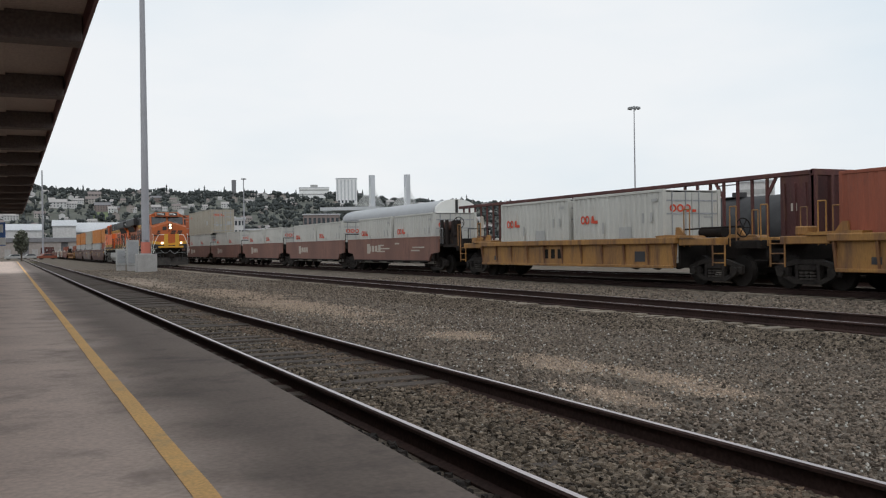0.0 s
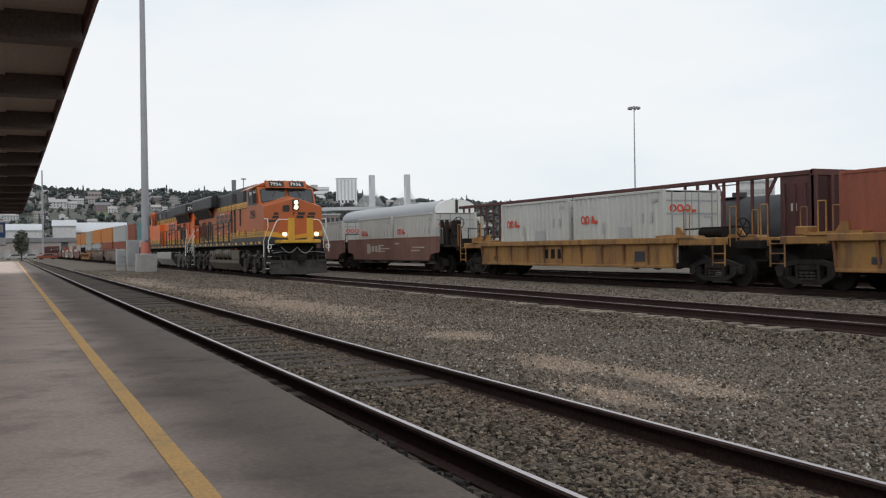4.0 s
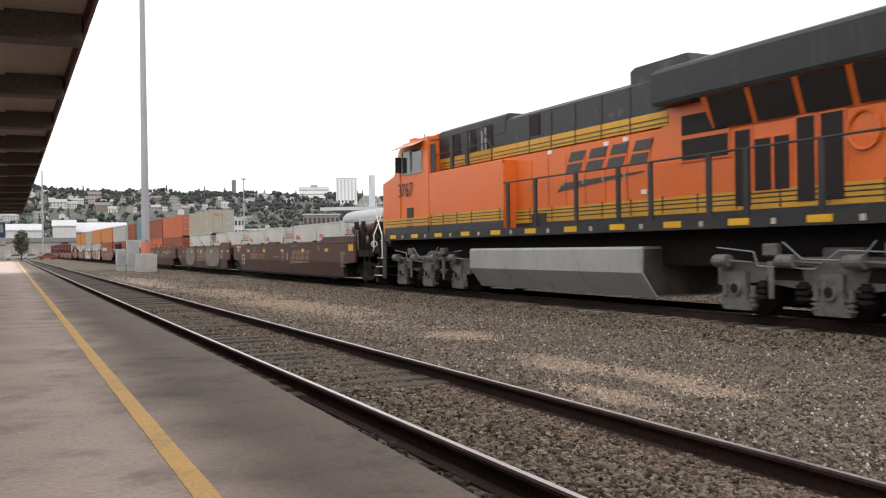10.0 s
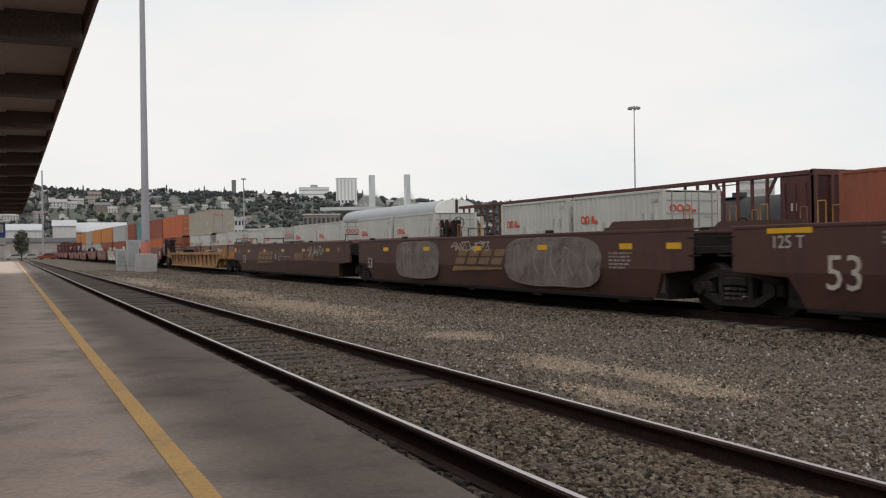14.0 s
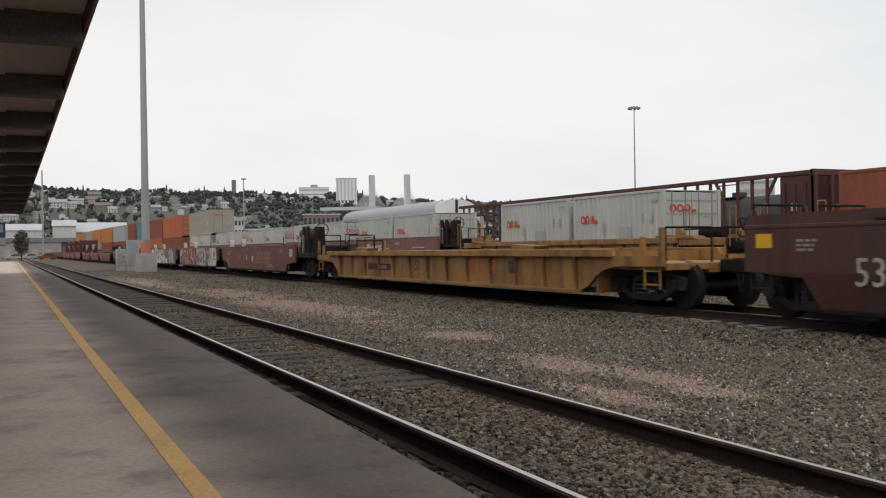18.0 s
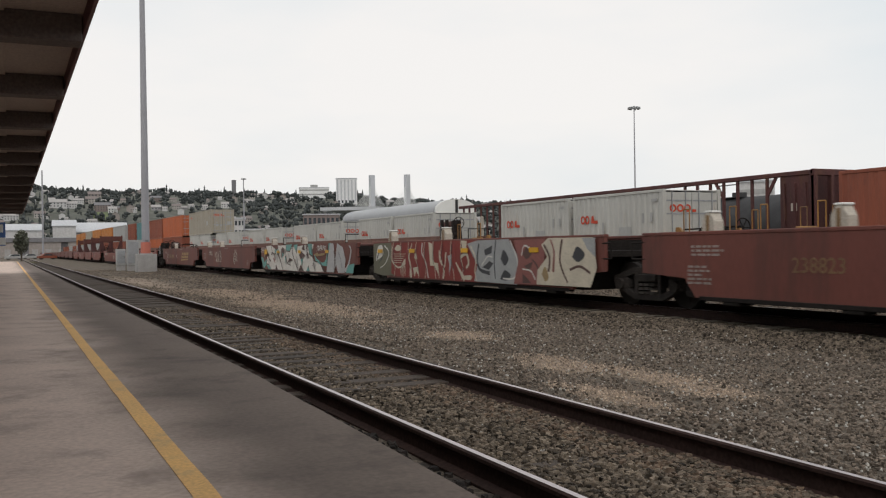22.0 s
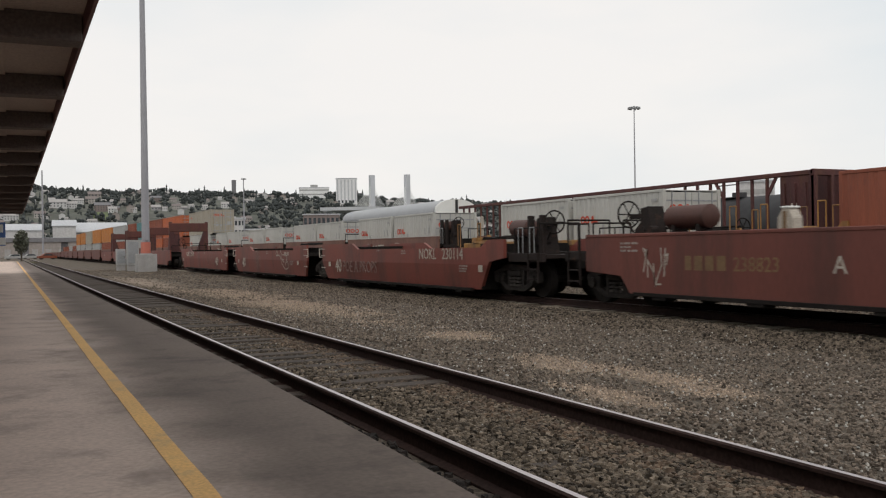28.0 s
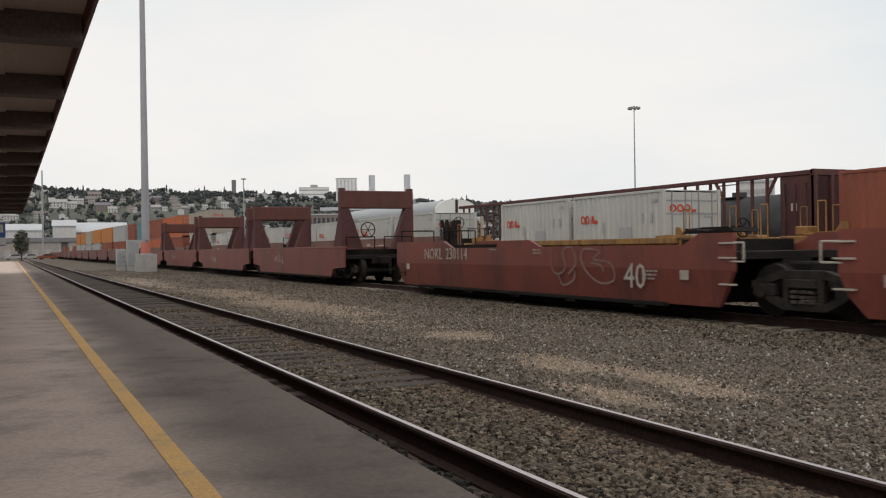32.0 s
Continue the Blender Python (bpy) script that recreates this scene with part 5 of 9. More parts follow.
        turn = SIDE if s < 0 else Matrix(((0, 0, 1, 0), (1, 0, 0, 0), (0, 1, 0, 0), (0, 0, 0, 1)))
        letters("number", number, 0.62, M_BLACK, cabp, (x + s * 0.034, 2.75 if s < 0 else 1.2, 2.92), 0.95, turn=turn, label="black road number")
        part("crew_panel", Mesh().box(min(x, x + s * 0.034), max(x, x + s * 0.034), 1.9, 2.35, 1.9, 2.55) if not old else Mesh().box(min(x, x + s * 0.034), max(x, x + s * 0.034), 0.75, 1.0, 2.0, 2.2), M_BLACK if not old else M_OFFWHITE, cabp)
        # ditch lights
        part("ditch_light", Mesh().cyl((s * 0.80, -1.30, 2.05), (s * 0.80, -1.45, 2.05), 0.095, 14), M_LAMP if old else M_GALV, lo, "lit ditch light" if old else "unlit ditch light")
    if old:
        for zz in (3.64, 3.40):
            part("headlight", Mesh().cyl((0.02, -0.56, zz), (0.02, -0.61, zz), 0.10, 14), M_LAMP, lo, "lit headlight")
    part("headlight_housing", Mesh().box(-0.15, 0.19, -0.57, -0.3, 3.26, 3.78, 0.03), M_BLACK, lo)
    # hood
    hd = part("hood", Mesh().box(-hw, hw, CR, H, 1.62, 3.62, 0.02), orange, lo)
    part("hood_roof", Mesh().prism([(-hw, 3.94), (-hw, 4.60), (-0.95, 4.69), (0.95, 4.69), (hw, 4.60), (hw, 3.94)], "y", CR + 0.02, wa), M_GREY_ROOF, lo, "dark grey upper hood")
    ra, rb = (CR + 0.02, 8.9) if old else (CR + 0.02, 7.6)
    part("raised_roof", Mesh().prism([(-hw - 0.012, 4.3), (-hw - 0.012, 4.74), (-0.98, 4.81), (0.98, 4.81), (hw + 0.012, 4.74), (hw + 0.012, 4.3)], "y", ra, rb), M_GREY_ROOF, lo, "dark grey raised roof section")
    if not old:
        part("exhaust_housing", Mesh().prism([(12.84, 4.6), (12.84, 4.93), (13.0, 5.0), (wa + 0.5, 5.0), (wa + 0.7, 4.6)], "x", -1.0, 1.0), M_GREY_ROOF, lo, "tall dark exhaust housing")
    part("hood_band", Mesh().box(-hw - 0.012, hw + 0.012, CR + 0.02, wa, 3.64, 3.95, 0.01), M_YELLOW, lo, "yellow upper band")
    part("cabinet", Mesh().box(-1.46, 1.46, CR + 0.02, CE, 1.62, 3.53, 0.02), orange, lo)
    for q in (-1.40, 1.40) if not old else ():
        part("cabinet_railing", Mesh().tube([(q, CR + 0.1, 4.50), (q, CR + 3.3, 4.50), (q, CR + 3.9, 3.9), (q, CR + 3.9, 3.5)], 0.02), M_BLACK, lo)
        part("cabinet_railing", Mesh().tube([(q, CR + 0.1, 4.05), (q, CR + 3.7, 4.05)], 0.018), M_BLACK, lo)
        for yy in (1.5, 2.45):
            part("cabinet_post", Mesh().prism([(CR + yy, 3.32), (CR + yy + 0.16, 3.30), (CR + yy + 0.10, 3.75), (CR + yy + 0.10, 4.52), (CR + yy - 0.06, 4.52), (CR + yy - 0.06, 3.70)], "x", q - 0.03, q + 0.03), M_BLACK, lo, "black railing post")
        for yy in (2.05, 2.85, 3.05):
            part("railing_rod", Mesh().cyl((q * 0.8, CR + yy, 3.95), (q * 0.8, CR + yy, 4.55), 0.03, 6), M_GALV, lo, "pale grey rod")
        part("cab_rear_door", Mesh().box(min(q, q * 1.02), max(q, q * 1.02), CR + 0.08, CR + 0.42, 3.55, 4.4, 0.01), M_BLACK, lo)
    part("roof_hatch", Mesh().box(-0.5, 0.5, CR + 4.6, CR + 5.2, 4.74, 4.80, 0.02), M_GREY_ROOF, lo)
    for s in (-1, 1):
        x = s * (hw + 0.004)
        part("hood_stripe", Mesh().box(min(x, x + s * 0.02), max(x, x + s * 0.02), CE, H, 1.88, 2.22), M_YELLOW, hd, "yellow lower band")
        for zz in (1.97, 2.06, 2.14):
            part("pinstripe", Mesh().box(min(x, x + s * 0.024), max(x, x + s * 0.024), CE, H, zz, zz + 0.025), M_BLACK, hd)
        for zz in (3.70, 3.80):
            part("pinstripe", Mesh().box(min(x, x + s * 0.018), max(x, x + s * 0.018), CR + 0.1, wa, zz, zz + 0.02), M_BLACK, hd)
        xc = s * 1.464
        part("hood_stripe", Mesh().box(min(xc, xc + s * 0.01), max(xc, xc + s * 0.01), CR + 0.05, CE, 1.97, 2.27), M_YELLOW, hd)
        for zz in (2.03, 2.11, 2.19):
            part("pinstripe", Mesh().box(min(xc, xc + s * 0.014), max(xc, xc + s * 0.014), CR + 0.05, CE, zz, zz + 0.022), M_BLACK, hd)
        part("sill_band", Mesh().box(min(xc, xc + s * 0.012), max(xc, xc + s * 0.012), CR + 0.02, CE, 1.62, 1.965), M_GREY_ROOF, hd, "dark grey sill band")
        part("sill_band", Mesh().box(min(x, x + s * 0.016), max(x, x + s * 0.016), CE, H, 1.62, 1.875), M_GREY_ROOF, hd)
        for yy in (CR + 0.15, CR + 1.0, CR + 1.9, CR + 2.8, CE - 0.2):
            part("pinstripe", Mesh().box(min(xc, xc + s * 0.016), max(xc, xc + s * 0.016), yy, yy + 0.05, 1.96, 2.28), M_BLACK, hd)
        yy = CE + 0.7
        while yy < H - 0.5:
            part("seam", Mesh().box(min(x, x + s * 0.027), max(x, x + s * 0.027), yy, yy + 0.03, 1.9, 2.24), M_BLACK, hd, "dark panel seam")
            if yy < wa - 0.6:
                part("seam", Mesh().box(min(x, x + s * 0.021), max(x, x + s * 0.021), yy, yy + 0.025, 3.62, 3.96), M_BLACK, hd)
                part("seam", Mesh().box(min(x, x + s * 0.006), max(x, x + s * 0.006), yy, yy + 0.03, 3.97, 4.6), M_BLACK, hd)
            yy += 1.03
        for yy, zz in ((CE + 1.6, 3.5), (CE + 3.9, 3.46), (CE + 4.6, 3.48), (CE + 2.7, 2.36), (CE + 5.2, 2.33)):
            part("warning_label", Mesh().box(min(x, x + s * 0.03), max(x, x + s * 0.03), yy, yy + 0.16, zz, zz + 0.09), M_WHITE, hd, "small white warning label")
        for yy in ((1.45, 3.95, 5.28) if old else ()):
            for q in range(5):
                part("louvre", Mesh().box(min(xc, xc + s * 0.06), max(xc, xc + s * 0.06), yy, yy + 0.47, 2.09 + 0.058 * q, 2.125 + 0.058 * q), M_YELLOW, hd)
        for ya, yb, za, zb in (((7.7, 8.64, 4.03, 4.56), (5.36, 5.91, 3.99, 4.66), (4.76, 5.2, 4.42, 4.63)) if old else ((8.9, 9.3, 4.05, 4.55), (5.4, 5.9, 4.0, 4.6), (4.4, 4.9, 4.0, 4.6), (6.4, 6.9, 4.0, 4.6))):
            part("louvre", Mesh().box(min(x, x + s * 0.022), max(x, x + s * 0.022), ya, yb, za, zb), M_MESH, hd, "dark louvred panel")
        for yy, zz in ((5.0, 2.62), (6.34, 2.25), (7.14, 2.28)) if old else ():
            part("cabinet_post", Mesh().prism([(yy, 3.56), (yy + 0.15, 3.56), (yy + 0.14, zz + 0.1), (yy + 0.06, zz), (yy - 0.02, zz + 0.05)], "x", min(xc, xc + s * 0.05), max(xc, xc + s * 0.05)), M_BLACK, hd, "black grab post")
        if old:
            part("cabinet_edge", Mesh().tube([(xc + s * 0.02, CR + 0.05, 3.55), (xc + s * 0.02, CE, 3.55)], 0.02, 5), M_BLACK, hd)
        else:
            # flat black plate draws the shaded inside of the hatch
            part("access_hatch", Mesh().box(min(x, x + s * 0.03), max(x, x + s * 0.03), 8.9, 9.6, 1.68, 2.1, 0.006), M_BLACK, hd, "black plate for the shaded inside of an open hatch")
        # brand in plain bars, and the line below it
        b0, b1 = spec["emblem"]
        xb = x + s * 0.022
        gl = (b1 - b0) / 4
        dd = -1 if s < 0 else 1
        for i in range(4):
            ya = b1 + 0.05 - gl * i if s < 0 else b0 - 0.05 + gl * i
            w = gl * (0.74, 0.76, 0.70, 0.68)[i]
            for za, zb, o in ((2.96, 3.18, 0.0), (3.24, 3.45, 0.14)):
                part("emblem", Mesh().plate([(xb, ya + dd * o, za), (xb, ya + dd * (w + o), za), (xb, ya + dd * (w + o + 0.12), zb), (xb, ya + dd * (o + 0.12), zb)], (s * 0.006, 0, 0)), M_EMBLEM, hd, "dark emblem bar")
        q0, q1 = (b1 + 0.4, b0 + 0.35) if s < 0 else (b0 - 0.4, b1 - 0.35)
        part("emblem", Mesh().plate([(xb, q0, 2.56), (xb, q1, 2.79), (xb, q1, 2.81), (xb, q0 + dd * 0.25, 2.76)], (s * 0.006, 0, 0)), M_EMBLEM, hd, "dark tapering swoosh")
        # hood doors
        yy = CR + 3.9
        while yy < wa - 0.8:
            part("door", Mesh().box(min(x, x + s * 0.014), max(x, x + s * 0.014), yy, yy + 0.72, 2.2, 3.42, 0.004), orange, hd)
            part("door_latch", Mesh().box(min(x, x + s * 0.03), max(x, x + s * 0.03), yy + 0.62, yy + 0.68, 2.7, 2.82), M_GALV, hd)
            yy += 0.78
        if old:
            doors = ((14.9, 0.40, 2.0, 3.15), (15.55, 0.36, 2.0, 3.2), (16.25, 0.34, 2.0, 3.0), (16.8, 0.30, 2.05, 3.2), (17.35, 0.28, 2.25, 3.2), (17.85, 0.26, 1.95, 3.15), (18.3, 0.24, 2.2, 2.95), (18.75, 0.25, 1.98, 3.15))
        else:
            doors = ((14.57, 1.26, 3.38, 3.76), (14.57, 1.26, 2.9, 3.3), (16.0, 0.38, 1.95, 3.3), (16.48, 0.38, 2.2, 3.1), (16.93, 0.34, 2.2, 3.1), (17.43, 0.37, 1.96, 3.35), (17.93, 0.44, 1.96, 3.35), (19.9, 0.30, 2.5, 3.3))
        for ya, w, za, zb in doors:
            fr2 = part("door_frame", Mesh().box(min(x, x + s * 0.02), max(x, x + s * 0.02), ya - 0.04, ya + w + 0.04, za - 0.04, zb + 0.04, 0.004), orange, hd)
            part("door_grille", Mesh().box(min(x, x + s * 0.03), max(x, x + s * 0.03), ya, ya + w, za, zb, 0.004), M_MESH, fr2, "dark louvred door")
        fan = Mesh().ring((x + s * 0.02, 18.75, 3.0), "x", 0.30, 0.03, 16) if not old else None
        if fan:
            part("round_hatch", fan, orange, hd, "round orange hatch rim")
        yy = wa + 1.3
        part("radiator_slope", Mesh().plate([(s * hw, yy, 3.36), (s * hw, wb - 0.75, 3.36), (s * 1.44, wb - 0.75, 4.02), (s * 1.44, yy, 4.02)], (0, 0, 0.03)), orange, hd)
        n = 5
        st = (wb - 0.8 - yy) / n
        for i in range(n):
            ya, yb = yy + st * i + 0.09, yy + st * (i + 1) - 0.06
            part("radiator_grille", Mesh().plate([(s * (hw + 0.04), ya, 3.42), (s * (hw + 0.04), yb, 3.42), (s * 1.41, yb + 0.1, 3.97), (s * 1.41, ya + 0.1, 3.97)], (s * 0.02, 0, -0.02)), M_MESH, hd, "dark radiator grille")
        # handrail
        xr = s * 1.44
        posts = (8.19, 9.66, 11.27, 12.85, 14.22, 15.7, 17.2, 18.55) if old else (8.3, 9.64, 11.39, 12.96, 14.02, 15.69, 16.62, 18.24, 19.9)
        for yy in posts:
            part("stanchion", Mesh().box(xr - 0.025, xr + 0.025, yy - (0.085 if old else 0.065), yy + (0.085 if old else 0.065), 1.62, 2.92, 0.008), M_BLACK, lo, "black handrail post")
        part("handrail", Mesh().tube([(xr, CE, 3.52), (xr, posts[0] - 0.4, 2.95), (xr, posts[0], 2.92), (xr, PE - 0.7, 2.92)], 0.022), M_BLACK, lo)
        part("walkway_edge", Mesh().box(min(xr, s * 1.5), max(xr, s * 1.5), 0, PE, 1.62, 1.66), M_BLACK, lo)
    # radiator wings
    ch = 0.85                # chamfered rear corners
    plan = [(-1.5, wa), (1.5, wa), (1.5, wb - ch), (0.72, wb), (-0.72, wb), (-1.5, wb - ch)]
    wing = Mesh()
    rows = [[(u * k, wa + 0.06 * (zz < 4) if w == wa else w - d, zz) for u, w in plan] for zz, k, d in ((3.98, 0.985, 0.05), (4.05, 1.0, 0.0), (4.60, 1.0, 0.0), (4.67, 0.97, 0.05), (4.80, 0.72, 0.35))]
    n = len(plan)
    faces = [(n * j + i, n * j + (i + 1) % n, n * (j + 1) + (i + 1) % n, n * (j + 1) + i) for j in range(len(rows) - 1) for i in range(n)]
    wing.add([q for row in rows for q in row], faces + [tuple(range(n)), tuple(range(n * (len(rows) - 1), n * len(rows)))])
    part("wing_front", Mesh().prism([(wa - 0.5, 4.5), (wa, 4.78), (wa, 4.0), (wa - 0.35, 4.0)], "x", -1.12, 1.12), M_WINGPAINT, lo)
    wg = part("radiator_wing", wing, M_WINGPAINT, lo, "black overhanging radiator housing")
    # pale strip stands in for the sky's bright line on the roof edge
    part("wing_rail", Mesh().box(-1.46, -1.42, wa + 0.2, wb - ch, 4.68, 4.73), M_GALV, wg, "thin pale strip for the sheen on the roof edge")
    part("rear_panel", Mesh().box(-0.5, 0.5, wb - 0.02, wb + 0.03, 4.18, 4.52, 0.01), M_BLACK, wg)
    part("hood_top", Mesh().box(-hw, hw, wa - 0.2, H, 3.60, 3.99), orange, lo)
    part("rear_headlight_box", Mesh().box(-0.22, 0.24, H, H + 0.1, 3.45, 3.95, 0.02), orange, lo)
    for s in (-1, 1):
        out = Vector((s * ch, 0.78, 0)).normalized()
        right = Vector((0, 0, 1)).cross(out)
        c0 = Vector((s * 1.11, wb - ch / 2, 4.20)) + out * 0.012 - right * 0.40
        letters("number", number, 0.34, M_WHITE, wg, c0, 1.0, turn=Matrix(((right.x, 0, out.x, 0), (right.y, 0, out.y, 0), (0, 1, 0, 0), (0, 0, 0, 1))), label="white road number")
    part("rear_lights", Mesh().cyl((-0.12, H + 0.1, 3.72), (-0.12, H + 0.16, 3.72), 0.1, 12).cyl((0.14, H + 0.1, 3.72), (0.14, H + 0.16, 3.72), 0.1, 12), M_GALV, lo)
    for s in (-1, 1):
        part("rear_window", Mesh().box(s * 0.72 - 0.28, s * 0.72 + 0.28, H, H + 0.02, 3.1, 3.55), M_BLACK, lo)
    part("rear_band", Mesh().box(-hw, hw, H, H + 0.015, 1.78, 2.12), M_YELLOW, lo)
    # roof details
    part("exhaust", Mesh().box(-0.35, 0.35, 11.2, 12.2, 4.68, 4.78, 0.03), M_BLACK, lo)
    part("roof_guard", Mesh().tube([(-0.5, 11.3, 4.7), (-0.5, 11.35, 4.86), (-0.5, 12.2, 4.86), (-0.5, 12.25, 4.7)], 0.016, 5), M_GALV, lo)
    for q in range(3):
        part("horn", Mesh().cyl((-0.6 + 0.1 * q, 9.2 + 0.3 * q, 4.80), (-0.6 + 0.1 * q, 9.55 + 0.3 * q, 4.80), 0.04, 8, 0.09).cyl((-0.6 + 0.1 * q, 9.3 + 0.3 * q, 4.66), (-0.6 + 0.1 * q, 9.3 + 0.3 * q, 4.80), 0.03, 6), M_BLACK, lo)
    for i in range(6):
        part("antenna", Mesh().cyl((-0.9 + 0.35 * i, 1.7 + 0.2 * (i % 2), 4.72), (-0.9 + 0.35 * i, 1.7 + 0.2 * (i % 2), 4.92), 0.02, 6), M_BLACK, lo)
    part("air_conditioner", Mesh().box(-0.5, 0.5, 2.2, 3.1, 4.78, 4.88, 0.04), orange, lo)
    # fuel tank
    tm = M_TANK_OLD if old else M_TANK_SILVER
    tk = Mesh()
    if old:
        tk.prism([(-1.48, 0.76), (-1.48, 0.58), (-1.22, 0.20), (1.22, 0.20), (1.48, 0.58), (1.48, 0.76)], "y", ta, tb + 0.7)
        tk.box(-1.48, 1.48, ta, 7.45, 0.761, 1.30, 0.04).box(-1.48, 1.48, 12.5, tb + 0.7, 0.761, 1.30, 0.04)
    else:
        tk.prism([(-1.44, 1.25), (-1.48, 1.20), (-1.48, 0.72), (-1.12, 0.22), (1.12, 0.22), (1.48, 0.72), (1.48, 1.20), (1.44, 1.25)], "y", ta, tb)
    tnk = part("fuel_tank", tk, tm, lo, "dusty brown-grey fuel tank" if old else "clean silver-grey fuel tank")
    if not old:
        part("tank_end", Mesh().prism([(-1.42, 1.2), (-1.44, 0.74), (-1.1, 0.26), (1.1, 0.26), (1.44, 0.74), (1.42, 1.2)], "y", tb + 0.002, tb + 0.03), M_TRUCK, tnk, "dark brown-grey tank end plate")
    if old:
        # thin black plate stands in for the shade on the tank's end
        part("tank_end", Mesh().prism([(-1.44, 1.25), (-1.44, 0.60), (-1.2, 0.24), (1.2, 0.24), (1.44, 0.60), (1.44, 1.25)], "y", ta - 0.03, ta - 0.002), M_UNDER, tnk, "black plate that gives the tank end its shade")
        for a, b in ((7.70, 9.66), (10.28, 12.12)):
            part("air_reservoir", Mesh().cyl((-1.22, a, 1.115), (-1.22, b, 1.115), 0.295, 20).cyl((-1.22, a - 0.10, 1.115), (-1.22, a, 1.115), 0.15, 20, 0.295).cyl((-1.22, b, 1.115), (-1.22, b + 0.10, 1.115), 0.295, 20, 0.15), tm, tnk, "rounded dusty air reservoir", smooth=True)
            for q in (a + 0.4, b - 0.4):
                part("strap", Mesh().cyl((-1.22, q - 0.025, 1.115), (-1.22, q + 0.025, 1.115), 0.302, 20).box(-1.47, -1.32, q - 0.06, q + 0.06, 0.76, 0.92), M_UNDER, tnk)
        part("filler_cap", Mesh().cyl((-1.35, 6.7, 1.3), (-1.35, 6.7, 1.42), 0.07, 10), M_LOGO_RED, tnk, "red filler cap")
        part("gauge", Mesh().box(-1.50, -1.485, 13.0, 13.3, 0.9, 1.12), M_UNDER, tnk)
    else:
        for q in (ta + 2.3, tb - 2.2):
            part("filler_cap", Mesh().cyl((-1.3, q, 1.25), (-1.3, q, 1.40), 0.07, 10), M_LOGO_RED, tnk, "red filler cap")
    # trucks
    TM = M_TRUCK if old else M_TRUCK_PALE
    for yc in spec["trucks"]:
        tr = Mesh()
        for s in (-1, 1):
            x = s * 1.18
            tr.prism([(yc - 2.6, 0.55), (yc - 2.62, 0.88), (yc - 2.3, 0.98), (yc - 1.4, 0.94), (yc - 0.9, 1.05), (yc + 0.9, 1.05), (yc + 1.4, 0.94), (yc + 2.3, 0.98), (yc + 2.62, 0.88), (yc + 2.6, 0.55), (yc + 2.4, 0.5), (yc + 1.6, 0.62), (yc + 1.2, 0.58), (yc + 0.5, 0.5), (yc - 0.5, 0.5), (yc - 1.2, 0.58), (yc - 1.6, 0.62), (yc - 2.4, 0.5)], "x", x - 0.07, x + 0.07)
        tr.box(-1.1, 1.1, yc - 0.4, yc + 0.4, 0.5, 1.2, 0.03)
        trk = part("truck", tr, TM, lo, "dusty cast steel three-axle truck")
        # black blocks hold the motors' place and the shade between the wheels
        for k in (-1.35, 0.7, 2.75):
            part("traction_motor", Mesh().box(-0.62, 0.62, yc + k - 0.55, yc + k + 0.15, 0.16, 0.95, 0.05), M_UNDER, trk)
        # added black box stands in for the shadow below the frame
        part("shroud", Mesh().box(-0.95, 0.95, yc - 2.7, yc + 2.7, 0.96, 1.3), M_UNDER, trk)
        for s in (-1, 1):
            x = s * 1.18
            for k in (-2.05, 0, 2.05):
                part("axle_box", Mesh().prism([(yc + k - 0.40, 0.20), (yc + k - 0.34, 0.12), (yc + k + 0.34, 0.12), (yc + k + 0.40, 0.20), (yc + k + 0.24, 0.30), (yc + k + 0.20, 0.50), (yc + k + 0.22, 0.78), (yc + k - 0.22, 0.78), (yc + k - 0.20, 0.50), (yc + k - 0.24, 0.30)], "x", min(x + s * 0.05, x + s * 0.16), max(x + s * 0.05, x + s * 0.16)).cyl((x + s * 0.1, yc + k, 0.50), (x + s * 0.22, yc + k, 0.50), 0.13, 16), TM, trk)
                part("axle_cap", Mesh().cyl((x + s * 0.22, yc + k, 0.50), (x + s * 0.235, yc + k, 0.50), 0.085, 14), M_UNDER, trk)
                for q in (-0.34, 0.34):
                    part("pedestal_spring", Mesh().cyl((x + s * 0.10, yc + k + q, 0.20), (x + s * 0.10, yc + k + q, 0.24), 0.09, 10).cyl((x + s * 0.10, yc + k + q, 0.28), (x + s * 0.10, yc + k + q, 0.32), 0.09, 10).cyl((x + s * 0.10, yc + k + q, 0.36), (x + s * 0.10, yc + k + q, 0.40), 0.09, 10).cyl((x + s * 0.10, yc + k + q, 0.2), (x + s * 0.10, yc + k + q, 0.55), 0.055, 8), TM, trk)
            for k in (-1.45, -0.6, 0.6, 1.45):
                part("coil_spring", Mesh().cyl((x + s * 0.1, yc + k, 0.34), (x + s * 0.1, yc + k, 0.40), 0.13, 10).cyl((x + s * 0.1, yc + k, 0.44), (x + s * 0.1, yc + k, 0.50), 0.13, 10).cyl((x + s * 0.1, yc + k, 0.54), (x + s * 0.1, yc + k, 0.60), 0.13, 10).cyl((x + s * 0.1, yc + k, 0.3), (x + s * 0.1, yc + k, 0.65), 0.08, 8), M_UNDER, trk)
            for k in (-2.5, -1.0, 0.35, 1.7):
                part("brake_cylinder", Mesh().cyl((x + s * 0.22, yc + k, 0.98), (x + s * 0.22, yc + k + 0.34, 0.98), 0.115, 14).cyl((x + s * 0.22, yc + k - 0.06, 0.98), (x + s * 0.22, yc + k, 0.98), 0.07, 14, 0.115).cyl((x + s * 0.22, yc + k + 0.34, 0.98), (x + s * 0.22, yc + k + 0.9, 0.95), 0.025, 8), TM, trk)
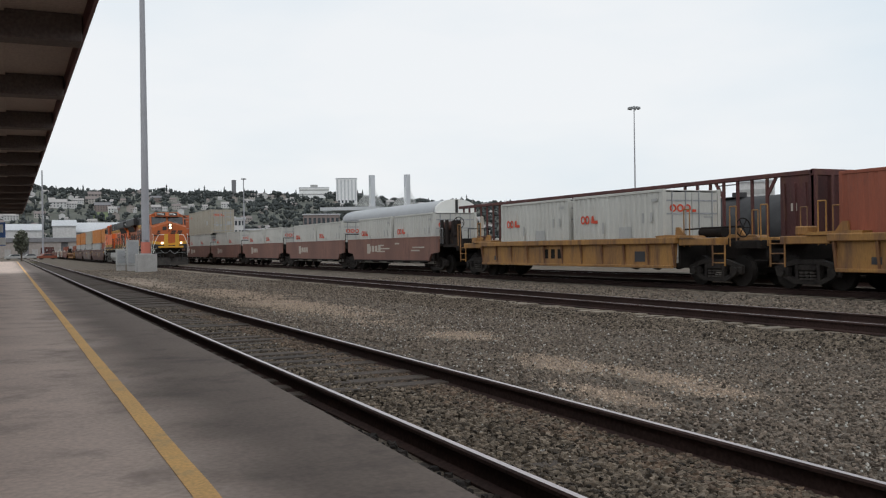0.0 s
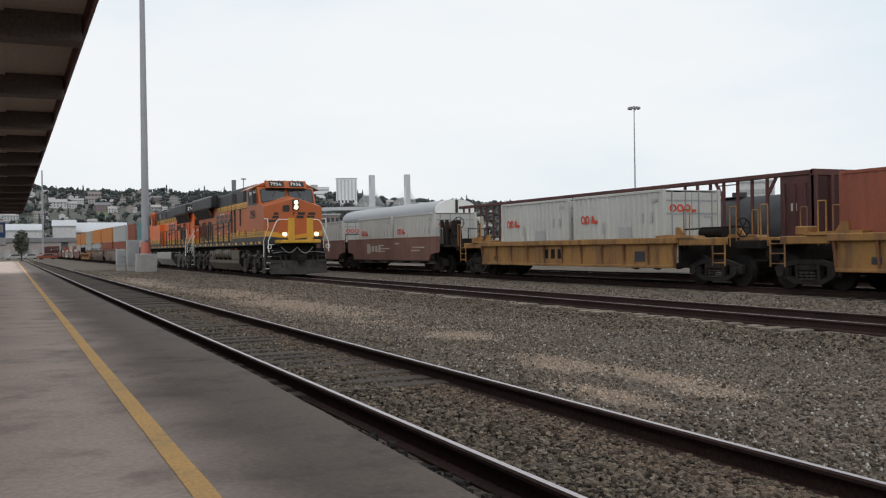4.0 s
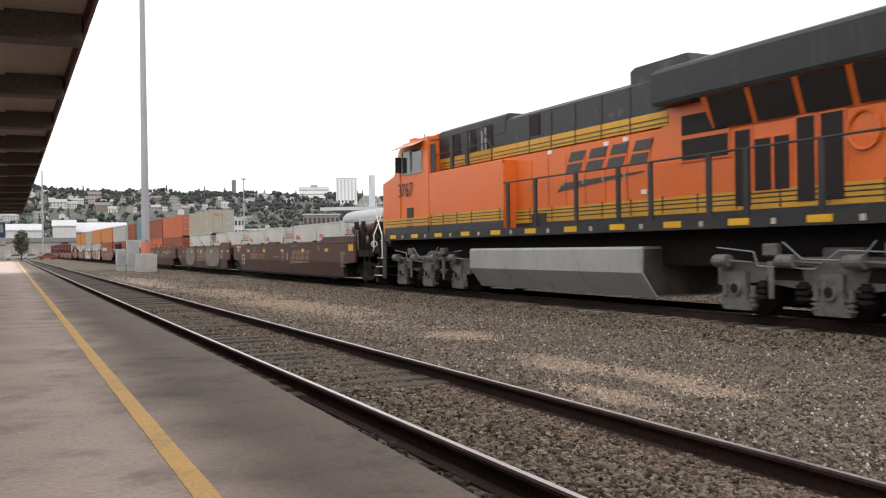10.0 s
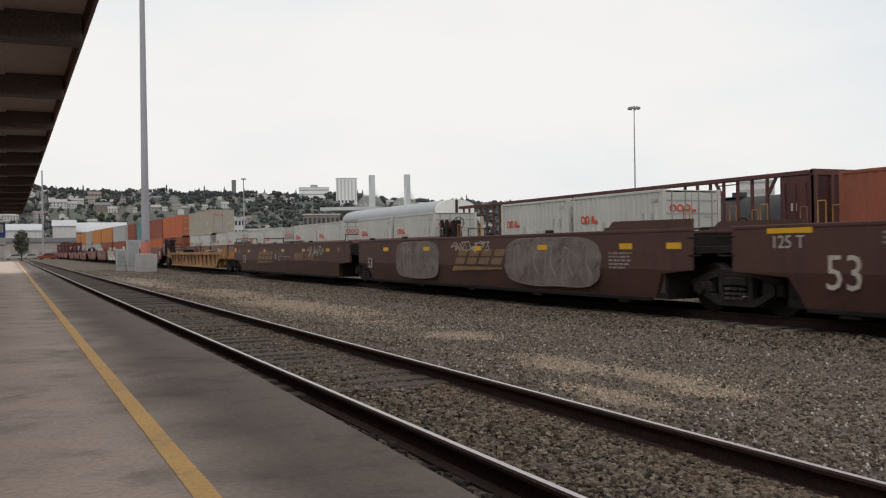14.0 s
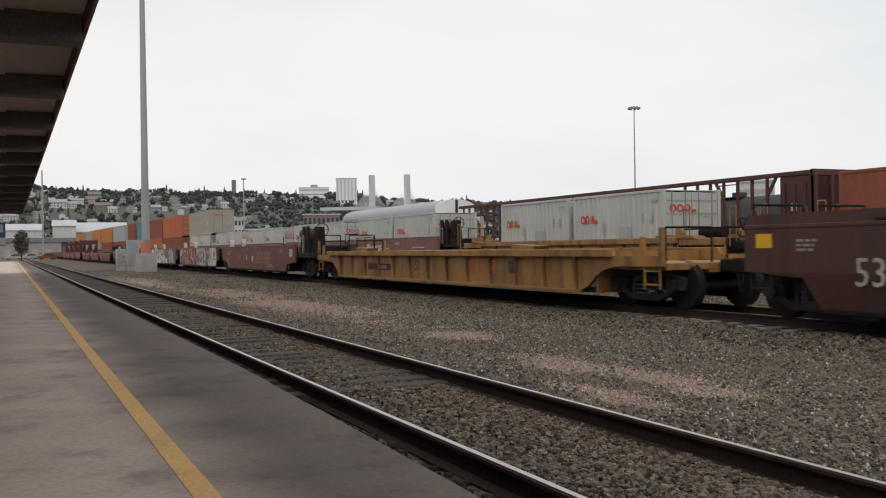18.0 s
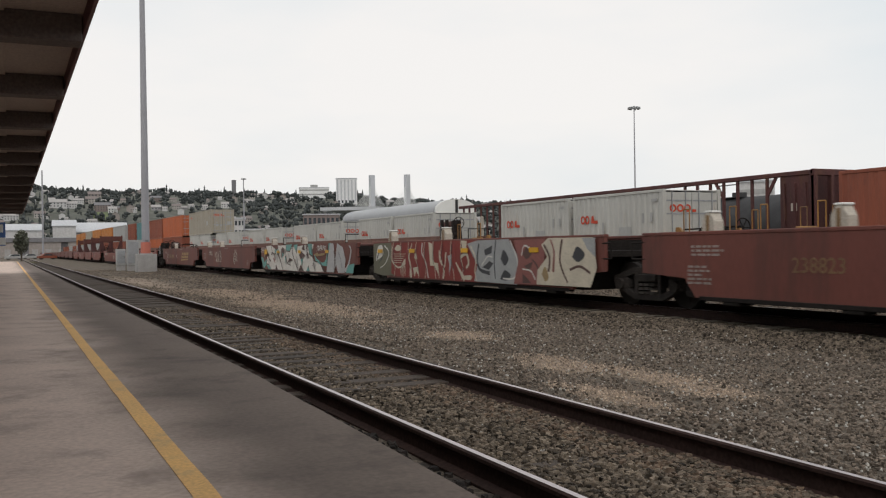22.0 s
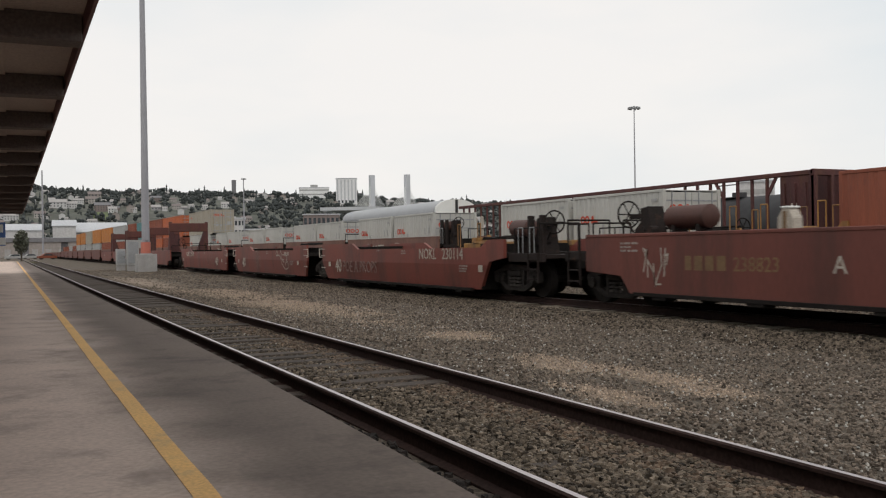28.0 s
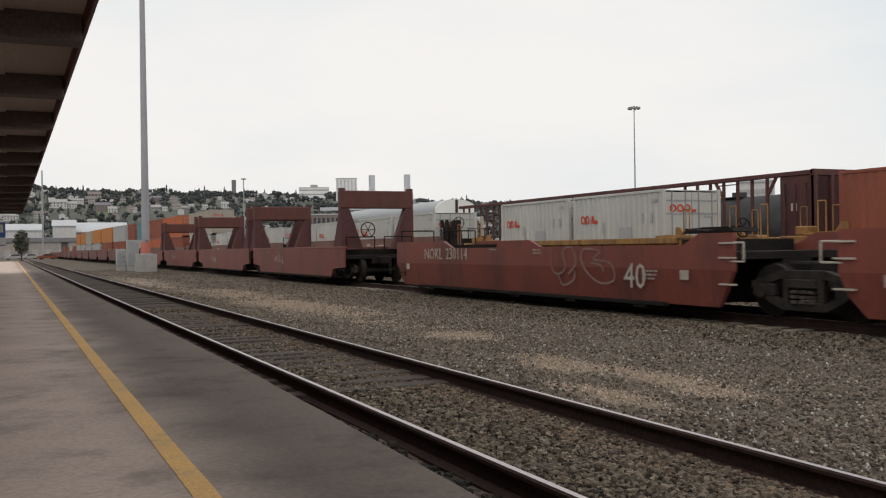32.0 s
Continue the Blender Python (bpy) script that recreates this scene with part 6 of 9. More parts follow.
            for k in (-1.02, 1.02):
                # flat dark plates draw the shade of openings in the side frame
                part("frame_window", Mesh().prism([(yc + k - 0.42, 0.66), (yc + k + 0.42, 0.66), (yc + k + 0.34, 0.88), (yc + k - 0.34, 0.88)], "x", min(x + s * 0.071, x + s * 0.078), max(x + s * 0.071, x + s * 0.078)), M_UNDER, trk, "dark plate for a shaded frame opening")
                part("frame_rib", Mesh().box(min(x + s * 0.07, x + s * 0.12), max(x + s * 0.07, x + s * 0.12), yc + k - 0.5, yc + k + 0.5, 0.90, 0.95, 0.008), TM, trk)
            part("damper", Mesh().cyl((x + s * 0.2, yc + 1.2, 1.08), (x + s * 0.2, yc + 2.2, 1.12), 0.06, 8), M_UNDER, trk)
            part("brake_pipe", Mesh().tube([(x + s * 0.2, yc - 2.5, 1.22), (x + s * 0.2, yc - 1.6, 1.14), (x + s * 0.2, yc - 1.5, 0.9), (x + s * 0.2, yc - 0.3, 0.86), (x + s * 0.2, yc + 0.2, 1.16), (x + s * 0.2, yc + 1.4, 1.12), (x + s * 0.2, yc + 2.4, 1.2)], 0.012, 5), M_GALV if not old else TM, trk)
            part("brake_pipe", Mesh().tube([(x + s * 0.24, yc - 0.9, 1.3), (x + s * 0.24, yc - 0.5, 1.02), (x + s * 0.24, yc + 0.6, 1.0), (x + s * 0.24, yc + 0.9, 1.3)], 0.012, 5), M_GALV if not old else TM, trk)
            for k in (-1.2, 1.2):
                part("sand_box", Mesh().box(min(x + s * 0.1, x + s * 0.26), max(x + s * 0.1, x + s * 0.26), yc + k - 0.16, yc + k + 0.16, 1.06, 1.28, 0.03), TM, trk)
                part("brake_lever", Mesh().plate([(x + s * 0.17, yc + k - 0.08, 0.98), (x + s * 0.17, yc + k + 0.06, 0.98), (x + s * 0.17, yc + k + 0.03, 0.35), (x + s * 0.17, yc + k - 0.05, 0.35)], (s * 0.04, 0, 0)), TM, trk)
        for k in (-2.05, 0, 2.05):
            wheelset(trk, yc + k, 0.53)
    return lo


# ---- the moving train; s is the distance ahead of the camera at the start ----
M_PORTAL = mat("rusty_portal_paint", (0.125, 0.043, 0.034), (0.08, 0.03, 0.027), rough=0.75, grain=0.2, scale=1.5, dirt=RUST, dirt_amount=0.5, streak=3)
TRAIN = []   # (thing, s)


def in_train(ob, s, turn=0):
    ob.matrix_basis = pose(TRACK_2, s, LOW, 0, 0, turn)
    TRAIN.append((ob, s, turn))
    return ob


def build_train():
    in_train(locomotive("7956", Matrix.Identity(4), M_ORANGE_OLD, dict(hood_end=19.25, plat_end=20.25, tank=(5.6, 12.9), wing=(12.85, 20.25), trucks=(2.7, 16.4), emblem=(8.55, 13.35)), "weathered orange and black diesel locomotive with lit headlights", True), 84.15)
    in_train(locomotive("3767", Matrix.Identity(4), M_ORANGE_NEW, dict(hood_end=21.55, plat_end=21.95, tank=(6.2, 13.75), wing=(14.15, 21.55), trucks=(3.1, 18.3), emblem=(10.5, 13.75)), "clean orange and black diesel locomotive facing backwards", False), 126.9, 180)
    E = well_car
    I = Matrix.Identity(4)
    g = "brown well cars"
    lab = "dark brown steel container well car, empty"
    X = -1.503
    # three brown units
    a = in_train(E("well_car", I, 20.0, M_BROWN, lab + ", with faded markings", g, 1.52, front=True, rear=False, truck_front=True, platform=1.3, ahead=1.35, front_truck=-0.15), 129.9)
    brake_gear(a, M_BROWN, 1.52, (1.45, -0.40), -0.85, -1.22, (0.72, 0.0))
    brand_bars(a, X, 8.4, 0.86, 2.75, 0.40, M_FADEDGOLD)
    letters("lettering", "B", 0.42, M_OFFWHITE, a, (X, 9.1, 0.85), turn=SIDE)
    ms = bars(Mesh(), X, 15.85, 0.85, (0.26, 0.26, 0.26, 0.26), 0.3, 0.10)
    part("emblem", ms, M_FADEDGOLD, a)
    letters("number", "254008", 0.42, M_FADEDGOLD, a, (X, 14.32, 0.85), turn=SIDE)
    letters("number", "53", 0.78, M_OFFWHITE, a, (X, 17.95, 0.55), 0.95, turn=SIDE, label="white stencilled 53")
    reflectors(a, X, (0.42,), 1.22, 0.5, 0.24)
    reflectors(a, X, (3.3, 6.55, 9.84, 13.15, 16.4), 1.2)
    letters("lettering", "125 T", 0.30, M_OFFWHITE, a, (X, 19.05, 1.20), turn=SIDE, label="white stencilled weight mark")
    reflectors(a, X, (18.65,), 1.44, 0.95, 0.10)
    for u, yy in ((a, 9.73),):
        part("ring_emblem", Mesh().ring((X - 0.004, yy, 0.99), "x", 0.19, 0.011, 20).box(X - 0.008, X - 0.002, yy - 0.12, yy + 0.12, 0.98, 1.0), M_PRINT, u, "white ring emblem")
    small_print(a, X, [(1.6, 1.15, 8, 0.6), (11.5, 0.95, 1, 1.2), (4.4, 1.38, 3, 0.25), (16.9, 1.40, 3, 0.3), (8.4, 1.44, 1, 0.9), (15.2, 1.40, 3, 0.3), (13.3, 1.38, 3, 0.3)], M_OFFWHITE)
    b = in_train(E("well_car", I, 17.9, M_BROWN, lab + ", with grey paint patches", g, 1.52, front=False, rear=False, platform=0.9), 150.9)
    M_PATCH = mat("overpaint_grey", (0.215, 0.175, 0.158), (0.105, 0.082, 0.074), rough=0.75, scale=2.2, grain=0.25, dirt=(0.062, 0.03, 0.024), dirt_amount=0.35)
    M_PATCHLINE = mat("worn_pale_outline", (0.27, 0.235, 0.215), (0.16, 0.13, 0.115), rough=0.7, grain=0.3, bump=0)
    for yy, w in ((12.65, 3.2), (4.95, 4.1)):
        edge = []
        for k in range(28):
            q = 2 * math.pi * k / 28
            cu, cv = math.cos(q), math.sin(q)
            r = (abs(cu) ** 4 + abs(cv) ** 4) ** -0.25 * (1 + 0.05 * noise.noise((yy + cu * 2, cv * 2, 4)))
            edge.append((yy + w * 0.5 * cu * r, 0.92 + 0.56 * cv * r))
        part("paint_patch", Mesh().plate([(X, u, min(1.5, v)) for u, v in edge], (-0.003, 0, 0)), M_PATCH, b, "worn grey overpainted patch")
        rim = Mesh()
        stroke(rim, X - 0.0035, edge + edge[:1], 0.010, 0.010, 0.3, 1.5)
        part("patch_outline", rim, M_PATCHLINE, b, "worn pale outline")
        for k in range(5):
            u = yy + w * (0.36 - 0.18 * k)
            ms = Mesh()
            stroke(ms, X - 0.004, [(u + 0.2, 0.6), (u + 0.12, 1.2), (u - 0.1, 1.28 - 0.1 * (k % 2)), (u - 0.05, 0.9), (u - 0.25, 0.62)], 0.014, 0.03, 0.4, 1.45)
            part("patch_letter", ms, M_PATCHLINE, b, "faint overpainted letter")
    brand_bars(b, X, 9.95, 0.83, 2.75, 0.40, M_FADEDGOLD)
    scrawl(b, X, 10.2, 1.15, 2.4, 0.3, 5, M_OFFWHITE, 8, 0.012)
    letters("number", "53", 0.5, M_OFFWHITE, b, (X, 16.95, 0.62), 0.95, turn=SIDE)
    reflectors(b, X - 0.004, (0.5, 2.0, 5.25, 8.55, 11.9, 15.2), 1.2)
    small_print(b, X, [(2.6, 1.1, 5, 0.8), (4.2, 1.4, 2, 0.3)], M_OFFWHITE)
    c = in_train(E("well_car", I, 19.4, M_BROWN, lab + ", tagged with white scrawl", g, 1.52, front=False, rear=True, platform=1.3), 169.7)
    brand_bars(c, X, 13.85, 0.83, 2.75, 0.40, M_FADEDGOLD)
    letters("lettering", "A", 0.42, M_OFFWHITE, c, (X, 10.6, 0.85), turn=SIDE)
    ms = bars(Mesh(), X, 7.35, 0.85, (0.26, 0.26, 0.26, 0.26), 0.3, 0.10)
    part("emblem", ms, M_FADEDGOLD, c)
    letters("number", "254008", 0.42, M_FADEDGOLD, c, (X, 5.75, 0.85), turn=SIDE)
    letters("number", "53", 0.62, M_OFFWHITE, c, (X, 17.1, 0.62), 0.95, turn=SIDE)
    scrawl(c, X, 5.4, 1.0, 2.3, 0.45, 11, M_OFFWHITE, 9, 0.014)
    reflectors(c, X, (2.6, 5.9, 9.2, 12.5, 15.8), 1.2)
    reflectors(c, X, (18.9,), 1.2, 0.35, 0.24)
    part("ring_emblem", Mesh().ring((X - 0.004, 9.75, 0.98), "x", 0.19, 0.011, 20).box(X - 0.008, X - 0.002, 9.63, 9.87, 0.97, 0.99), M_PRINT, c, "white ring emblem")
    small_print(c, X, [(9.3, 0.96, 1, 1.4), (18.2, 1.3, 3, 0.5), (1.4, 1.3, 2, 0.3)], M_OFFWHITE)
    for u in (a, b, c):
        for sx in (-1, 1):
            xa, xb = sorted((sx * 1.49, sx * 1.38))
            prof = [(0.1, 1.58), (0.1, 1.76), (3.7, 1.78), (3.95, 1.66), (4.2, 1.64), (4.2, 1.58)]
            if u is c:
                prof = [(19.4 - q, v) for q, v in prof]
            if u is b:
                prof = [(q * 0.66, v) for q, v in prof]
            part("raised_end", Mesh().prism(prof, "x", xa, xb), M_BROWN, u, "raised dark brown end plate")
        for k in range(5):
            part("tie_down", Mesh().box(-1.50, -1.38, 4.9 + 2.9 * k, 5.15 + 2.9 * k, 1.585, 1.66, 0.02), M_GEAR, u)
    # yellow car
    y = in_train(E("yellow_well_car", I, 22.0, M_YCAR, "weathered yellow ribbed container well car, empty", "yellow well cars", 1.20, 0.26, truck_front=True, style="ribbed", platform=2.4), 191.2)
    letters("number", "53", 0.38, M_BLACK, y, (X, 12.0, 0.62), turn=SIDE)
    part("patch", Mesh().box(X, X + 0.002, 14.0, 16.1, 0.56, 0.78), M_GRILLE, y, "dark repainted patch")
    letters("number", "467149", 0.19, M_OFFWHITE, y, (X - 0.004, 15.0, 0.59), 1.1, turn=SIDE)
    ms = bars(Mesh(), X, 8.3, 0.6, (0.42, 0.42, 0.42), 0.4, 0.15)
    part("emblem", ms, mat("faded_rust_lettering", (0.40, 0.13, 0.05), rough=0.7), y, "faded red lettering bars")
    part("placard", Mesh().box(X - 0.005, X, 5.65, 6.06, 0.62, 0.92), M_GREY_ROOF, y, "grey placard")
    for yy in (5.2, 16.5):
        part("deck_bracket", Mesh().prism([(yy - 0.5, 1.2), (yy + 0.5, 1.2), (yy + 0.6, 1.34), (yy - 0.6, 1.30)], "x", -1.6, -1.2), M_YCAR, y)
    # five red units
    g = "red well cars"
    lab = "faded red steel container well car, empty"
    v1 = in_train(E("well_car", I, 15.3, M_RED, lab + ", with gold lettering bars", g, 1.45, 0.30, front=True, rear=False, truck_front=True, platform=1.3, ahead=2.5, front_truck=-0.75), 216.4)
    brake_gear(v1, M_BROWN, 1.45, (0.75, -0.30), -1.35, -2.04, (-0.29, -0.88))
    brand_bars(v1, X, 7.05, 0.80, 2.75, 0.40, M_FADEDGOLD)
    letters("lettering", "B", 0.40, M_OFFWHITE, v1, (X, 9.3, 0.80), turn=SIDE)
    letters("number", "238823", 0.36, M_FADEDGOLD, v1, (X, 11.4, 0.80), turn=SIDE)
    small_print(v1, X, [(13.8, 1.22, 3, 1.0), (13.9, 0.85, 5, 0.7), (7.4, 1.42, 1, 1.2), (2.6, 1.3, 3, 0.5), (4.9, 0.55, 2, 1.2)], M_OFFWHITE)
    part("placard", Mesh().box(X - 0.004, X, 0.42, 0.9, 0.98, 1.32), M_OFFWHITE, v1)
    part("placard", Mesh().box(X - 0.004, X, 7.7, 8.0, 0.72, 1.0), M_OFFWHITE, v1)
    for yy in (10.5, 13.4):
        guide(v1, -1.45, yy, 1.5)
    v2 = in_train(E("well_car", I, 13.7, M_RED, "red container well car covered in red and silver graffiti", g, 1.45, 0.30, front=False, rear=False, platform=1.0), 232.9)
    red_mural(v2)
    reflectors(v2, X - 0.05, (2.85, 6.55, 10.2, 12.9), 1.14)
    v3 = in_train(E("well_car", I, 14.1, M_RED, "red container well car covered in white and teal graffiti", g, 1.45, 0.30, front=False, rear=False, platform=1.0), 248.1)
    white_mural(v3)
    reflectors(v3, X - 0.055, (3.45, 7.25, 10.7), 1.14)
    reflectors(v3, X - 0.055, (12.95,), 1.08, 0.5, 0.24)
    v4 = in_train(E("well_car", I, 14.2, M_RED, lab + ", with white spray tags", g, 1.45, 0.30, front=False, rear=False, platform=1.0), 263.5)
    scrawl(v4, X, 5.0, 0.5, 1.0, 0.85, 31, M_OFFWHITE, 4, 0.02)
    scrawl(v4, X, 10.1, 0.6, 1.9, 0.7, 32, M_OFFWHITE, 7, 0.018)
    scrawl(v4, X, 12.0, 0.95, 1.4, 0.4, 33, M_OFFWHITE, 5, 0.014)
    letters("lettering", "E", 0.34, M_OFFWHITE, v4, (X, 9.6, 0.75), turn=SIDE)
    small_print(v4, X, [(13.5, 1.1, 5, 0.6), (7.4, 1.40, 1, 1.2), (1.8, 0.72, 4, 0.5)], M_OFFWHITE)
    v5 = in_train(E("well_car", I, 15.2, M_RED, "faded red steel well car with gold lettering bars, empty", g, 1.45, 0.30, front=False, rear=True, platform=1.3, behind=1.0, rear_truck=14.6), 279.4)
    brake_gear(v5, M_BROWN, 1.45, (13.02, 11.91), 13.75, 14.4, (), 1.82)
    brand_bars(v5, X, 6.3, 0.80, 2.75, 0.40, mat("gold_paint", (0.36, 0.24, 0.10), rough=0.6))
    letters("lettering", "A", 0.40, M_OFFWHITE, v5, (X, 8.5, 0.80), turn=SIDE)
    ms = bars(Mesh(), X, 11.9, 0.80, (0.17, 0.22, 0.22, 0.22), 0.27, 0.08)
    part("emblem", ms, M_FADEDGOLD, v5)
    letters("number", "238823", 0.36, M_FADEDGOLD, v5, (X, 10.65, 0.80), turn=SIDE)
    scrawl(v5, X, 13.2, 0.45, 0.8, 0.8, 35, M_OFFWHITE, 4, 0.016)
    small_print(v5, X, [(13.9, 1.3, 3, 0.6), (7.2, 1.40, 1, 1.4)], M_OFFWHITE)
    for u in (v2, v3, v4, v5):
        for yy in ((8.1, 12.2), (7.2, 12.1), (8.7, 12.5), (9.5,))[(v2, v3, v4, v5).index(u)]:
            guide(u, -1.45, yy, 1.5)
    # three red oxide units
    g = "red oxide well cars"
    for s, L, fr, re_, lb in ((298.2, 15.05, True, False, "red oxide container well car with a folded side, empty"), (315.35, 13.7, False, False, "red oxide container well car with white chalked tags, empty"), (331.2, 15.4, False, True, "red oxide container well car with white lettering, empty")):
        n = in_train(E("well_car", I, L, M_NRED, lb, g, 1.42, 0.14, front=fr, rear=re_, truck_front=fr, style="bulge", platform=1.5, ahead=1.6 if fr else 0.0, front_truck=0.2), s)
        if fr:
            brake_gear(n, M_BROWN, 1.30, (0.5, -0.3), -0.9, -1.45, (-1.3, -0.75), 1.75)
        k = 1 if fr else -1
        if fr or re_:
            letters("lettering", "NOKL", 0.46, M_OFFWHITE, n, (X - 0.014, 5.37 if fr else 13.14, 0.95), turn=SIDE)
            letters("number", "230114", 0.46, M_OFFWHITE, n, (X - 0.014, 3.71 if fr else 11.64, 0.95), turn=SIDE)
        letters("number", "40", 0.72, M_OFFWHITE, n, (X - 0.016, 13.35 if fr else 3.16 if re_ else 11.8, 0.42), turn=SIDE, label="white stencilled 40")
        for sy, sw in () if fr else ((5.95, 2.45),) if re_ else ((8.8, 1.0), (4.9, 2.1)):
            chalk(n, X - 0.017, sy, 0.40, sw, 0.85, 1 if sw > 2 and not fr and not re_ else 0)
        if not fr and not re_:
            letters("lettering", "PROPS", 0.26, M_OFFWHITE, n, (X - 0.016, 3.45, 1.0), turn=SIDE, label="white chalked tag")
        if fr:
            letters("lettering", "POE A PROPS", 0.60, M_CHALK, n, (X - 0.016, 12.5, 0.44), turn=SIDE, label="faint chalked tag")
        small_print(n, X, [(2.6, 0.75, 3, 0.5), (9.0, 1.2, 1, 0.5), (6.8, 1.18, 2, 0.5)], M_OFFWHITE)
        for yy in (1.3, L - 1.0):
            part("placard", Mesh().box(X - 0.02, X - 0.012, yy - 0.12, yy + 0.12, 0.62, 0.80), M_OFFWHITE, n)
        part("end_flap", Mesh().prism([(0.2, 1.50), (1.6, 1.48), (1.5, 1.56), (0.9, 1.53), (0.3, 1.58)], "x", -1.3, -0.7), M_UNDER, n)
    # portal units, then plain ones behind
    g = "red well cars with end portals"
    for k, (s, L) in enumerate(((351.8, 14.2), (366.9, 14.2), (382.0, 14.2), (397.1, 14.2))):
        n = in_train(E("portal_well_car", I, L, M_NRED, "red oxide well car with tall rusty end portals", g, 1.32, 0.2, front=(k == 0), rear=False, truck_front=(k == 0), style="smooth", platform=1.3), s)
        for y0 in ((0.4, L - 0.3) if k < 3 else (0.4,)):
            pr = part("portal", Mesh().box(-1.5, 1.5, y0 - 0.16, y0 + 0.2, 2.84, 3.52, 0.03), M_PORTAL, n, "rusty portal beam")
            for sx in (-1, 1):
                part("portal_leg", Mesh().prism([(sx * 1.5, 1.3), (sx * 1.5, 2.84), (sx * 1.16, 2.84), (sx * 0.62, 1.3)], "y", y0 - 0.14, y0 + 0.18), M_RACK, pr, "tapering rusty portal leg")
                part("gusset", Mesh().prism([(y0 + 0.18, 2.5), (y0 + 0.18, 1.32), (y0 + 0.85, 1.32)], "x", min(sx * 1.5, sx * 1.42), max(sx * 1.5, sx * 1.42)), M_RACK, pr)
                part("stop_post", Mesh().box(min(sx * 1.5, sx * 1.3), max(sx * 1.5, sx * 1.3), y0 - 0.12, y0 + 0.16, 3.52, 3.62, 0.01), M_RACK, pr)
        scrawl(n, X, 10.0, 0.6, 1.6, 0.5, 60 + k, M_OFFWHITE, 4, 0.014)
    hand_brake_wheel(TRAIN[-4][0], -0.7, -0.5, 2.0)
    base = None
    for k in range(14):
        s = 413.0 + 15.4 * k
        if base is None:
            base = in_train(E("well_car", I, 14.6, M_RED, "faded red steel container well car far down the train", "red well cars", 1.45, 0.30, front=False, rear=False, platform=1.0, moving=False), s)
        else:
            ob = copy_thing(base, Matrix.Identity(4))
            in_train(ob, s)


build_train()
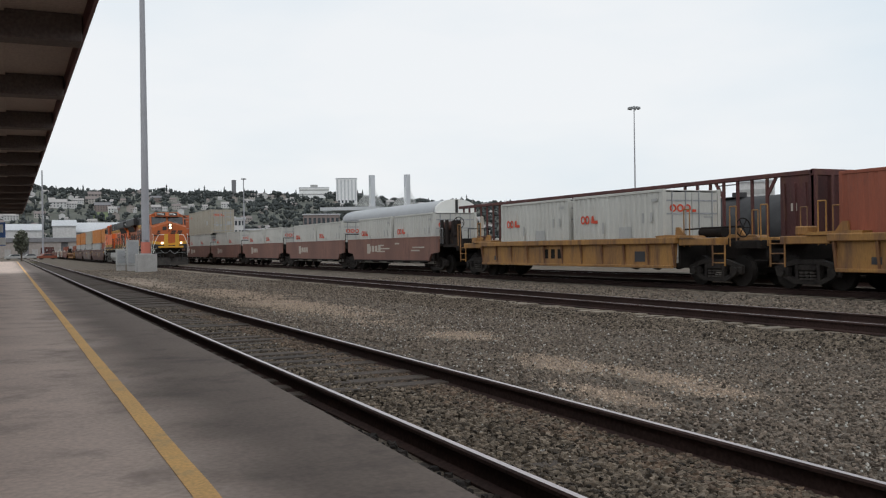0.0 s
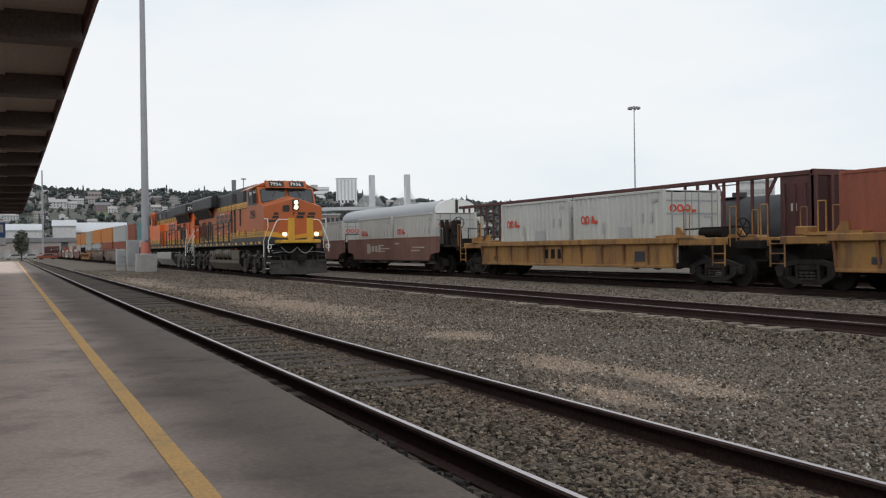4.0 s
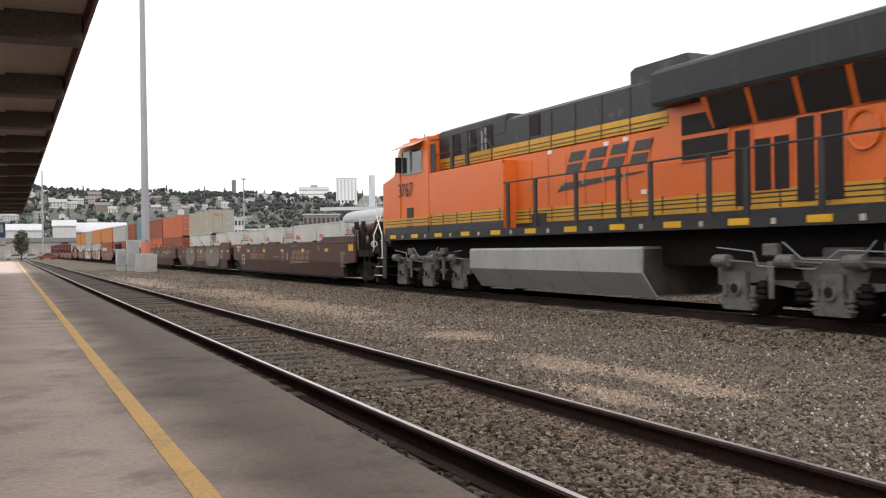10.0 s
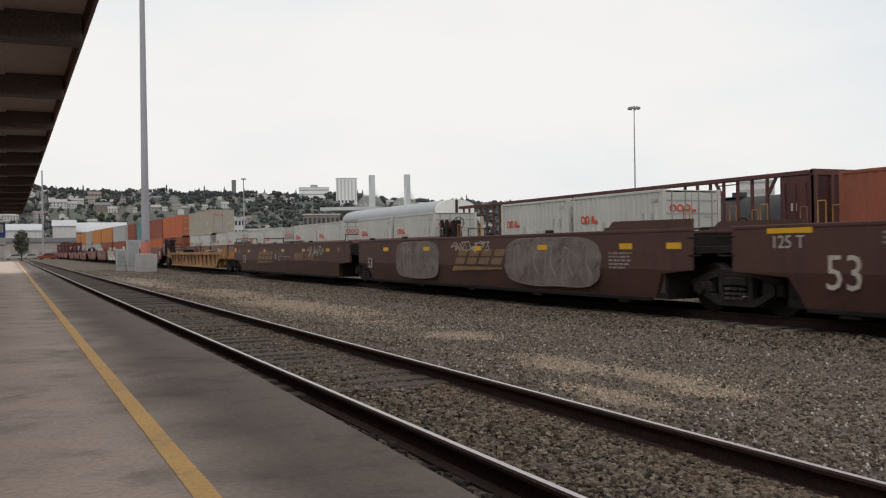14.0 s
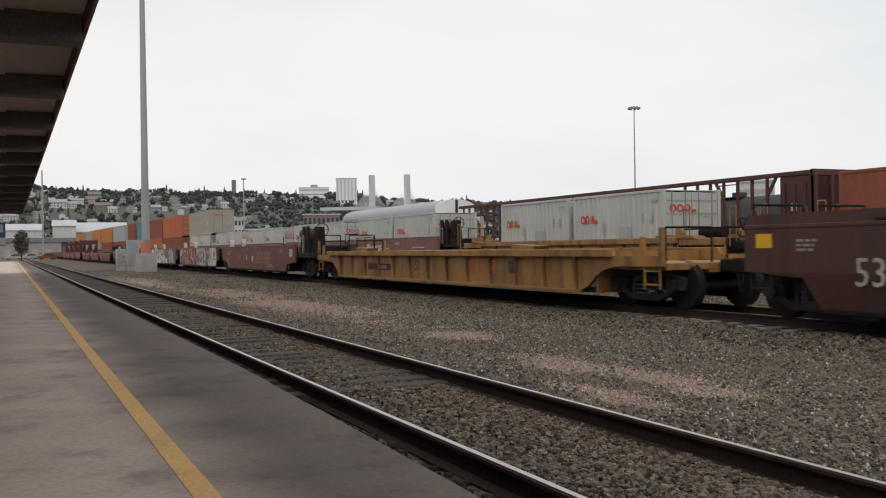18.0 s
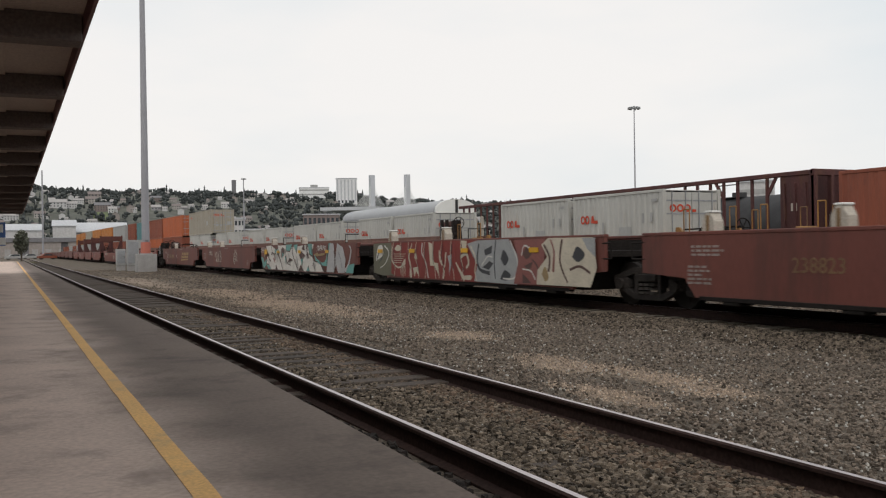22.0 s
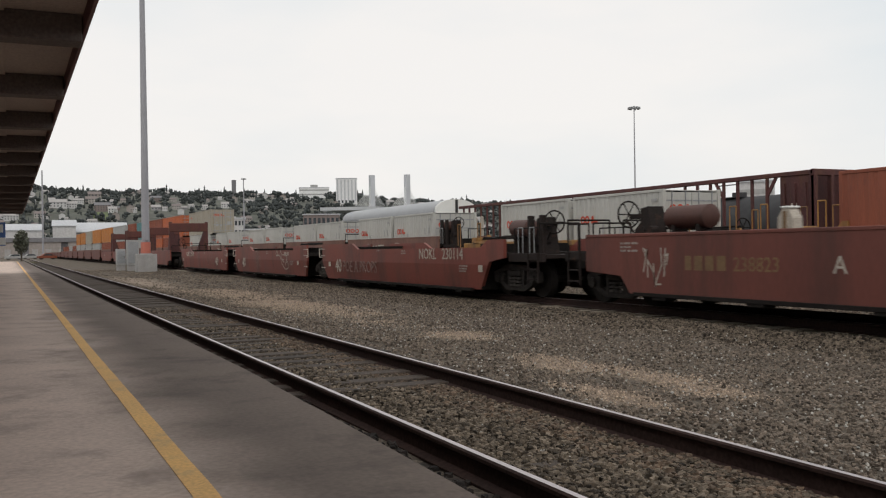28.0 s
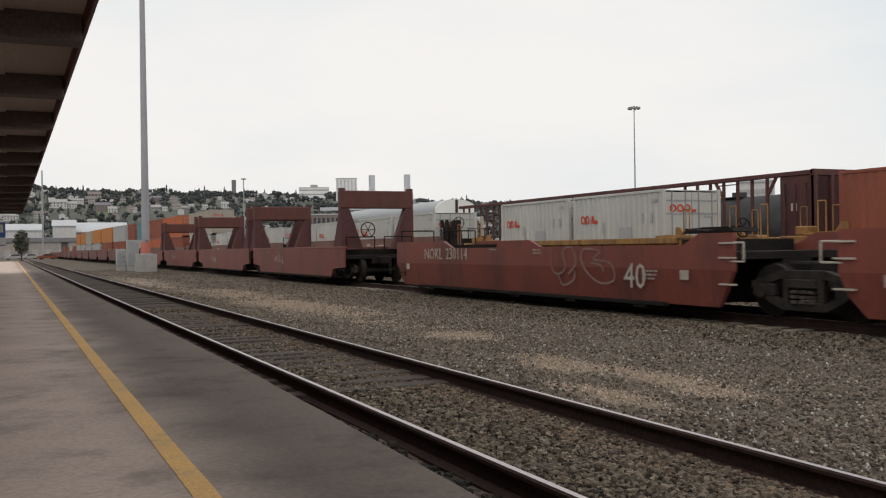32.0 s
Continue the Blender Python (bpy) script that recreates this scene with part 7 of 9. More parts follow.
# ---- parked trains ----
def container(name, paint, L, h, label, m_at, group, logo=None, rods=True, deep=0.036):
    """Freight container; y from its near end, 0, to L; the doors look towards -y."""
    c = thing(name, m_at, label, "container", group)
    w = 1.219
    n = int(L / 0.30)
    for s in (-1, 1):
        prof = []
        for i in range(n):
            y = 0.1 + (L - 0.2) * i / n
            d = (L - 0.2) / n
            for f, o in ((0.0, 0.0), (0.3, 0.0), (0.5, deep), (0.8, deep)):
                prof.append((s * (w - 0.012 - o), y + f * d))
        prof += [(s * (w - 0.012), L - 0.1), (s * (w - 0.09), L - 0.1), (s * (w - 0.09), 0.1)]
        part("side_wall", Mesh().prism(prof, "z", 0.12, h - 0.08), paint, c)
        part("top_rail", Mesh().box(min(s * w, s * (w - 0.08)), max(s * w, s * (w - 0.08)), 0.1, L - 0.1, h - 0.09, h - 0.003, 0.008), paint, c)
        part("bottom_rail", Mesh().box(min(s * w, s * (w - 0.08)), max(s * w, s * (w - 0.08)), 0.1, L - 0.1, 0.0, 0.13, 0.008), paint, c)
        for y in (0, L - 0.12):
            part("corner_post", Mesh().box(min(s * w, s * (w - 0.13)), max(s * w, s * (w - 0.13)), y, y + 0.12, 0, h, 0.012), paint, c)
    part("roof", Mesh().box(-w + 0.08, w - 0.08, 0.1, L - 0.1, h - 0.05, h - 0.02), paint, c)
    part("floor", Mesh().box(-w + 0.08, w - 0.08, 0.1, L - 0.1, 0.04, 0.10), M_UNDER, c)
    part("end_wall", Mesh().box(-w + 0.13, w - 0.13, L - 0.1, L - 0.04, 0.1, h - 0.06), paint, c)
    for s in (-1, 1):
        xa, xb = sorted((s * 0.012, s * (w - 0.14)))
        dr = part("door", Mesh().box(xa, xb, 0.03, 0.08, 0.12, h - 0.10, 0.008), paint, c)
        if rods:
            for k in (0.26, 0.78):
                xr = s * (w - 0.14) * k
                part("lock_rod", Mesh().cyl((xr, 0.005, 0.06), (xr, 0.005, h - 0.05), 0.022, 6), M_GALV, dr, "steel lock rod")
            for zz in (0.3, h * 0.36, h * 0.68, h - 0.4):
                part("hinge_band", Mesh().box(xa + 0.02, xb - 0.02, 0.018, 0.032, zz, zz + 0.05), M_GALV, dr)
    if logo:
        k, y0, z0 = logo
        w_ = w
        ms = Mesh()
        for i in range(2):
            yy = y0 - i * 0.42 * k
            ring = [(yy + 0.22 * k * math.cos(a) , z0 + 0.24 * k * math.sin(a)) for a in [2 * math.pi * j / 14 for j in range(14)]]
            inner = [(yy + 0.12 * k * math.cos(a), z0 + 0.14 * k * math.sin(a)) for a in [2 * math.pi * j / 14 for j in range(14)]]
            for j in range(14):
                q = (j + 1) % 14
                ms.plate([(-w - 0.002, *ring[j]), (-w - 0.002, *ring[q]), (-w - 0.002, *inner[q]), (-w - 0.002, *inner[j])], (-0.004, 0, 0))
        yy = y0 - 0.80 * k
        ms.plate([(-w - 0.002, yy, z0 - 0.2 * k), (-w - 0.002, yy - 0.3 * k, z0 - 0.2 * k), (-w - 0.002, yy - 0.22 * k, z0 + 0.24 * k), (-w - 0.002, yy - 0.05 * k, z0 + 0.18 * k)], (-0.004, 0, 0))
        ms.plate([(-w - 0.002, yy - 0.2 * k, z0 - 0.22 * k), (-w - 0.002, yy - 0.62 * k, z0 - 0.22 * k), (-w - 0.002, yy - 0.62 * k, z0 - 0.05 * k), (-w - 0.002, yy - 0.2 * k, z0 - 0.05 * k)], (-0.004, 0, 0))
        part("emblem", ms, M_LOGO_RED, c, "red ring emblem")
        for yy, zz, w, hh in ((0.55, 1.55, 0.12, 0.3), (1.0, 1.5, 0.12, 0.34), (1.7, 0.95, 0.7, 0.45), (0.3, 2.2, 0.3, 0.1), (3.3, 1.2, 0.1, 0.4)):
            part("placard", Mesh().box(-w_ - 0.006, -w_ - 0.002, yy, yy + w, zz, zz + hh), M_CONT_GREY, c, "grey repaint patch")
        ms = Mesh()
        zc = h * 0.76
        for i in range(3):
            xx = -0.80 + 0.30 * i
            n = 14
            for j in range(n):
                a, q = 2 * math.pi * (j + (2 if i == 2 else 0)) / 14, 2 * math.pi * (j + 1 + (2 if i == 2 else 0)) / 14
                ms.plate([(xx + 0.14 * math.cos(a), 0.016, zc + 0.13 * math.sin(a)), (xx + 0.14 * math.cos(q), 0.016, zc + 0.13 * math.sin(q)), (xx + 0.08 * math.cos(q), 0.016, zc + 0.075 * math.sin(q)), (xx + 0.08 * math.cos(a), 0.016, zc + 0.075 * math.sin(a))], (0, -0.005, 0))
        ms.box(0.0, 0.16, 0.012, 0.018, zc - 0.13, zc - 0.04)
        for xx, zz, w, hh in ((-0.75, 0.42, 0.3, 0.26), (-0.3, 0.42, 0.2, 0.2), (0.45, 0.5, 0.5, 0.3), (0.5, 0.75, 0.35, 0.06), (-0.7, 0.55, 0.14, 0.14), (0.4, 0.8, 0.5, 0.05)):
            part("placard", Mesh().box(xx, xx + w, 0.020, 0.026, h * zz - 0.3, h * zz - 0.3 + hh), M_CONT_GREY, c)
        part("emblem", ms, M_LOGO_RED, c, "red door lettering bars")
    return c


def yellow_car(m_at, L, label):
    """Heavy ribbed well car with thin open decks over its trucks."""
    c = thing("yellow_well_car", m_at, label, "well car", "yellow well cars")
    e, top, low = 2.75, 1.50, 0.55
    for s in (-1, 1):
        xo = s * 1.5
        x0, x1 = sorted((xo, xo - s * 0.08))
        sp = part("side_plate", Mesh().prism([(e, top - 0.2), (L - e, top - 0.2), (L - e - 0.1, low), (e + 0.1, low)], "x", x0, x1), M_YCAR, c)
        n = int((L - 2 * e) / 1.3)
        for i in range(n + 1):
            yy = e + 0.08 + (L - 2 * e - 0.16) * i / n
            part("rib", Mesh().prism([(xo, low + 0.03), (xo + s * 0.09, top - 0.25), (xo + s * 0.09, top - 0.2), (xo, top - 0.2)], "y", yy - 0.04, yy + 0.04), M_YRUST, sp)
        a, b = sorted((xo - s * 0.08, xo + s * 0.12))
        part("top_chord", Mesh().box(a, b, e - 0.1, L - e + 0.1, top - 0.2, top + 0.0, 0.02), M_YCAR, sp)
        part("bottom_chord", Mesh().box(min(xo, xo + s * 0.08), max(xo, xo + s * 0.08), e + 0.12, L - e - 0.12, low - 0.03, low + 0.06, 0.01), M_YCAR, sp)
        for y0, d in ((0, 1), (L, -1)):
            ya, yb = sorted((y0 + d * 0.95, y0 + d * (e - 0.12)))
            xa, xb = sorted((xo, xo - s * 0.5))
            part("deck_plate", Mesh().box(xa, xb, ya, yb, 1.24, 1.46, 0.02), M_YCAR, c, "dirty yellow deck plate")
            part("pedestal", Mesh().prism([(y0 + d * (e - 0.9), 1.47), (y0 + d * (e + 0.9), 1.47), (y0 + d * (e + 0.95), 1.56), (y0 + d * (e + 0.4), 1.58), (y0 + d * (e - 0.8), 1.54)], "x", xa + 0.05 * s, xb + 0.05 * s), M_YCAR, c)
            part("wing", Mesh().prism([(y0 + d * (e - 0.2), 1.5), (y0 + d * (e + 0.3), 1.5), (y0 + d * (e + 0.25), 1.82), (y0 + d * (e + 0.1), 1.82)], "x", xo - s * 0.3, xo - s * 0.22), M_YCAR, c, "upright yellow guide wing")
            for ofs in (0.18, e - 0.55):
                yy = y0 + d * ofs
                part("railing", Mesh().tube([(xo * 0.94, yy, 1.2), (xo * 0.94, yy, 2.36), (xo * 0.94, yy + d * 0.26, 2.36), (xo * 0.94, yy + d * 0.26, 1.2)], 0.021), M_YCAR, c, "thin yellow hand railing")
            ladder(c, xo, min(y0 + d * 0.55, y0 + d * 1.15), 0.62, 1.44, 0.55, M_YCAR, 3)
    part("floor_frame", Mesh().box(-1.4, 1.4, e, L - e, low - 0.02, low + 0.12), M_UNDER, c)
    for y0, d in ((0, 1), (L, -1)):
        ya, yb = sorted((y0 + d * 0.05, y0 + d * e))
        part("centre_sill", Mesh().box(-0.36, 0.36, ya, yb, 0.8, 1.34, 0.02), M_UNDER, c)
        part("bulkhead", Mesh().box(-1.4, 1.4, min(yb, ya) if d < 0 else yb - 0.08, (ya + 0.08) if d < 0 else yb, low, 1.45), M_UNDER, c)
        part("end_sill", Mesh().box(-1.45, 1.45, min(y0 + d * 0.05, y0 + d * 0.2), max(y0 + d * 0.05, y0 + d * 0.2), 1.12, 1.36, 0.02), M_UNDER, c)
        part("walkway", Mesh().box(-1.0, 1.0, min(y0 + d * 0.2, y0 + d * 0.95), max(y0 + d * 0.2, y0 + d * 0.95), 1.33, 1.37), M_UNDER, c)
        coupler(c, y0, -d)
        air_hose(c, y0, -d)
        freight_truck(c, y0 + d * 1.5, False)
    hand_brake_wheel(c, -0.8, 0.55, 1.75)
    part("air_reservoir", Mesh().cyl((-0.9, 1.2, 1.64), (-0.9, 2.2, 1.64), 0.17, 12), M_UNDER, c, smooth=True)
    part("brake_rod", Mesh().cyl((-1.3, 0.1, 1.78), (-1.3, 2.6, 1.74), 0.025, 6), M_UNDER, c)
    part("valve_box", Mesh().box(-1.25, -0.85, L - 1.7, L - 1.25, 1.47, 1.72, 0.03), M_YCAR, c)
    for yy, w, hh in ((4.3, 0.55, 0.34), (L - 4.2, 0.3, 0.18)):
        part("placard", Mesh().box(-1.508, -1.503, yy, yy + w, 0.72, 0.72 + hh), M_GREY_ROOF, c, "grey placard")
    part("emblem", bars(Mesh(), -1.503, 10.6, 0.8, (0.28, 0.28, 0.28), 0.36, 0.2), M_UNDER, c, "dark lettering bars")


def build_parked():
    I = Matrix.Identity(4)
    X3 = TRACK_3
    def at(y, z=LOW, L=12.0):
        a, b = track3(y), track3(y + L)
        return pose(a, y, z, 0, 0, -math.degrees(math.atan2(b - a, L)))
    # yellow cars
    for y0, L, lab in ((20.2, 18.6, "weathered yellow ribbed well car carrying two white containers"), (-0.2, 19.8, "weathered yellow ribbed well car carrying a dark red container")):
        yellow_car(at(y0), L, lab)
    W = "white steel freight container with red emblem in a well car"
    box20 = container("container", M_CONT_WHITE, 5.27, 2.6, W, pose(X3, 23.89, 0.45), "white containers", (0.66, 4.62, 1.72))
    copy_thing(box20, pose(X3, 29.5, 0.45))
    container("container", M_CONT_RED, 12.2, 2.6, "dark red steel freight container in a yellow well car", pose(X3, 4.7, 0.45), "coloured containers", deep=0.016)
    # red wells with white containers, running far back
    first = None
    ys = [40.6, 54.6, 69.0, 83.2, 97.2] + [111.4 + 14.2 * i for i in range(14)]
    small = None
    for k, y0 in enumerate(ys):
        if first is None:
            first = well_car("well_car", at(y0), 13.3, M_PARKED, "dusty faded red well car loaded with containers", "parked red well cars", 1.78, 0.62, front=True, rear=False, truck_front=True, platform=0.9, moving=False)
            ms = bars(Mesh(), -1.503, 9.6, 1.1, (0.35, 0.35, 0.35, 0.35), 0.34, 0.15)
            bars(ms, -1.503, 9.9, 1.0, (0.5,), 0.55)
            part("emblem", ms, M_OFFWHITE, first, "pale faded lettering bars")
        else:
            copy_thing(first, at(y0))
        if k < 5:
            for j in (0.9, 6.55):
                o = copy_thing(box20, at(y0 + j + 0.25, 0.42))
    brake_gear(first, M_BROWN, 1.78, (0.5, -0.2), -0.55, -1.05, (-0.25, 0.3), 2.35)
    part("end_deck", Mesh().box(-1.25, 1.25, -1.2, 0.05, 1.30, 1.42, 0.01), M_GEAR, first)
    for k, (yy, zz, ww) in enumerate(((3.2, 1.28, 1.5), (3.4, 1.12, 1.1), (8.1, 1.42, 0.9), (8.0, 1.24, 1.6), (8.3, 1.08, 1.2), (5.6, 1.5, 0.6))):
        part("stencilling", Mesh().box(-1.512, -1.506, yy - ww, yy, zz, zz + 0.07), M_OFFWHITE, first, "pale worn stencilled line")
    # stacked containers
    def stack(y0, L, low, top, lab1, lab2):
        if low:
            container("container", low, L, 2.6, lab1, at(y0, 0.42), "coloured containers", rods=False)
        if top:
            container("container", top, L, 2.6, lab2, at(y0, 3.04), "coloured containers", (0.6, L - 1.2, 2.0) if top is M_CONT_TAN else None)
    stack(97.6, 12.1, None, M_CONT_TAN, "", "tan steel container stacked on white containers")
    stack(114.0, 12.1, M_CONT_RED, M_CONT_ORANGE, "dark red container at the bottom of a stack", "bright orange-red container on top of a stack")
    oc = container("container", M_CONT_RED, 12.1, 2.6, "dark red container on top of a stack", at(126.8, 3.04), "coloured containers", rods=False)
    stack(126.8, 12.1, M_CONT_ORANGE, None, "orange container at the bottom of a stack", "")
    stack(141.5, 12.1, M_CONT_GREY, None, "grey container at the bottom of a stack", "")
    stack(139.6, 6.06, None, M_CONT_TEAL, "", "short teal container on top of a stack")
    stack(147.4, 6.06, None, M_CONT_RED, "", "short dark red container on top of a stack")
    stack(156.0, 12.1, M_CONT_RED, M_CONT_GREY, "dark red container in a well car", "pale grey container on top of a stack")
    stack(170.0, 12.1, M_CONT_RED, M_CONT_AMBER, "dark red container in a well car", "amber container on top of a stack")
    stack(184.0, 12.1, M_CONT_GREY, M_CONT_AMBER, "grey container in a well car", "amber container on top of a stack")
    stack(198.5, 12.1, M_CONT_GREY, M_CONT_TAN, "grey container in a well car", "tan container on top of a stack")
    stack(213.0, 12.1, M_CONT_GREY, M_CONT_AMBER, "grey container in a well car", "amber container on top of a stack")
    stack(228.0, 12.1, M_CONT_GREY, M_CONT_AMBER, "grey container in a well car", "amber container on top of a stack")
    stack(243.0, 12.1, M_CONT_RED, None, "dark red container in a well car", "")
    stack(258.0, 12.1, M_CONT_GREY, None, "grey container in a well car", "")
    stack(273.0, 12.1, M_CONT_RED, None, "dark red container in a well car", "")
    stack(288.0, 12.1, M_CONT_RED, None, "dark red container in a well car", "")
    # silver covered car on the siding behind
    X4 = TRACK_4
    sc = thing("covered_car", pose(X4, 51.9, LOW), "long silver-grey covered rail car with a rounded roof", "rail car")
    prof = [(-1.45, 0.9), (-1.45, 3.68)] + [(-1.45 * math.cos(a), 3.68 + 0.66 * math.sin(a)) for a in [math.pi * i / 12 for i in range(1, 12)]] + [(1.45, 3.68), (1.45, 0.9)]
    part("body", Mesh().prism(prof, "y", 0.25, 17.6), M_SILVER_CAR, sc, smooth=True)
    part("end_panel", Mesh().prism([(u * 0.98, w) for u, w in prof], "y", 0.0, 0.24), M_WHITE, sc, "white end panel")
    part("end_post", Mesh().box(-0.08, 0.08, -0.06, 0.0, 1.2, 4.3), M_BLACK, sc)
    part("roof_edge", Mesh().box(-1.5, -1.43, 0.2, 17.6, 3.5, 3.58), M_SILVER_CAR, sc)
    for i in range(12):
        yy = 0.8 + 1.45 * i
        part("panel_rib", Mesh().box(-1.50, -1.45, yy - 0.04, yy + 0.04, 1.0, 3.5), M_SILVER_CAR, sc)
        part("louvre", Mesh().box(-1.475, -1.45, yy + 0.3, yy + 1.1, 3.28, 3.44), M_GALV, sc)
    part("underframe", Mesh().box(-1.3, 1.3, 0.2, 17.6, 0.7, 0.95), M_UNDER, sc)
    freight_truck(sc, 2.0, False)
    freight_truck(sc, 15.5, False)
    # open-frame car with posts and a top chord
    rc = thing("frame_car", pose(X4, 22.1, LOW), "rusty maroon open-framed rail car with posts and top beam", "rail car")
    part("deck", Mesh().box(-1.5, 1.5, 0, 26.2, 1.05, 1.35, 0.02), M_RACK, rc)
    part("top_beam", Mesh().box(-1.54, -1.36, 0, 26.4, 3.54, 3.70, 0.02), M_RACK, rc, "long rusty top beam")
    for i in range(34):
        yy = 2.1 + 0.72 * i
        if i in (7,):
            continue
        part("post", Mesh().box(-1.50, -1.42, yy - 0.05, yy + 0.05, 1.35, 3.56), M_RACK, rc, "rusty steel post")
        if i in (0, 3):
            part("brace", Mesh().plate([(-1.49, yy + (0.05 if i else -0.05), 2.9), (-1.49, yy + (0.5 if i else -0.5), 3.56), (-1.49, yy + (0.36 if i else -0.36), 3.56), (-1.49, yy + (0.05 if i else -0.05), 3.1)], (0.06, 0, 0)), M_RACK, rc)
    # closed end: side panels, corner posts and a recessed bulkhead
    part("side_panel", Mesh().box(-1.5, -1.42, 0, 1.47, 1.35, 3.56, 0.01), M_RACK, rc, "rusty maroon side panel")
    part("side_panel", Mesh().box(1.42, 1.5, 0, 1.47, 1.35, 3.56, 0.01), M_RACK, rc)
    part("bulkhead", Mesh().box(-1.42, 1.42, 0.5, 0.58, 1.35, 3.6, 0.01), M_RACK, rc, "solid rusty bulkhead")
    part("end_beam", Mesh().box(-1.54, 1.54, -0.05, 0.12, 3.5, 3.72, 0.02), M_RACK, rc)
    for xx in (-1.5, -0.75, 0.1, 0.9, 1.4):
        part("rib", Mesh().box(xx, xx + 0.13, -0.06, 0.12, 1.35, 3.52, 0.01), M_RACK, rc)
    for k in range(3):
        part("rib", Mesh().prism([(0.28 + 0.46 * k, 1.35), (0.42 + 0.46 * k, 1.35), (0.36 + 0.46 * k, 3.3), (0.30 + 0.46 * k, 3.3)], "x", -1.56, -1.5), M_RACK, rc)
    part("placard", Mesh().box(-1.515, -1.505, 0.72, 0.98, 2.35, 2.62), M_OFFWHITE, rc, "pale worn placard")
    for k in range(5):
        part("pipe_load", Mesh().cyl((-0.9 + 0.4 * k, 21.5, 1.6), (-0.9 + 0.4 * k, 26.0, 1.6 + 0.0), 0.15, 8), M_OFFWHITE, rc, "pale pipe")
    for k in range(4):
        part("strut", Mesh().box(-1.62, -1.5, 23.3 + 0.75 * k, 23.55 + 0.75 * k, 1.7, 3.0, 0.03), M_OFFWHITE, rc, "pale weathered strut")
    freight_truck(rc, 3.0, False)
    freight_truck(rc, 23.2, False)
    bx = thing("gondola_car", pose(X4, 3.5, LOW), "maroon ribbed steel rail car", "rail car")
    part("body", Mesh().box(-1.5, 1.5, 0, 15.7, 1.1, 3.3, 0.03), M_RACK, bx)
    for k in range(16):
        part("rib", Mesh().box(-1.58, -1.5, 0.2 + 1.0 * k, 0.36 + 1.0 * k, 1.1, 3.26, 0.01), M_RACK, bx)
    freight_truck(bx, 2.5, False)
    freight_truck(bx, 13.2, False)
    # black tank car farther back
    tc = thing("tank_car", pose(30.6, 25.4, LOW), "black cylindrical rail tank car", "tank car")
    ms = Mesh()
    prof = [(0.0, 0.9), (0.15, 1.25), (0.5, 1.45), (14.0, 1.45), (14.35, 1.25), (14.5, 0.9)]
    for (a, ra), (b, rb) in zip(prof, prof[1:]):
        ms.cyl((0, a, 1.95), (0, b, 1.95), ra, 28, rb)
    part("tank", ms, M_TANKCAR, tc, smooth=True)
    part("dome", Mesh().cyl((0, 7, 3.3), (0, 7, 3.62), 0.33, 14), M_TANKCAR, tc)
    part("walkway", Mesh().box(-0.7, 0.7, 6.3, 7.7, 3.36, 3.40), M_TANKCAR, tc)
    part("railing", Mesh().tube([(-0.7, 6.3, 3.4), (-0.7, 6.3, 3.95), (-0.7, 7.7, 3.95), (-0.7, 7.7, 3.4)], 0.025), M_TANKCAR, tc)
    part("underframe", Mesh().box(-0.6, 0.6, -0.5, 15.0, 0.7, 1.0), M_UNDER, tc)
    freight_truck(tc, 1.5, False)
    freight_truck(tc, 13.0, False)


build_parked()
# ---- poles, cabinets, signs ----
def high_mast(x, y, h, r, label, ring=True):
    p = thing("light_mast", pose(x, y, 0), label, "light mast", "yard light masts")
    part("pole", Mesh().cyl((0, 0, -0.5), (0, 0, h), r, 14, r * 0.45), M_POLE, p, smooth=True)
    if ring:
        part("ring", Mesh().ring((0, 0, h), "y", 0.01, 0.1, 6).cyl((0, 0, h - 0.15), (0, 0, h + 0.1), 0.14, 12), M_GALV, p)
        for k in range(8):
            a = 2 * math.pi * k / 8
            part("floodlight", Mesh().box(0.55 * math.cos(a) - 0.12, 0.55 * math.cos(a) + 0.12, 0.55 * math.sin(a) - 0.12, 0.55 * math.sin(a) + 0.12, h - 0.26, h + 0.0, 0.03).cyl((0, 0, h), (0.55 * math.cos(a), 0.55 * math.sin(a), h), 0.03, 5), M_GALV, p)
    return p


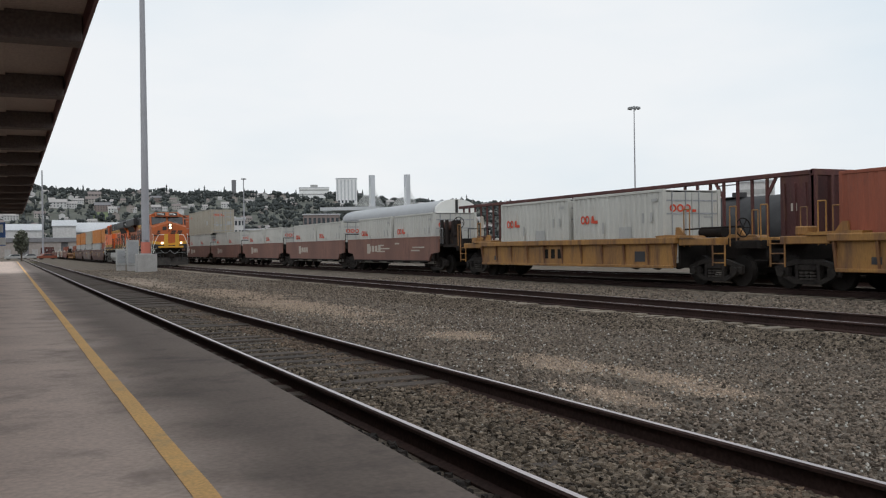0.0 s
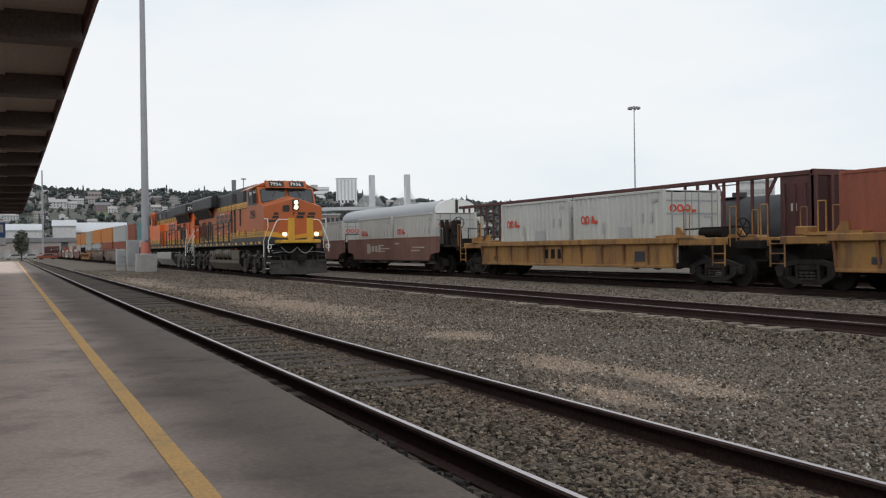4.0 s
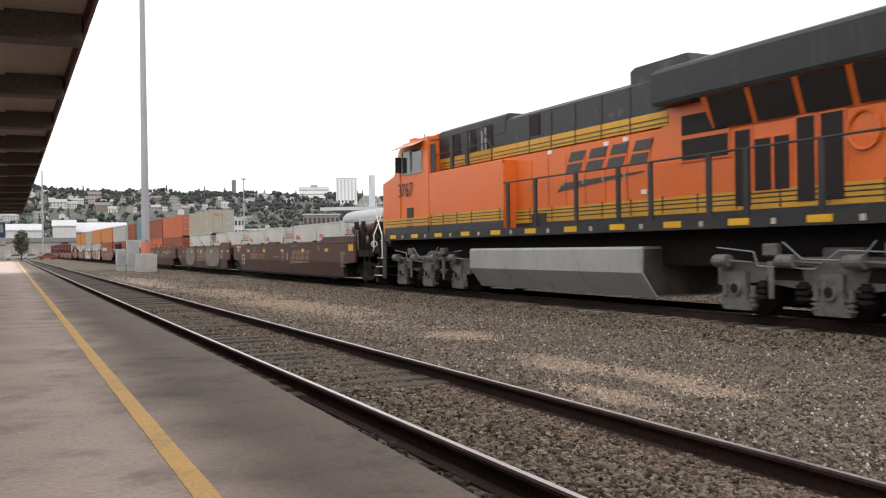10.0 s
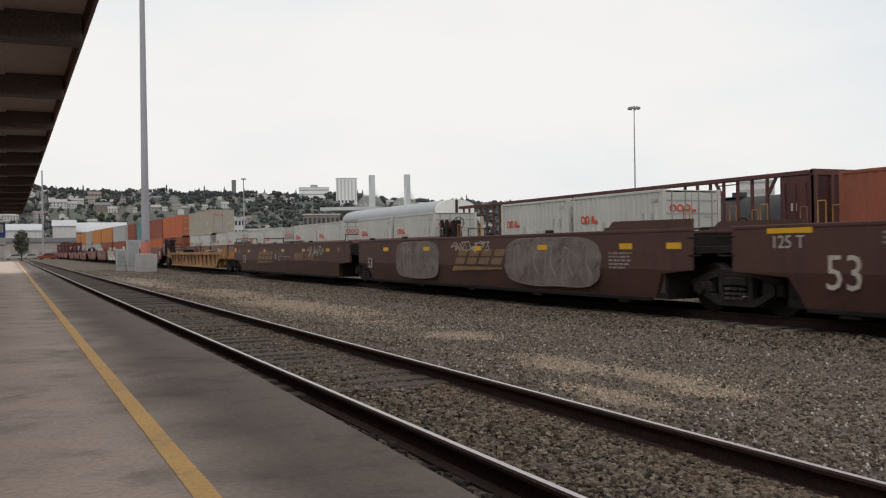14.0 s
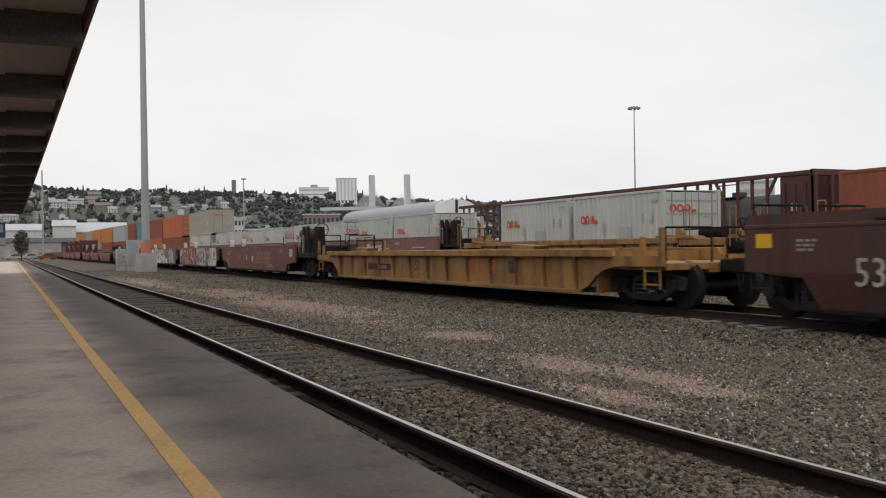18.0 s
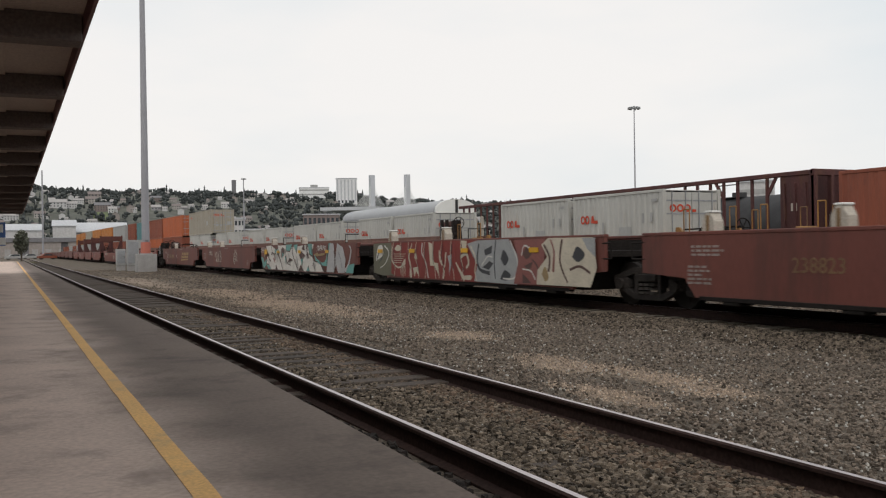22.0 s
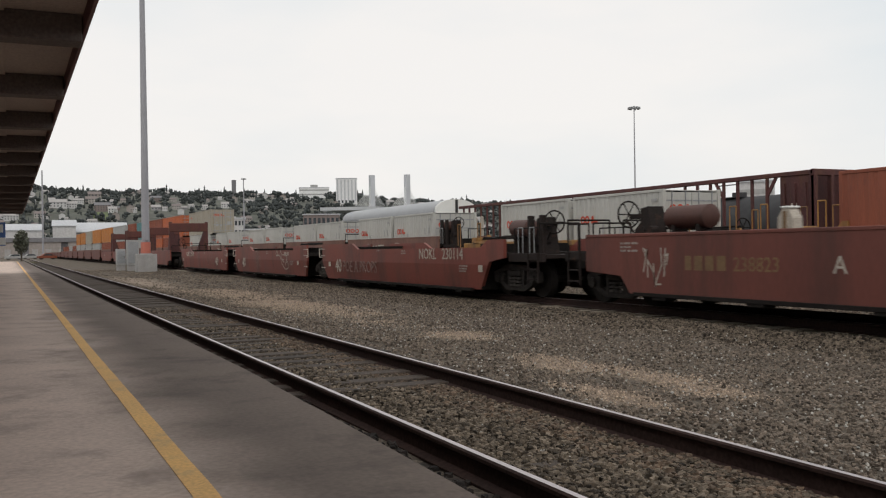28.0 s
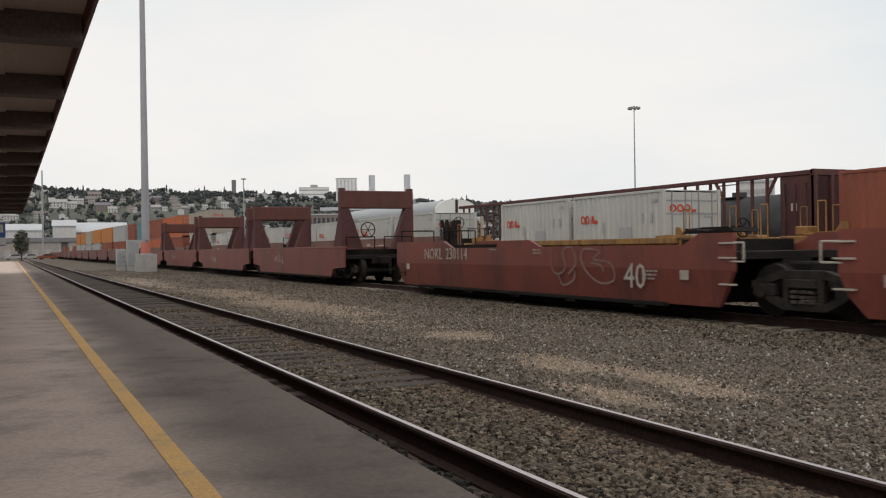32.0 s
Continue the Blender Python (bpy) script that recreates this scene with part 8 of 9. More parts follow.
def build_poles():
    p = thing("lamp_pole", pose(9.4, 72.5, 0), "tall grey painted lamp pole on a concrete base", "lamp pole")
    part("pole", Mesh().cyl((0, 0, 1.0), (0, 0, 27), 0.30, 18, 0.16), M_POLE, p, smooth=True)
    part("red_band", Mesh().cyl((0, 0, 1.05), (0, 0, 1.98), 0.36, 18, 0.355), M_POLE_RED, p, "faded red painted band")
    part("base", Mesh().box(-0.72, 0.72, -0.72, 0.72, -0.4, 1.08, 0.03), M_BASE, p, "square concrete base")
    part("flange", Mesh().cyl((0, 0, 1.08), (0, 0, 1.13), 0.45, 18), M_GALV, p)
    part("junction_box", Mesh().box(-0.15, 0.15, -0.44, -0.28, 2.1, 2.9, 0.02), M_POLE, p)
    q = thing("lamp_pole", pose(9.6, 310, 0), "far grey lamp pole beside the tracks", "lamp pole")
    part("pole", Mesh().cyl((0, 0, 0), (0, 0, 27), 0.33, 12, 0.2), M_POLE, q)
    part("base", Mesh().box(-0.9, 0.9, -0.9, 0.9, -0.4, 1.0), M_BASE, q)
    for yy, w, h, dx in ((76.5, 0.9, 2.2, 8.9), (78.5, 0.7, 1.5, 8.2)):
        c = thing("equipment_cabinet", pose(dx, yy, -0.25), "pale grey trackside equipment cabinet", "cabinet", "trackside cabinets")
        part("body", Mesh().box(-w * 0.5, w * 0.5, -0.4, 0.4, 0.45, h + 0.25, 0.02), M_CONT_GREY, c)
        part("door", Mesh().box(-w * 0.42, w * 0.42, -0.43, -0.4, 0.6, h + 0.1, 0.01), M_GALV, c)
        part("handle", Mesh().box(w * 0.3, w * 0.34, -0.46, -0.43, 1.0, 1.2), M_BLACK, c)
        part("plinth", Mesh().box(-w * 0.45, w * 0.45, -0.35, 0.35, -0.2, 0.46), M_BASE, c)
    high_mast(61.9, 81.3, 16.25, 0.11, "tall slim floodlight mast behind the parked train")
    high_mast(53.5, 229.2, 19.3, 0.24, "tall slim floodlight mast in the yard")
    s = thing("platform_sign", pose(-0.3, 49.9, PLATFORM_Z), "blue and white platform notice board on a post", "sign")
    part("post", Mesh().cyl((-0.25, 0, 0), (-0.25, 0, 2.6), 0.05, 8), M_GALV, s)
    part("panel", Mesh().box(-0.55, 0.16, -0.05, 0.05, 1.45, 2.6, 0.01), mat("blue_sign", (0.07, 0.16, 0.42), rough=0.4), s, "blue panel")
    part("panel", Mesh().box(-0.45, 0.06, -0.07, -0.05, 2.1, 2.5, 0.005), M_WHITE, s, "white panel")
    part("panel", Mesh().box(-0.2, 0.16, -0.08, -0.05, 1.5, 1.85, 0.005), M_WHITE, s)


build_poles()

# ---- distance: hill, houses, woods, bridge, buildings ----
# the haze of distance is mixed into the grass and tree colours
M_HILL = mat("hazy_hillside_grass", (0.118, 0.122, 0.098), (0.088, 0.094, 0.082), rough=1.0, scale=0.012, fine=0.12, grain=0.3, bump=0, dirt=(0.13, 0.118, 0.105), dirt_amount=0.45)
M_WOOD = island(mat("hazy_far_foliage", (0.082, 0.090, 0.086), (0.058, 0.065, 0.066), rough=1.0, spec=0.1, scale=0.05, fine=0.8, grain=0.3, bump=0), 0.65, 1.3)
M_BARK = mat("bark", (0.09, 0.07, 0.055), rough=0.95)
M_CREST = mat("crest_white", (0.85, 0.85, 0.85), rough=0.6, bump=0)
M_HWALL = [mat("house_wall_" + n, c, rough=0.8, grain=0.05, bump=0) for n, c in (("white", (0.60, 0.59, 0.585)), ("tan", (0.36, 0.32, 0.295)), ("grey", (0.36, 0.35, 0.36)), ("brick", (0.25, 0.20, 0.185)), ("cream", (0.46, 0.43, 0.40)))]
M_HROOF = [mat("house_roof_" + n, c, rough=0.9, grain=0.1, bump=0) for n, c in (("slate", (0.22, 0.215, 0.225)), ("brown", (0.24, 0.205, 0.195)), ("pale", (0.42, 0.40, 0.39)))]
M_WIN = mat("far_window_glass", (0.05, 0.06, 0.07), rough=0.25, bump=0)
M_WHROOF = mat("warehouse_roof", (0.52, 0.53, 0.55), (0.42, 0.43, 0.45), rough=0.6, scale=0.05, bump=0)
M_WHWALL = mat("warehouse_wall", (0.34, 0.33, 0.32), (0.28, 0.27, 0.26), rough=0.8, scale=0.05, bump=0)


def ridge(az):
    """Height of the hill's crest along a bearing in degrees to the right of the tracks."""
    d = max(0.0, az - 19.0)
    return 70 - 0.35 * max(0, az) - 0.9 * d + 4.0 * noise.noise((az * 0.22, 1.5, 0)) + 2.0 * noise.noise((az * 0.7, 4.5, 0))


def hill_z(az, r):
    k = min(1.0, max(0.0, (r - 520) / 620.0))
    k = k * k * (3 - 2 * k)
    return -0.6 + k * ridge(az) + 3.0 * k * noise.noise((az * 0.5, r * 0.01, 3))


def polar(az, r):
    return r * math.sin(radians(az)), r * math.cos(radians(az))


def build_hill():
    azs = [-40 + 1.0 * i for i in range(141)]
    rs = [500 + 40 * i for i in range(20)] + [1400, 1700, 2400]
    ms = Mesh()
    for r in rs:
        for az in azs:
            x, y = polar(az, r)
            ms.v.append((x, y, hill_z(az, min(r, 1260))))
    w = len(azs)
    ms.f = [(j * w + i, j * w + i + 1, (j + 1) * w + i + 1, (j + 1) * w + i) for j in range(len(rs) - 1) for i in range(w - 1)]
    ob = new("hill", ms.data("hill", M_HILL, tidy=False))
    ob.data.shade_smooth()
    tagged(ob, "distant green hillside, greyed for haze, with streets and houses", "hill", kind="structure")


build_hill()

ICO = None


def ico_points():
    bm = bmesh.new()
    bmesh.ops.create_icosphere(bm, subdivisions=1, radius=1)
    vs = [tuple(v.co) for v in bm.verts]
    fs = [tuple(v.index for v in f.verts) for f in bm.faces]
    bm.free()
    return vs, fs


ICO = ico_points()


def clump(ms, rng, c, rx, rz):
    o = rng.uniform(0, 50)
    ms.add([(c[0] + p[0] * rx * (1 + 0.45 * noise.noise((p[0] * 1.7 + o, p[1] * 1.7, p[2] * 1.7))), c[1] + p[1] * rx * (1 + 0.45 * noise.noise((p[0] * 1.7, p[1] * 1.7 + o, p[2] * 1.7))), c[2] + p[2] * rz * (1 + 0.4 * noise.noise((p[0], p[1], p[2] + o)))) for p in ICO[0]], ICO[1])


def tree_into(ms, rng, x, y, z, h, pointed=0.22):
    if rng.random() < pointed:
        for i in range(5):
            a, b = z + h * (0.08 + 0.18 * i), z + h * (0.34 + 0.18 * i)
            ms.cyl((x, y, a), (x + rng.uniform(-0.2, 0.2), y, min(b, z + h)), h * 0.17 * (1 - 0.17 * i), 7, 0.05)
    else:
        for i in range(rng.choice((4, 5, 6))):
            clump(ms, rng, (x + rng.uniform(-0.28, 0.28) * h, y + rng.uniform(-0.2, 0.2) * h, z + h * rng.uniform(0.35, 0.82)), h * rng.uniform(0.14, 0.25), h * rng.uniform(0.12, 0.22))


def house(w, d, h, wall, roof, floors, label):
    hs = thing("house", Matrix.Identity(4), label, "house", "houses on the hill")
    wl = part("wall", Mesh().box(-w / 2, w / 2, -d / 2, d / 2, -3, h).prism([(-d / 2, h), (d / 2, h), (0, h + d * 0.32)], "x", -w / 2 + 0.05, w / 2 - 0.05), wall, hs)
    rf = Mesh()
    for s in (-1, 1):
        rf.plate([(-w / 2 - 0.5, s * (d / 2 + 0.5), h - 0.2), (w / 2 + 0.5, s * (d / 2 + 0.5), h - 0.2), (w / 2 + 0.5, 0, h + d * 0.34), (-w / 2 - 0.5, 0, h + d * 0.34)], (0, 0, 0.3))
    part("roof", rf, roof, hs)
    n = max(2, int(w / 3.2))
    for f in range(floors):
        ms = Mesh()
        for i in range(n):
            xx = -w / 2 + w * (i + 0.5) / n
            ms.box(xx - 0.6, xx + 0.6, -d / 2 - 0.06, -d / 2 - 0.01, 1.0 + 2.8 * f, 2.4 + 2.8 * f)
        part("window_row", ms, M_WIN, wl)
    part("chimney", Mesh().box(w * 0.2, w * 0.2 + 0.8, 0.5, 1.3, h, h + d * 0.34 + 1.2), M_HWALL[3], hs)
    return hs


def spot(az, el):
    """Place on the hillside that shows at a bearing and a height angle, both in degrees."""
    for r in range(560, 1240, 4):
        if math.degrees(math.atan2(hill_z(az, r) - EYE[2], r)) >= el:
            return r
    return 1200


# bearing, height angle, kind and size of the houses that stand out
HOUSES = ((2.6, 2.59, 5, 1.1), (3.25, 2.6, 5, 1.1), (5.55, 2.29, 0, 0.9), (6.72, 2.36, 0, 1.05), (5.0, 2.42, 3, 1.0), (5.75, 2.45, 3, 0.8), (3.7, 2.85, 5, 0.9), (4.4, 2.86, 4, 1.0), (4.57, 3.09, 1, 1.3), (8.0, 2.46, 2, 1.1), (8.5, 2.44, 0, 0.9), (9.17, 2.49, 4, 1.1), (9.6, 2.5, 2, 1.0), (10.81, 2.51, 0, 1.1), (12.01, 2.58, 0, 1.4), (11.72, 3.1, 0, 0.8), (10.66, 3.25, 4, 0.7), (8.0, 2.96, 3, 1.3), (7.4, 2.55, 1, 1.0), (9.0, 2.95, 4, 0.9), (6.1, 2.9, 4, 0.9))


def build_houses():
    rng = random.Random(5)
    kinds = [house(11, 9, 5.6, M_HWALL[0], M_HROOF[2], 2, "white two-storey house with grey roof"), house(13, 9, 5.4, M_HWALL[1], M_HROOF[1], 2, "tan two-storey house with brown roof"), house(10, 8, 3.2, M_HWALL[2], M_HROOF[2], 1, "grey single-storey house with pale roof"), house(22, 12, 8.4, M_HWALL[3], M_HROOF[0], 3, "brick apartment house with grey roof"), house(14, 10, 5.6, M_HWALL[4], M_HROOF[1], 2, "cream two-storey house with brown roof"), house(18, 10, 5.8, M_HWALL[0], M_HROOF[2], 2, "long white house with pale roof")]
    places = [(az, spot(az, el), k, z * (0.6 if k == 3 else 0.72), 0) for az, el, k, z in HOUSES]
    for i in range(235):
        places.append((rng.uniform(-1, 31), rng.choice((640, 690, 740, 790, 850, 900, 960, 1020, 1080, 1130, 1180)) + rng.uniform(-12, 12), rng.choice((0, 0, 1, 2, 2, 4, 4, 5, 5)), rng.uniform(0.5, 0.82), rng.choice((0, 0, 90, 20, -25))))
    used = set()
    for az, r, k, z, turn in places:
        x, y = polar(az, r)
        m = pose(x, y, hill_z(az, r), 0, 0, -az + turn) @ Matrix.Diagonal((z, z, z, 1))
        if k not in used:
            used.add(k)
            kinds[k].matrix_basis = m
        else:
            copy_thing(kinds[k], m)
    return [(p[0], p[1]) for p in places[:len(HOUSES)]], [(p[0], p[1]) for p in places]


LANDMARKS, DWELLINGS = build_houses()


def build_lawn():
    M_LAWN = mat("hill_lawn", (0.135, 0.165, 0.075), (0.11, 0.135, 0.065), rough=1.0, scale=0.05, fine=0.5, grain=0.2, bump=0)
    ms = Mesh()
    az = [4.5 + 0.13 * i for i in range(11)]
    for j in range(8):
        for q in az:
            r = spot(q, 1.84) + (spot(q, 2.3) - spot(q, 1.84)) * j / 7
            x, y = polar(q, r)
            ms.v.append((x, y, hill_z(q, r) + 0.6))
    ms.f = [(j * 11 + i, j * 11 + i + 1, (j + 1) * 11 + i + 1, (j + 1) * 11 + i) for j in range(7) for i in range(10)]
    ob = new("lawn", ms.data("lawn", M_LAWN, tidy=False))
    tagged(ob, "green lawn on the hillside below the houses", "lawn", kind="structure")


build_lawn()


def build_woods():
    rng = random.Random(12)
    ms = Mesh()
    count = 0
    for i in range(5200):
        az, r = rng.uniform(-3, 38), 560 + 690 * rng.random() ** 0.7
        if noise.noise((az * 0.5, r * 0.008, 9)) < -0.25 and rng.random() < 0.85:
            continue
        if any(abs(az - a) < 0.3 and -40 < r - q < 4 for a, q in LANDMARKS) or (4.45 < az < 5.85 and r < 760):
            continue
        if any(abs(az - a) < 0.28 and -9 < r - q < 6 for a, q in DWELLINGS):
            continue
        x, y = polar(az, r)
        tree_into(ms, rng, x, y, hill_z(az, r) - 1.0, rng.uniform(4, 10))
    for i in range(520):
        az = rng.uniform(-3, 40)
        r = rng.uniform(1150, 1255)
        if noise.noise((az * 0.9, 3, 2)) < -0.12:
            continue
        x, y = polar(az, r)
        tree_into(ms, rng, x, y, hill_z(az, r) - 1.5, rng.uniform(5, 12))
    for az, h in ((1.5, 13), (1.75, 11), (2.45, 12), (2.6, 10), (3.96, 19), (6.54, 15), (8.62, 20), (10.26, 17), (10.5, 19), (10.82, 21), (11.99, 19), (4.6, 14), (9.4, 13), (16.3, 17), (16.6, 14), (17.0, 18), (17.3, 13), (19.0, 20), (19.25, 16), (20.1, 17), (20.4, 19), (21.3, 14), (13.2, 16), (13.9, 15), (14.4, 18), (26.6, 15), (26.9, 18), (27.3, 14), (28.6, 13)):
        x, y = polar(az, 1180)
        tree_into(ms, rng, x, y, hill_z(az, 1180) - 1.5, h, 0.9 if h > 13 else 0.0)
    for k in range(16):
        az, r = 18.7 + 0.11 * k + rng.uniform(-0.05, 0.05), 838 + rng.uniform(-8, 8)
        x, y = polar(az, r)
        tree_into(ms, rng, x, y, hill_z(az, r) - 1.0, rng.uniform(7, 12), 0.5)
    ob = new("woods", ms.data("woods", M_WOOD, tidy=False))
    tagged(ob, "dark green trees, greyed for haze, scattered over the hillside", "trees", kind="stuff")


build_woods()


def block(name, x, y, z, w, d, h, az, wall, label, cat, floors=0, cols=0, roof=None, strips=None, z0=-1.0, glass=None):
    """A plain building with rows of windows on the side that looks back to the yard."""
    b = thing(name, pose(x, y, z, 0, 0, -az), label, cat)
    wl = part("wall", Mesh().box(-w / 2, w / 2, 0, d, z0, h), wall, b)
    part("roof", Mesh().box(-w / 2 - 0.3, w / 2 + 0.3, -0.3, d + 0.3, h, h + max(0.4, h * 0.03)), roof or M_WHROOF, b)
    for f in range(floors):
        za = h * (f + 0.3) / floors
        zb = h * (f + 0.78) / floors
        if strips:
            part("window_strip", Mesh().box(-w / 2 + 0.5, w / 2 - 0.5, -0.12, -0.01, za, zb - h * 0.05), glass or M_WIN, wl)
        else:
            for c in range(cols):
                xa = -w / 2 + w * (c + 0.2) / cols
                xb = -w / 2 + w * (c + 0.8) / cols
                part("window", Mesh().box(xa, xb, -0.12, -0.01, za, zb), M_WIN, wl)
    return b


M_FAINT = mat("pale_grey_glazing", (0.56, 0.57, 0.59), rough=0.5, bump=0)


def build_town():
    W, G = M_HWALL[0], M_WHWALL
    def warehouse(x, y, w, d, eave, crest, az, wall, label):
        b = thing("warehouse", pose(x, y, -0.6, 0, 0, -az), label, "warehouse", "warehouses below the hill")
        wl = part("wall", Mesh().prism([(0, 0), (0, eave), (d, crest), (d, 0)], "x", -w / 2, w / 2), wall, b)
        part("roof", Mesh().plate([(-w / 2 - 0.4, -0.5, eave - 0.05), (w / 2 + 0.4, -0.5, eave - 0.05), (w / 2 + 0.4, d + 0.3, crest + 0.05), (-w / 2 - 0.4, d + 0.3, crest + 0.05)], (0, 0, 0.3)), M_WHROOF, b)
        n = max(2, int(w / 5))
        for i in range(n):
            xx = -w / 2 + w * (i + 0.5) / n
            part("loading_door", Mesh().box(xx - 1.1, xx + 1.1, -0.1, -0.01, 0, 3.6), M_HROOF[2], wl)
    warehouse(36, 440, 27, 30, 11.0, 16.0, 4, G, "long grey warehouse with a pale sloping roof")
    warehouse(22, 432, 9.5, 14, 13.6, 16.4, 3, W, "white warehouse block with pale roof")
    warehouse(4, 420, 18, 20, 11.5, 14.5, 0, W, "low white industrial building with pale roof")
    warehouse(12, 405, 40, 8, 6.5, 8.0, 1, M_HWALL[1], "long low tan warehouse beside the yard")
    vd = thing("viaduct", pose(-60, 330, -0.6), "long dark concrete road viaduct", "viaduct")
    part("deck", Mesh().box(0, 95, 0, 8, 5.6, 7.0), M_HROOF[0], vd)
    for k in range(8):
        part("pier", Mesh().box(4 + 12 * k, 6 + 12 * k, 2, 6, 0, 5.6), M_HROOF[0], vd)
    block("office_building", 68.3, 299, -0.6, 3.4, 8, 12.2, 13, W, "white gridded office block", "office building", 4, 3)
    block("shed", 76, 296, -0.6, 14, 8, 8.5, 14, G, "low grey metal-clad shed", "shed", 1, 5)
    block("office_building", 102, 317, -0.6, 13, 8, 14.2, 18, M_HWALL[3], "brick building with white framed windows", "office building", 3, 8)
    block("office_building", 162, 166, -0.6, 8.5, 8, 16.4, 44, W, "white building with grey window strips", "office building", 4, 0, strips=True, glass=M_CONT_GREY)
    # hospital block and flats on the crest
    block("hospital", 302, 963, 50, 32.5, 20, 18.5, 17.5, M_CREST, "white hospital block with dark window strips", "hospital", 4, 0, strips=True, glass=M_CONT_GREY)
    part("roof_plant", Mesh().box(-4, 4, 4, 12, 18.5, 22.0), M_CONT_GREY, bpy.data.objects["hospital"])
    fl = block("apartment_tower", 301, 854, 46, 20.5, 16, 24.2, 19.5, M_CREST, "white apartment tower with vertical ribs", "apartment tower")
    for k in range(6):
        part("window_column", Mesh().box(-9.4 + 3.5 * k, -8.1 + 3.5 * k, -0.12, -0.01, 2, 23.4), M_FAINT, fl)
    for k in range(5):
        part("window", Mesh().box(-8.4 + 3.5 * k, -6.6 + 3.5 * k, -0.14, -0.01, 0.5, 3.0), M_WIN, fl)
    ch = thing("brick_tower", pose(223, 1001, 60), "tall dark square tower on the hill", "tower")
    part("shaft", Mesh().box(-2.0, 2.0, -2, 2, -12, 17.6), M_HROOF[0], ch)
    part("cap", Mesh().box(-2.2, 2.2, -2.2, 2.2, 17.6, 18.2), M_HROOF[0], ch)
    # cable-stayed bridge
    br = thing("bridge", pose(0, 0, 0), "grey cable-stayed road bridge with two pylons", "bridge")
    M_PYL = mat("bridge_concrete", (0.52, 0.53, 0.55), (0.45, 0.46, 0.48), rough=0.85, scale=0.1, bump=0)
    A, B = Vector((233.5, 608.7, 0)), Vector((256.1, 598.0, 0))
    along = Vector((0.62, 0.78, 0))
    part("deck", Mesh().plate([A - along * 90 + Vector((-4, 4, 25)), A + along * 120 + Vector((-4, 4, 25)), B + along * 120 + Vector((4, -4, 25)), B - along * 90 + Vector((4, -4, 25))], (0, 0, 2)), M_PYL, br)
    for P in (A, B):
        py = part("pylon", Mesh().prism([(P.x - 1.7, P.y - 2.0), (P.x + 1.7, P.y - 2.0), (P.x + 1.5, P.y + 2.0), (P.x - 1.5, P.y + 2.0)], "z", -1, 53.3), M_PYL, br, "tall grey concrete pylon")
        for d in (-1, 1):
            for k in range(8):
                top = P + Vector((0, 0, 46 - 1.6 * k))
                end = P + along * d * (44 - 4.6 * k) + Vector((0, 0, 26.5))
                part("stay_cable", Mesh().cyl(top, end, 0.16, 5), M_WHITE, py, "white stay cable")
    # small leafy tree by the platform's end
    rng = random.Random(3)
    t = thing("tree", pose(1.6, 143.1, -0.3), "small round leafy tree beyond the platform", "tree")
    part("trunk", Mesh().cyl((0, 0, 0), (0, 0, 2.4), 0.14, 8, 0.08).cyl((0, 0, 1.6), (0.7, 0.2, 3.0), 0.07, 6, 0.03).cyl((0, 0, 1.8), (-0.6, -0.2, 3.2), 0.07, 6, 0.03), M_BARK, t)
    ms = Mesh()
    for i in range(900):
        u = Vector((rng.gauss(0, 1), rng.gauss(0, 1), rng.gauss(0, 1)))
        u = u.normalized() * rng.random() ** 0.4
        c = Vector((u.x * 1.05, u.y * 1.05, 3.2 + u.z * 1.75))
        a, b = Vector((rng.uniform(-1, 1), rng.uniform(-1, 1), rng.uniform(-1, 1))) * 0.16, Vector((rng.uniform(-1, 1), rng.uniform(-1, 1), rng.uniform(-1, 1))) * 0.16
        ms.add([c - a, c + b, c + a, c - b], [(0, 1, 2, 3)])
    ob = new("crown", ms.data("crown", island(mat("tree_leaves", (0.10, 0.105, 0.075), (0.07, 0.075, 0.055), rough=0.9, bump=0), 0.6, 1.4), tidy=False))
    ob.parent = t


build_town()


def parked_car(m_at, paint, label):
    c = thing("parked_car", m_at, label, "car", "cars parked beyond the platform")
    part("body", Mesh().prism([(-2.2, 0.35), (-2.2, 0.85), (-1.3, 0.95), (-0.7, 1.42), (0.9, 1.45), (1.7, 0.98), (2.2, 0.9), (2.2, 0.35)], "y", -0.85, 0.85), paint, c)
    part("window", Mesh().prism([(-1.1, 0.95), (-0.65, 1.36), (0.85, 1.38), (1.5, 0.97)], "y", -0.87, 0.87), M_WIN, c, "dark car windows")
    for xx in (-1.35, 1.35):
        for yy in (-0.8, 0.62):
            part("wheel", Mesh().cyl((xx, yy, 0.32), (xx, yy + 0.18, 0.32), 0.32, 12), M_BLACK, c)
    return c


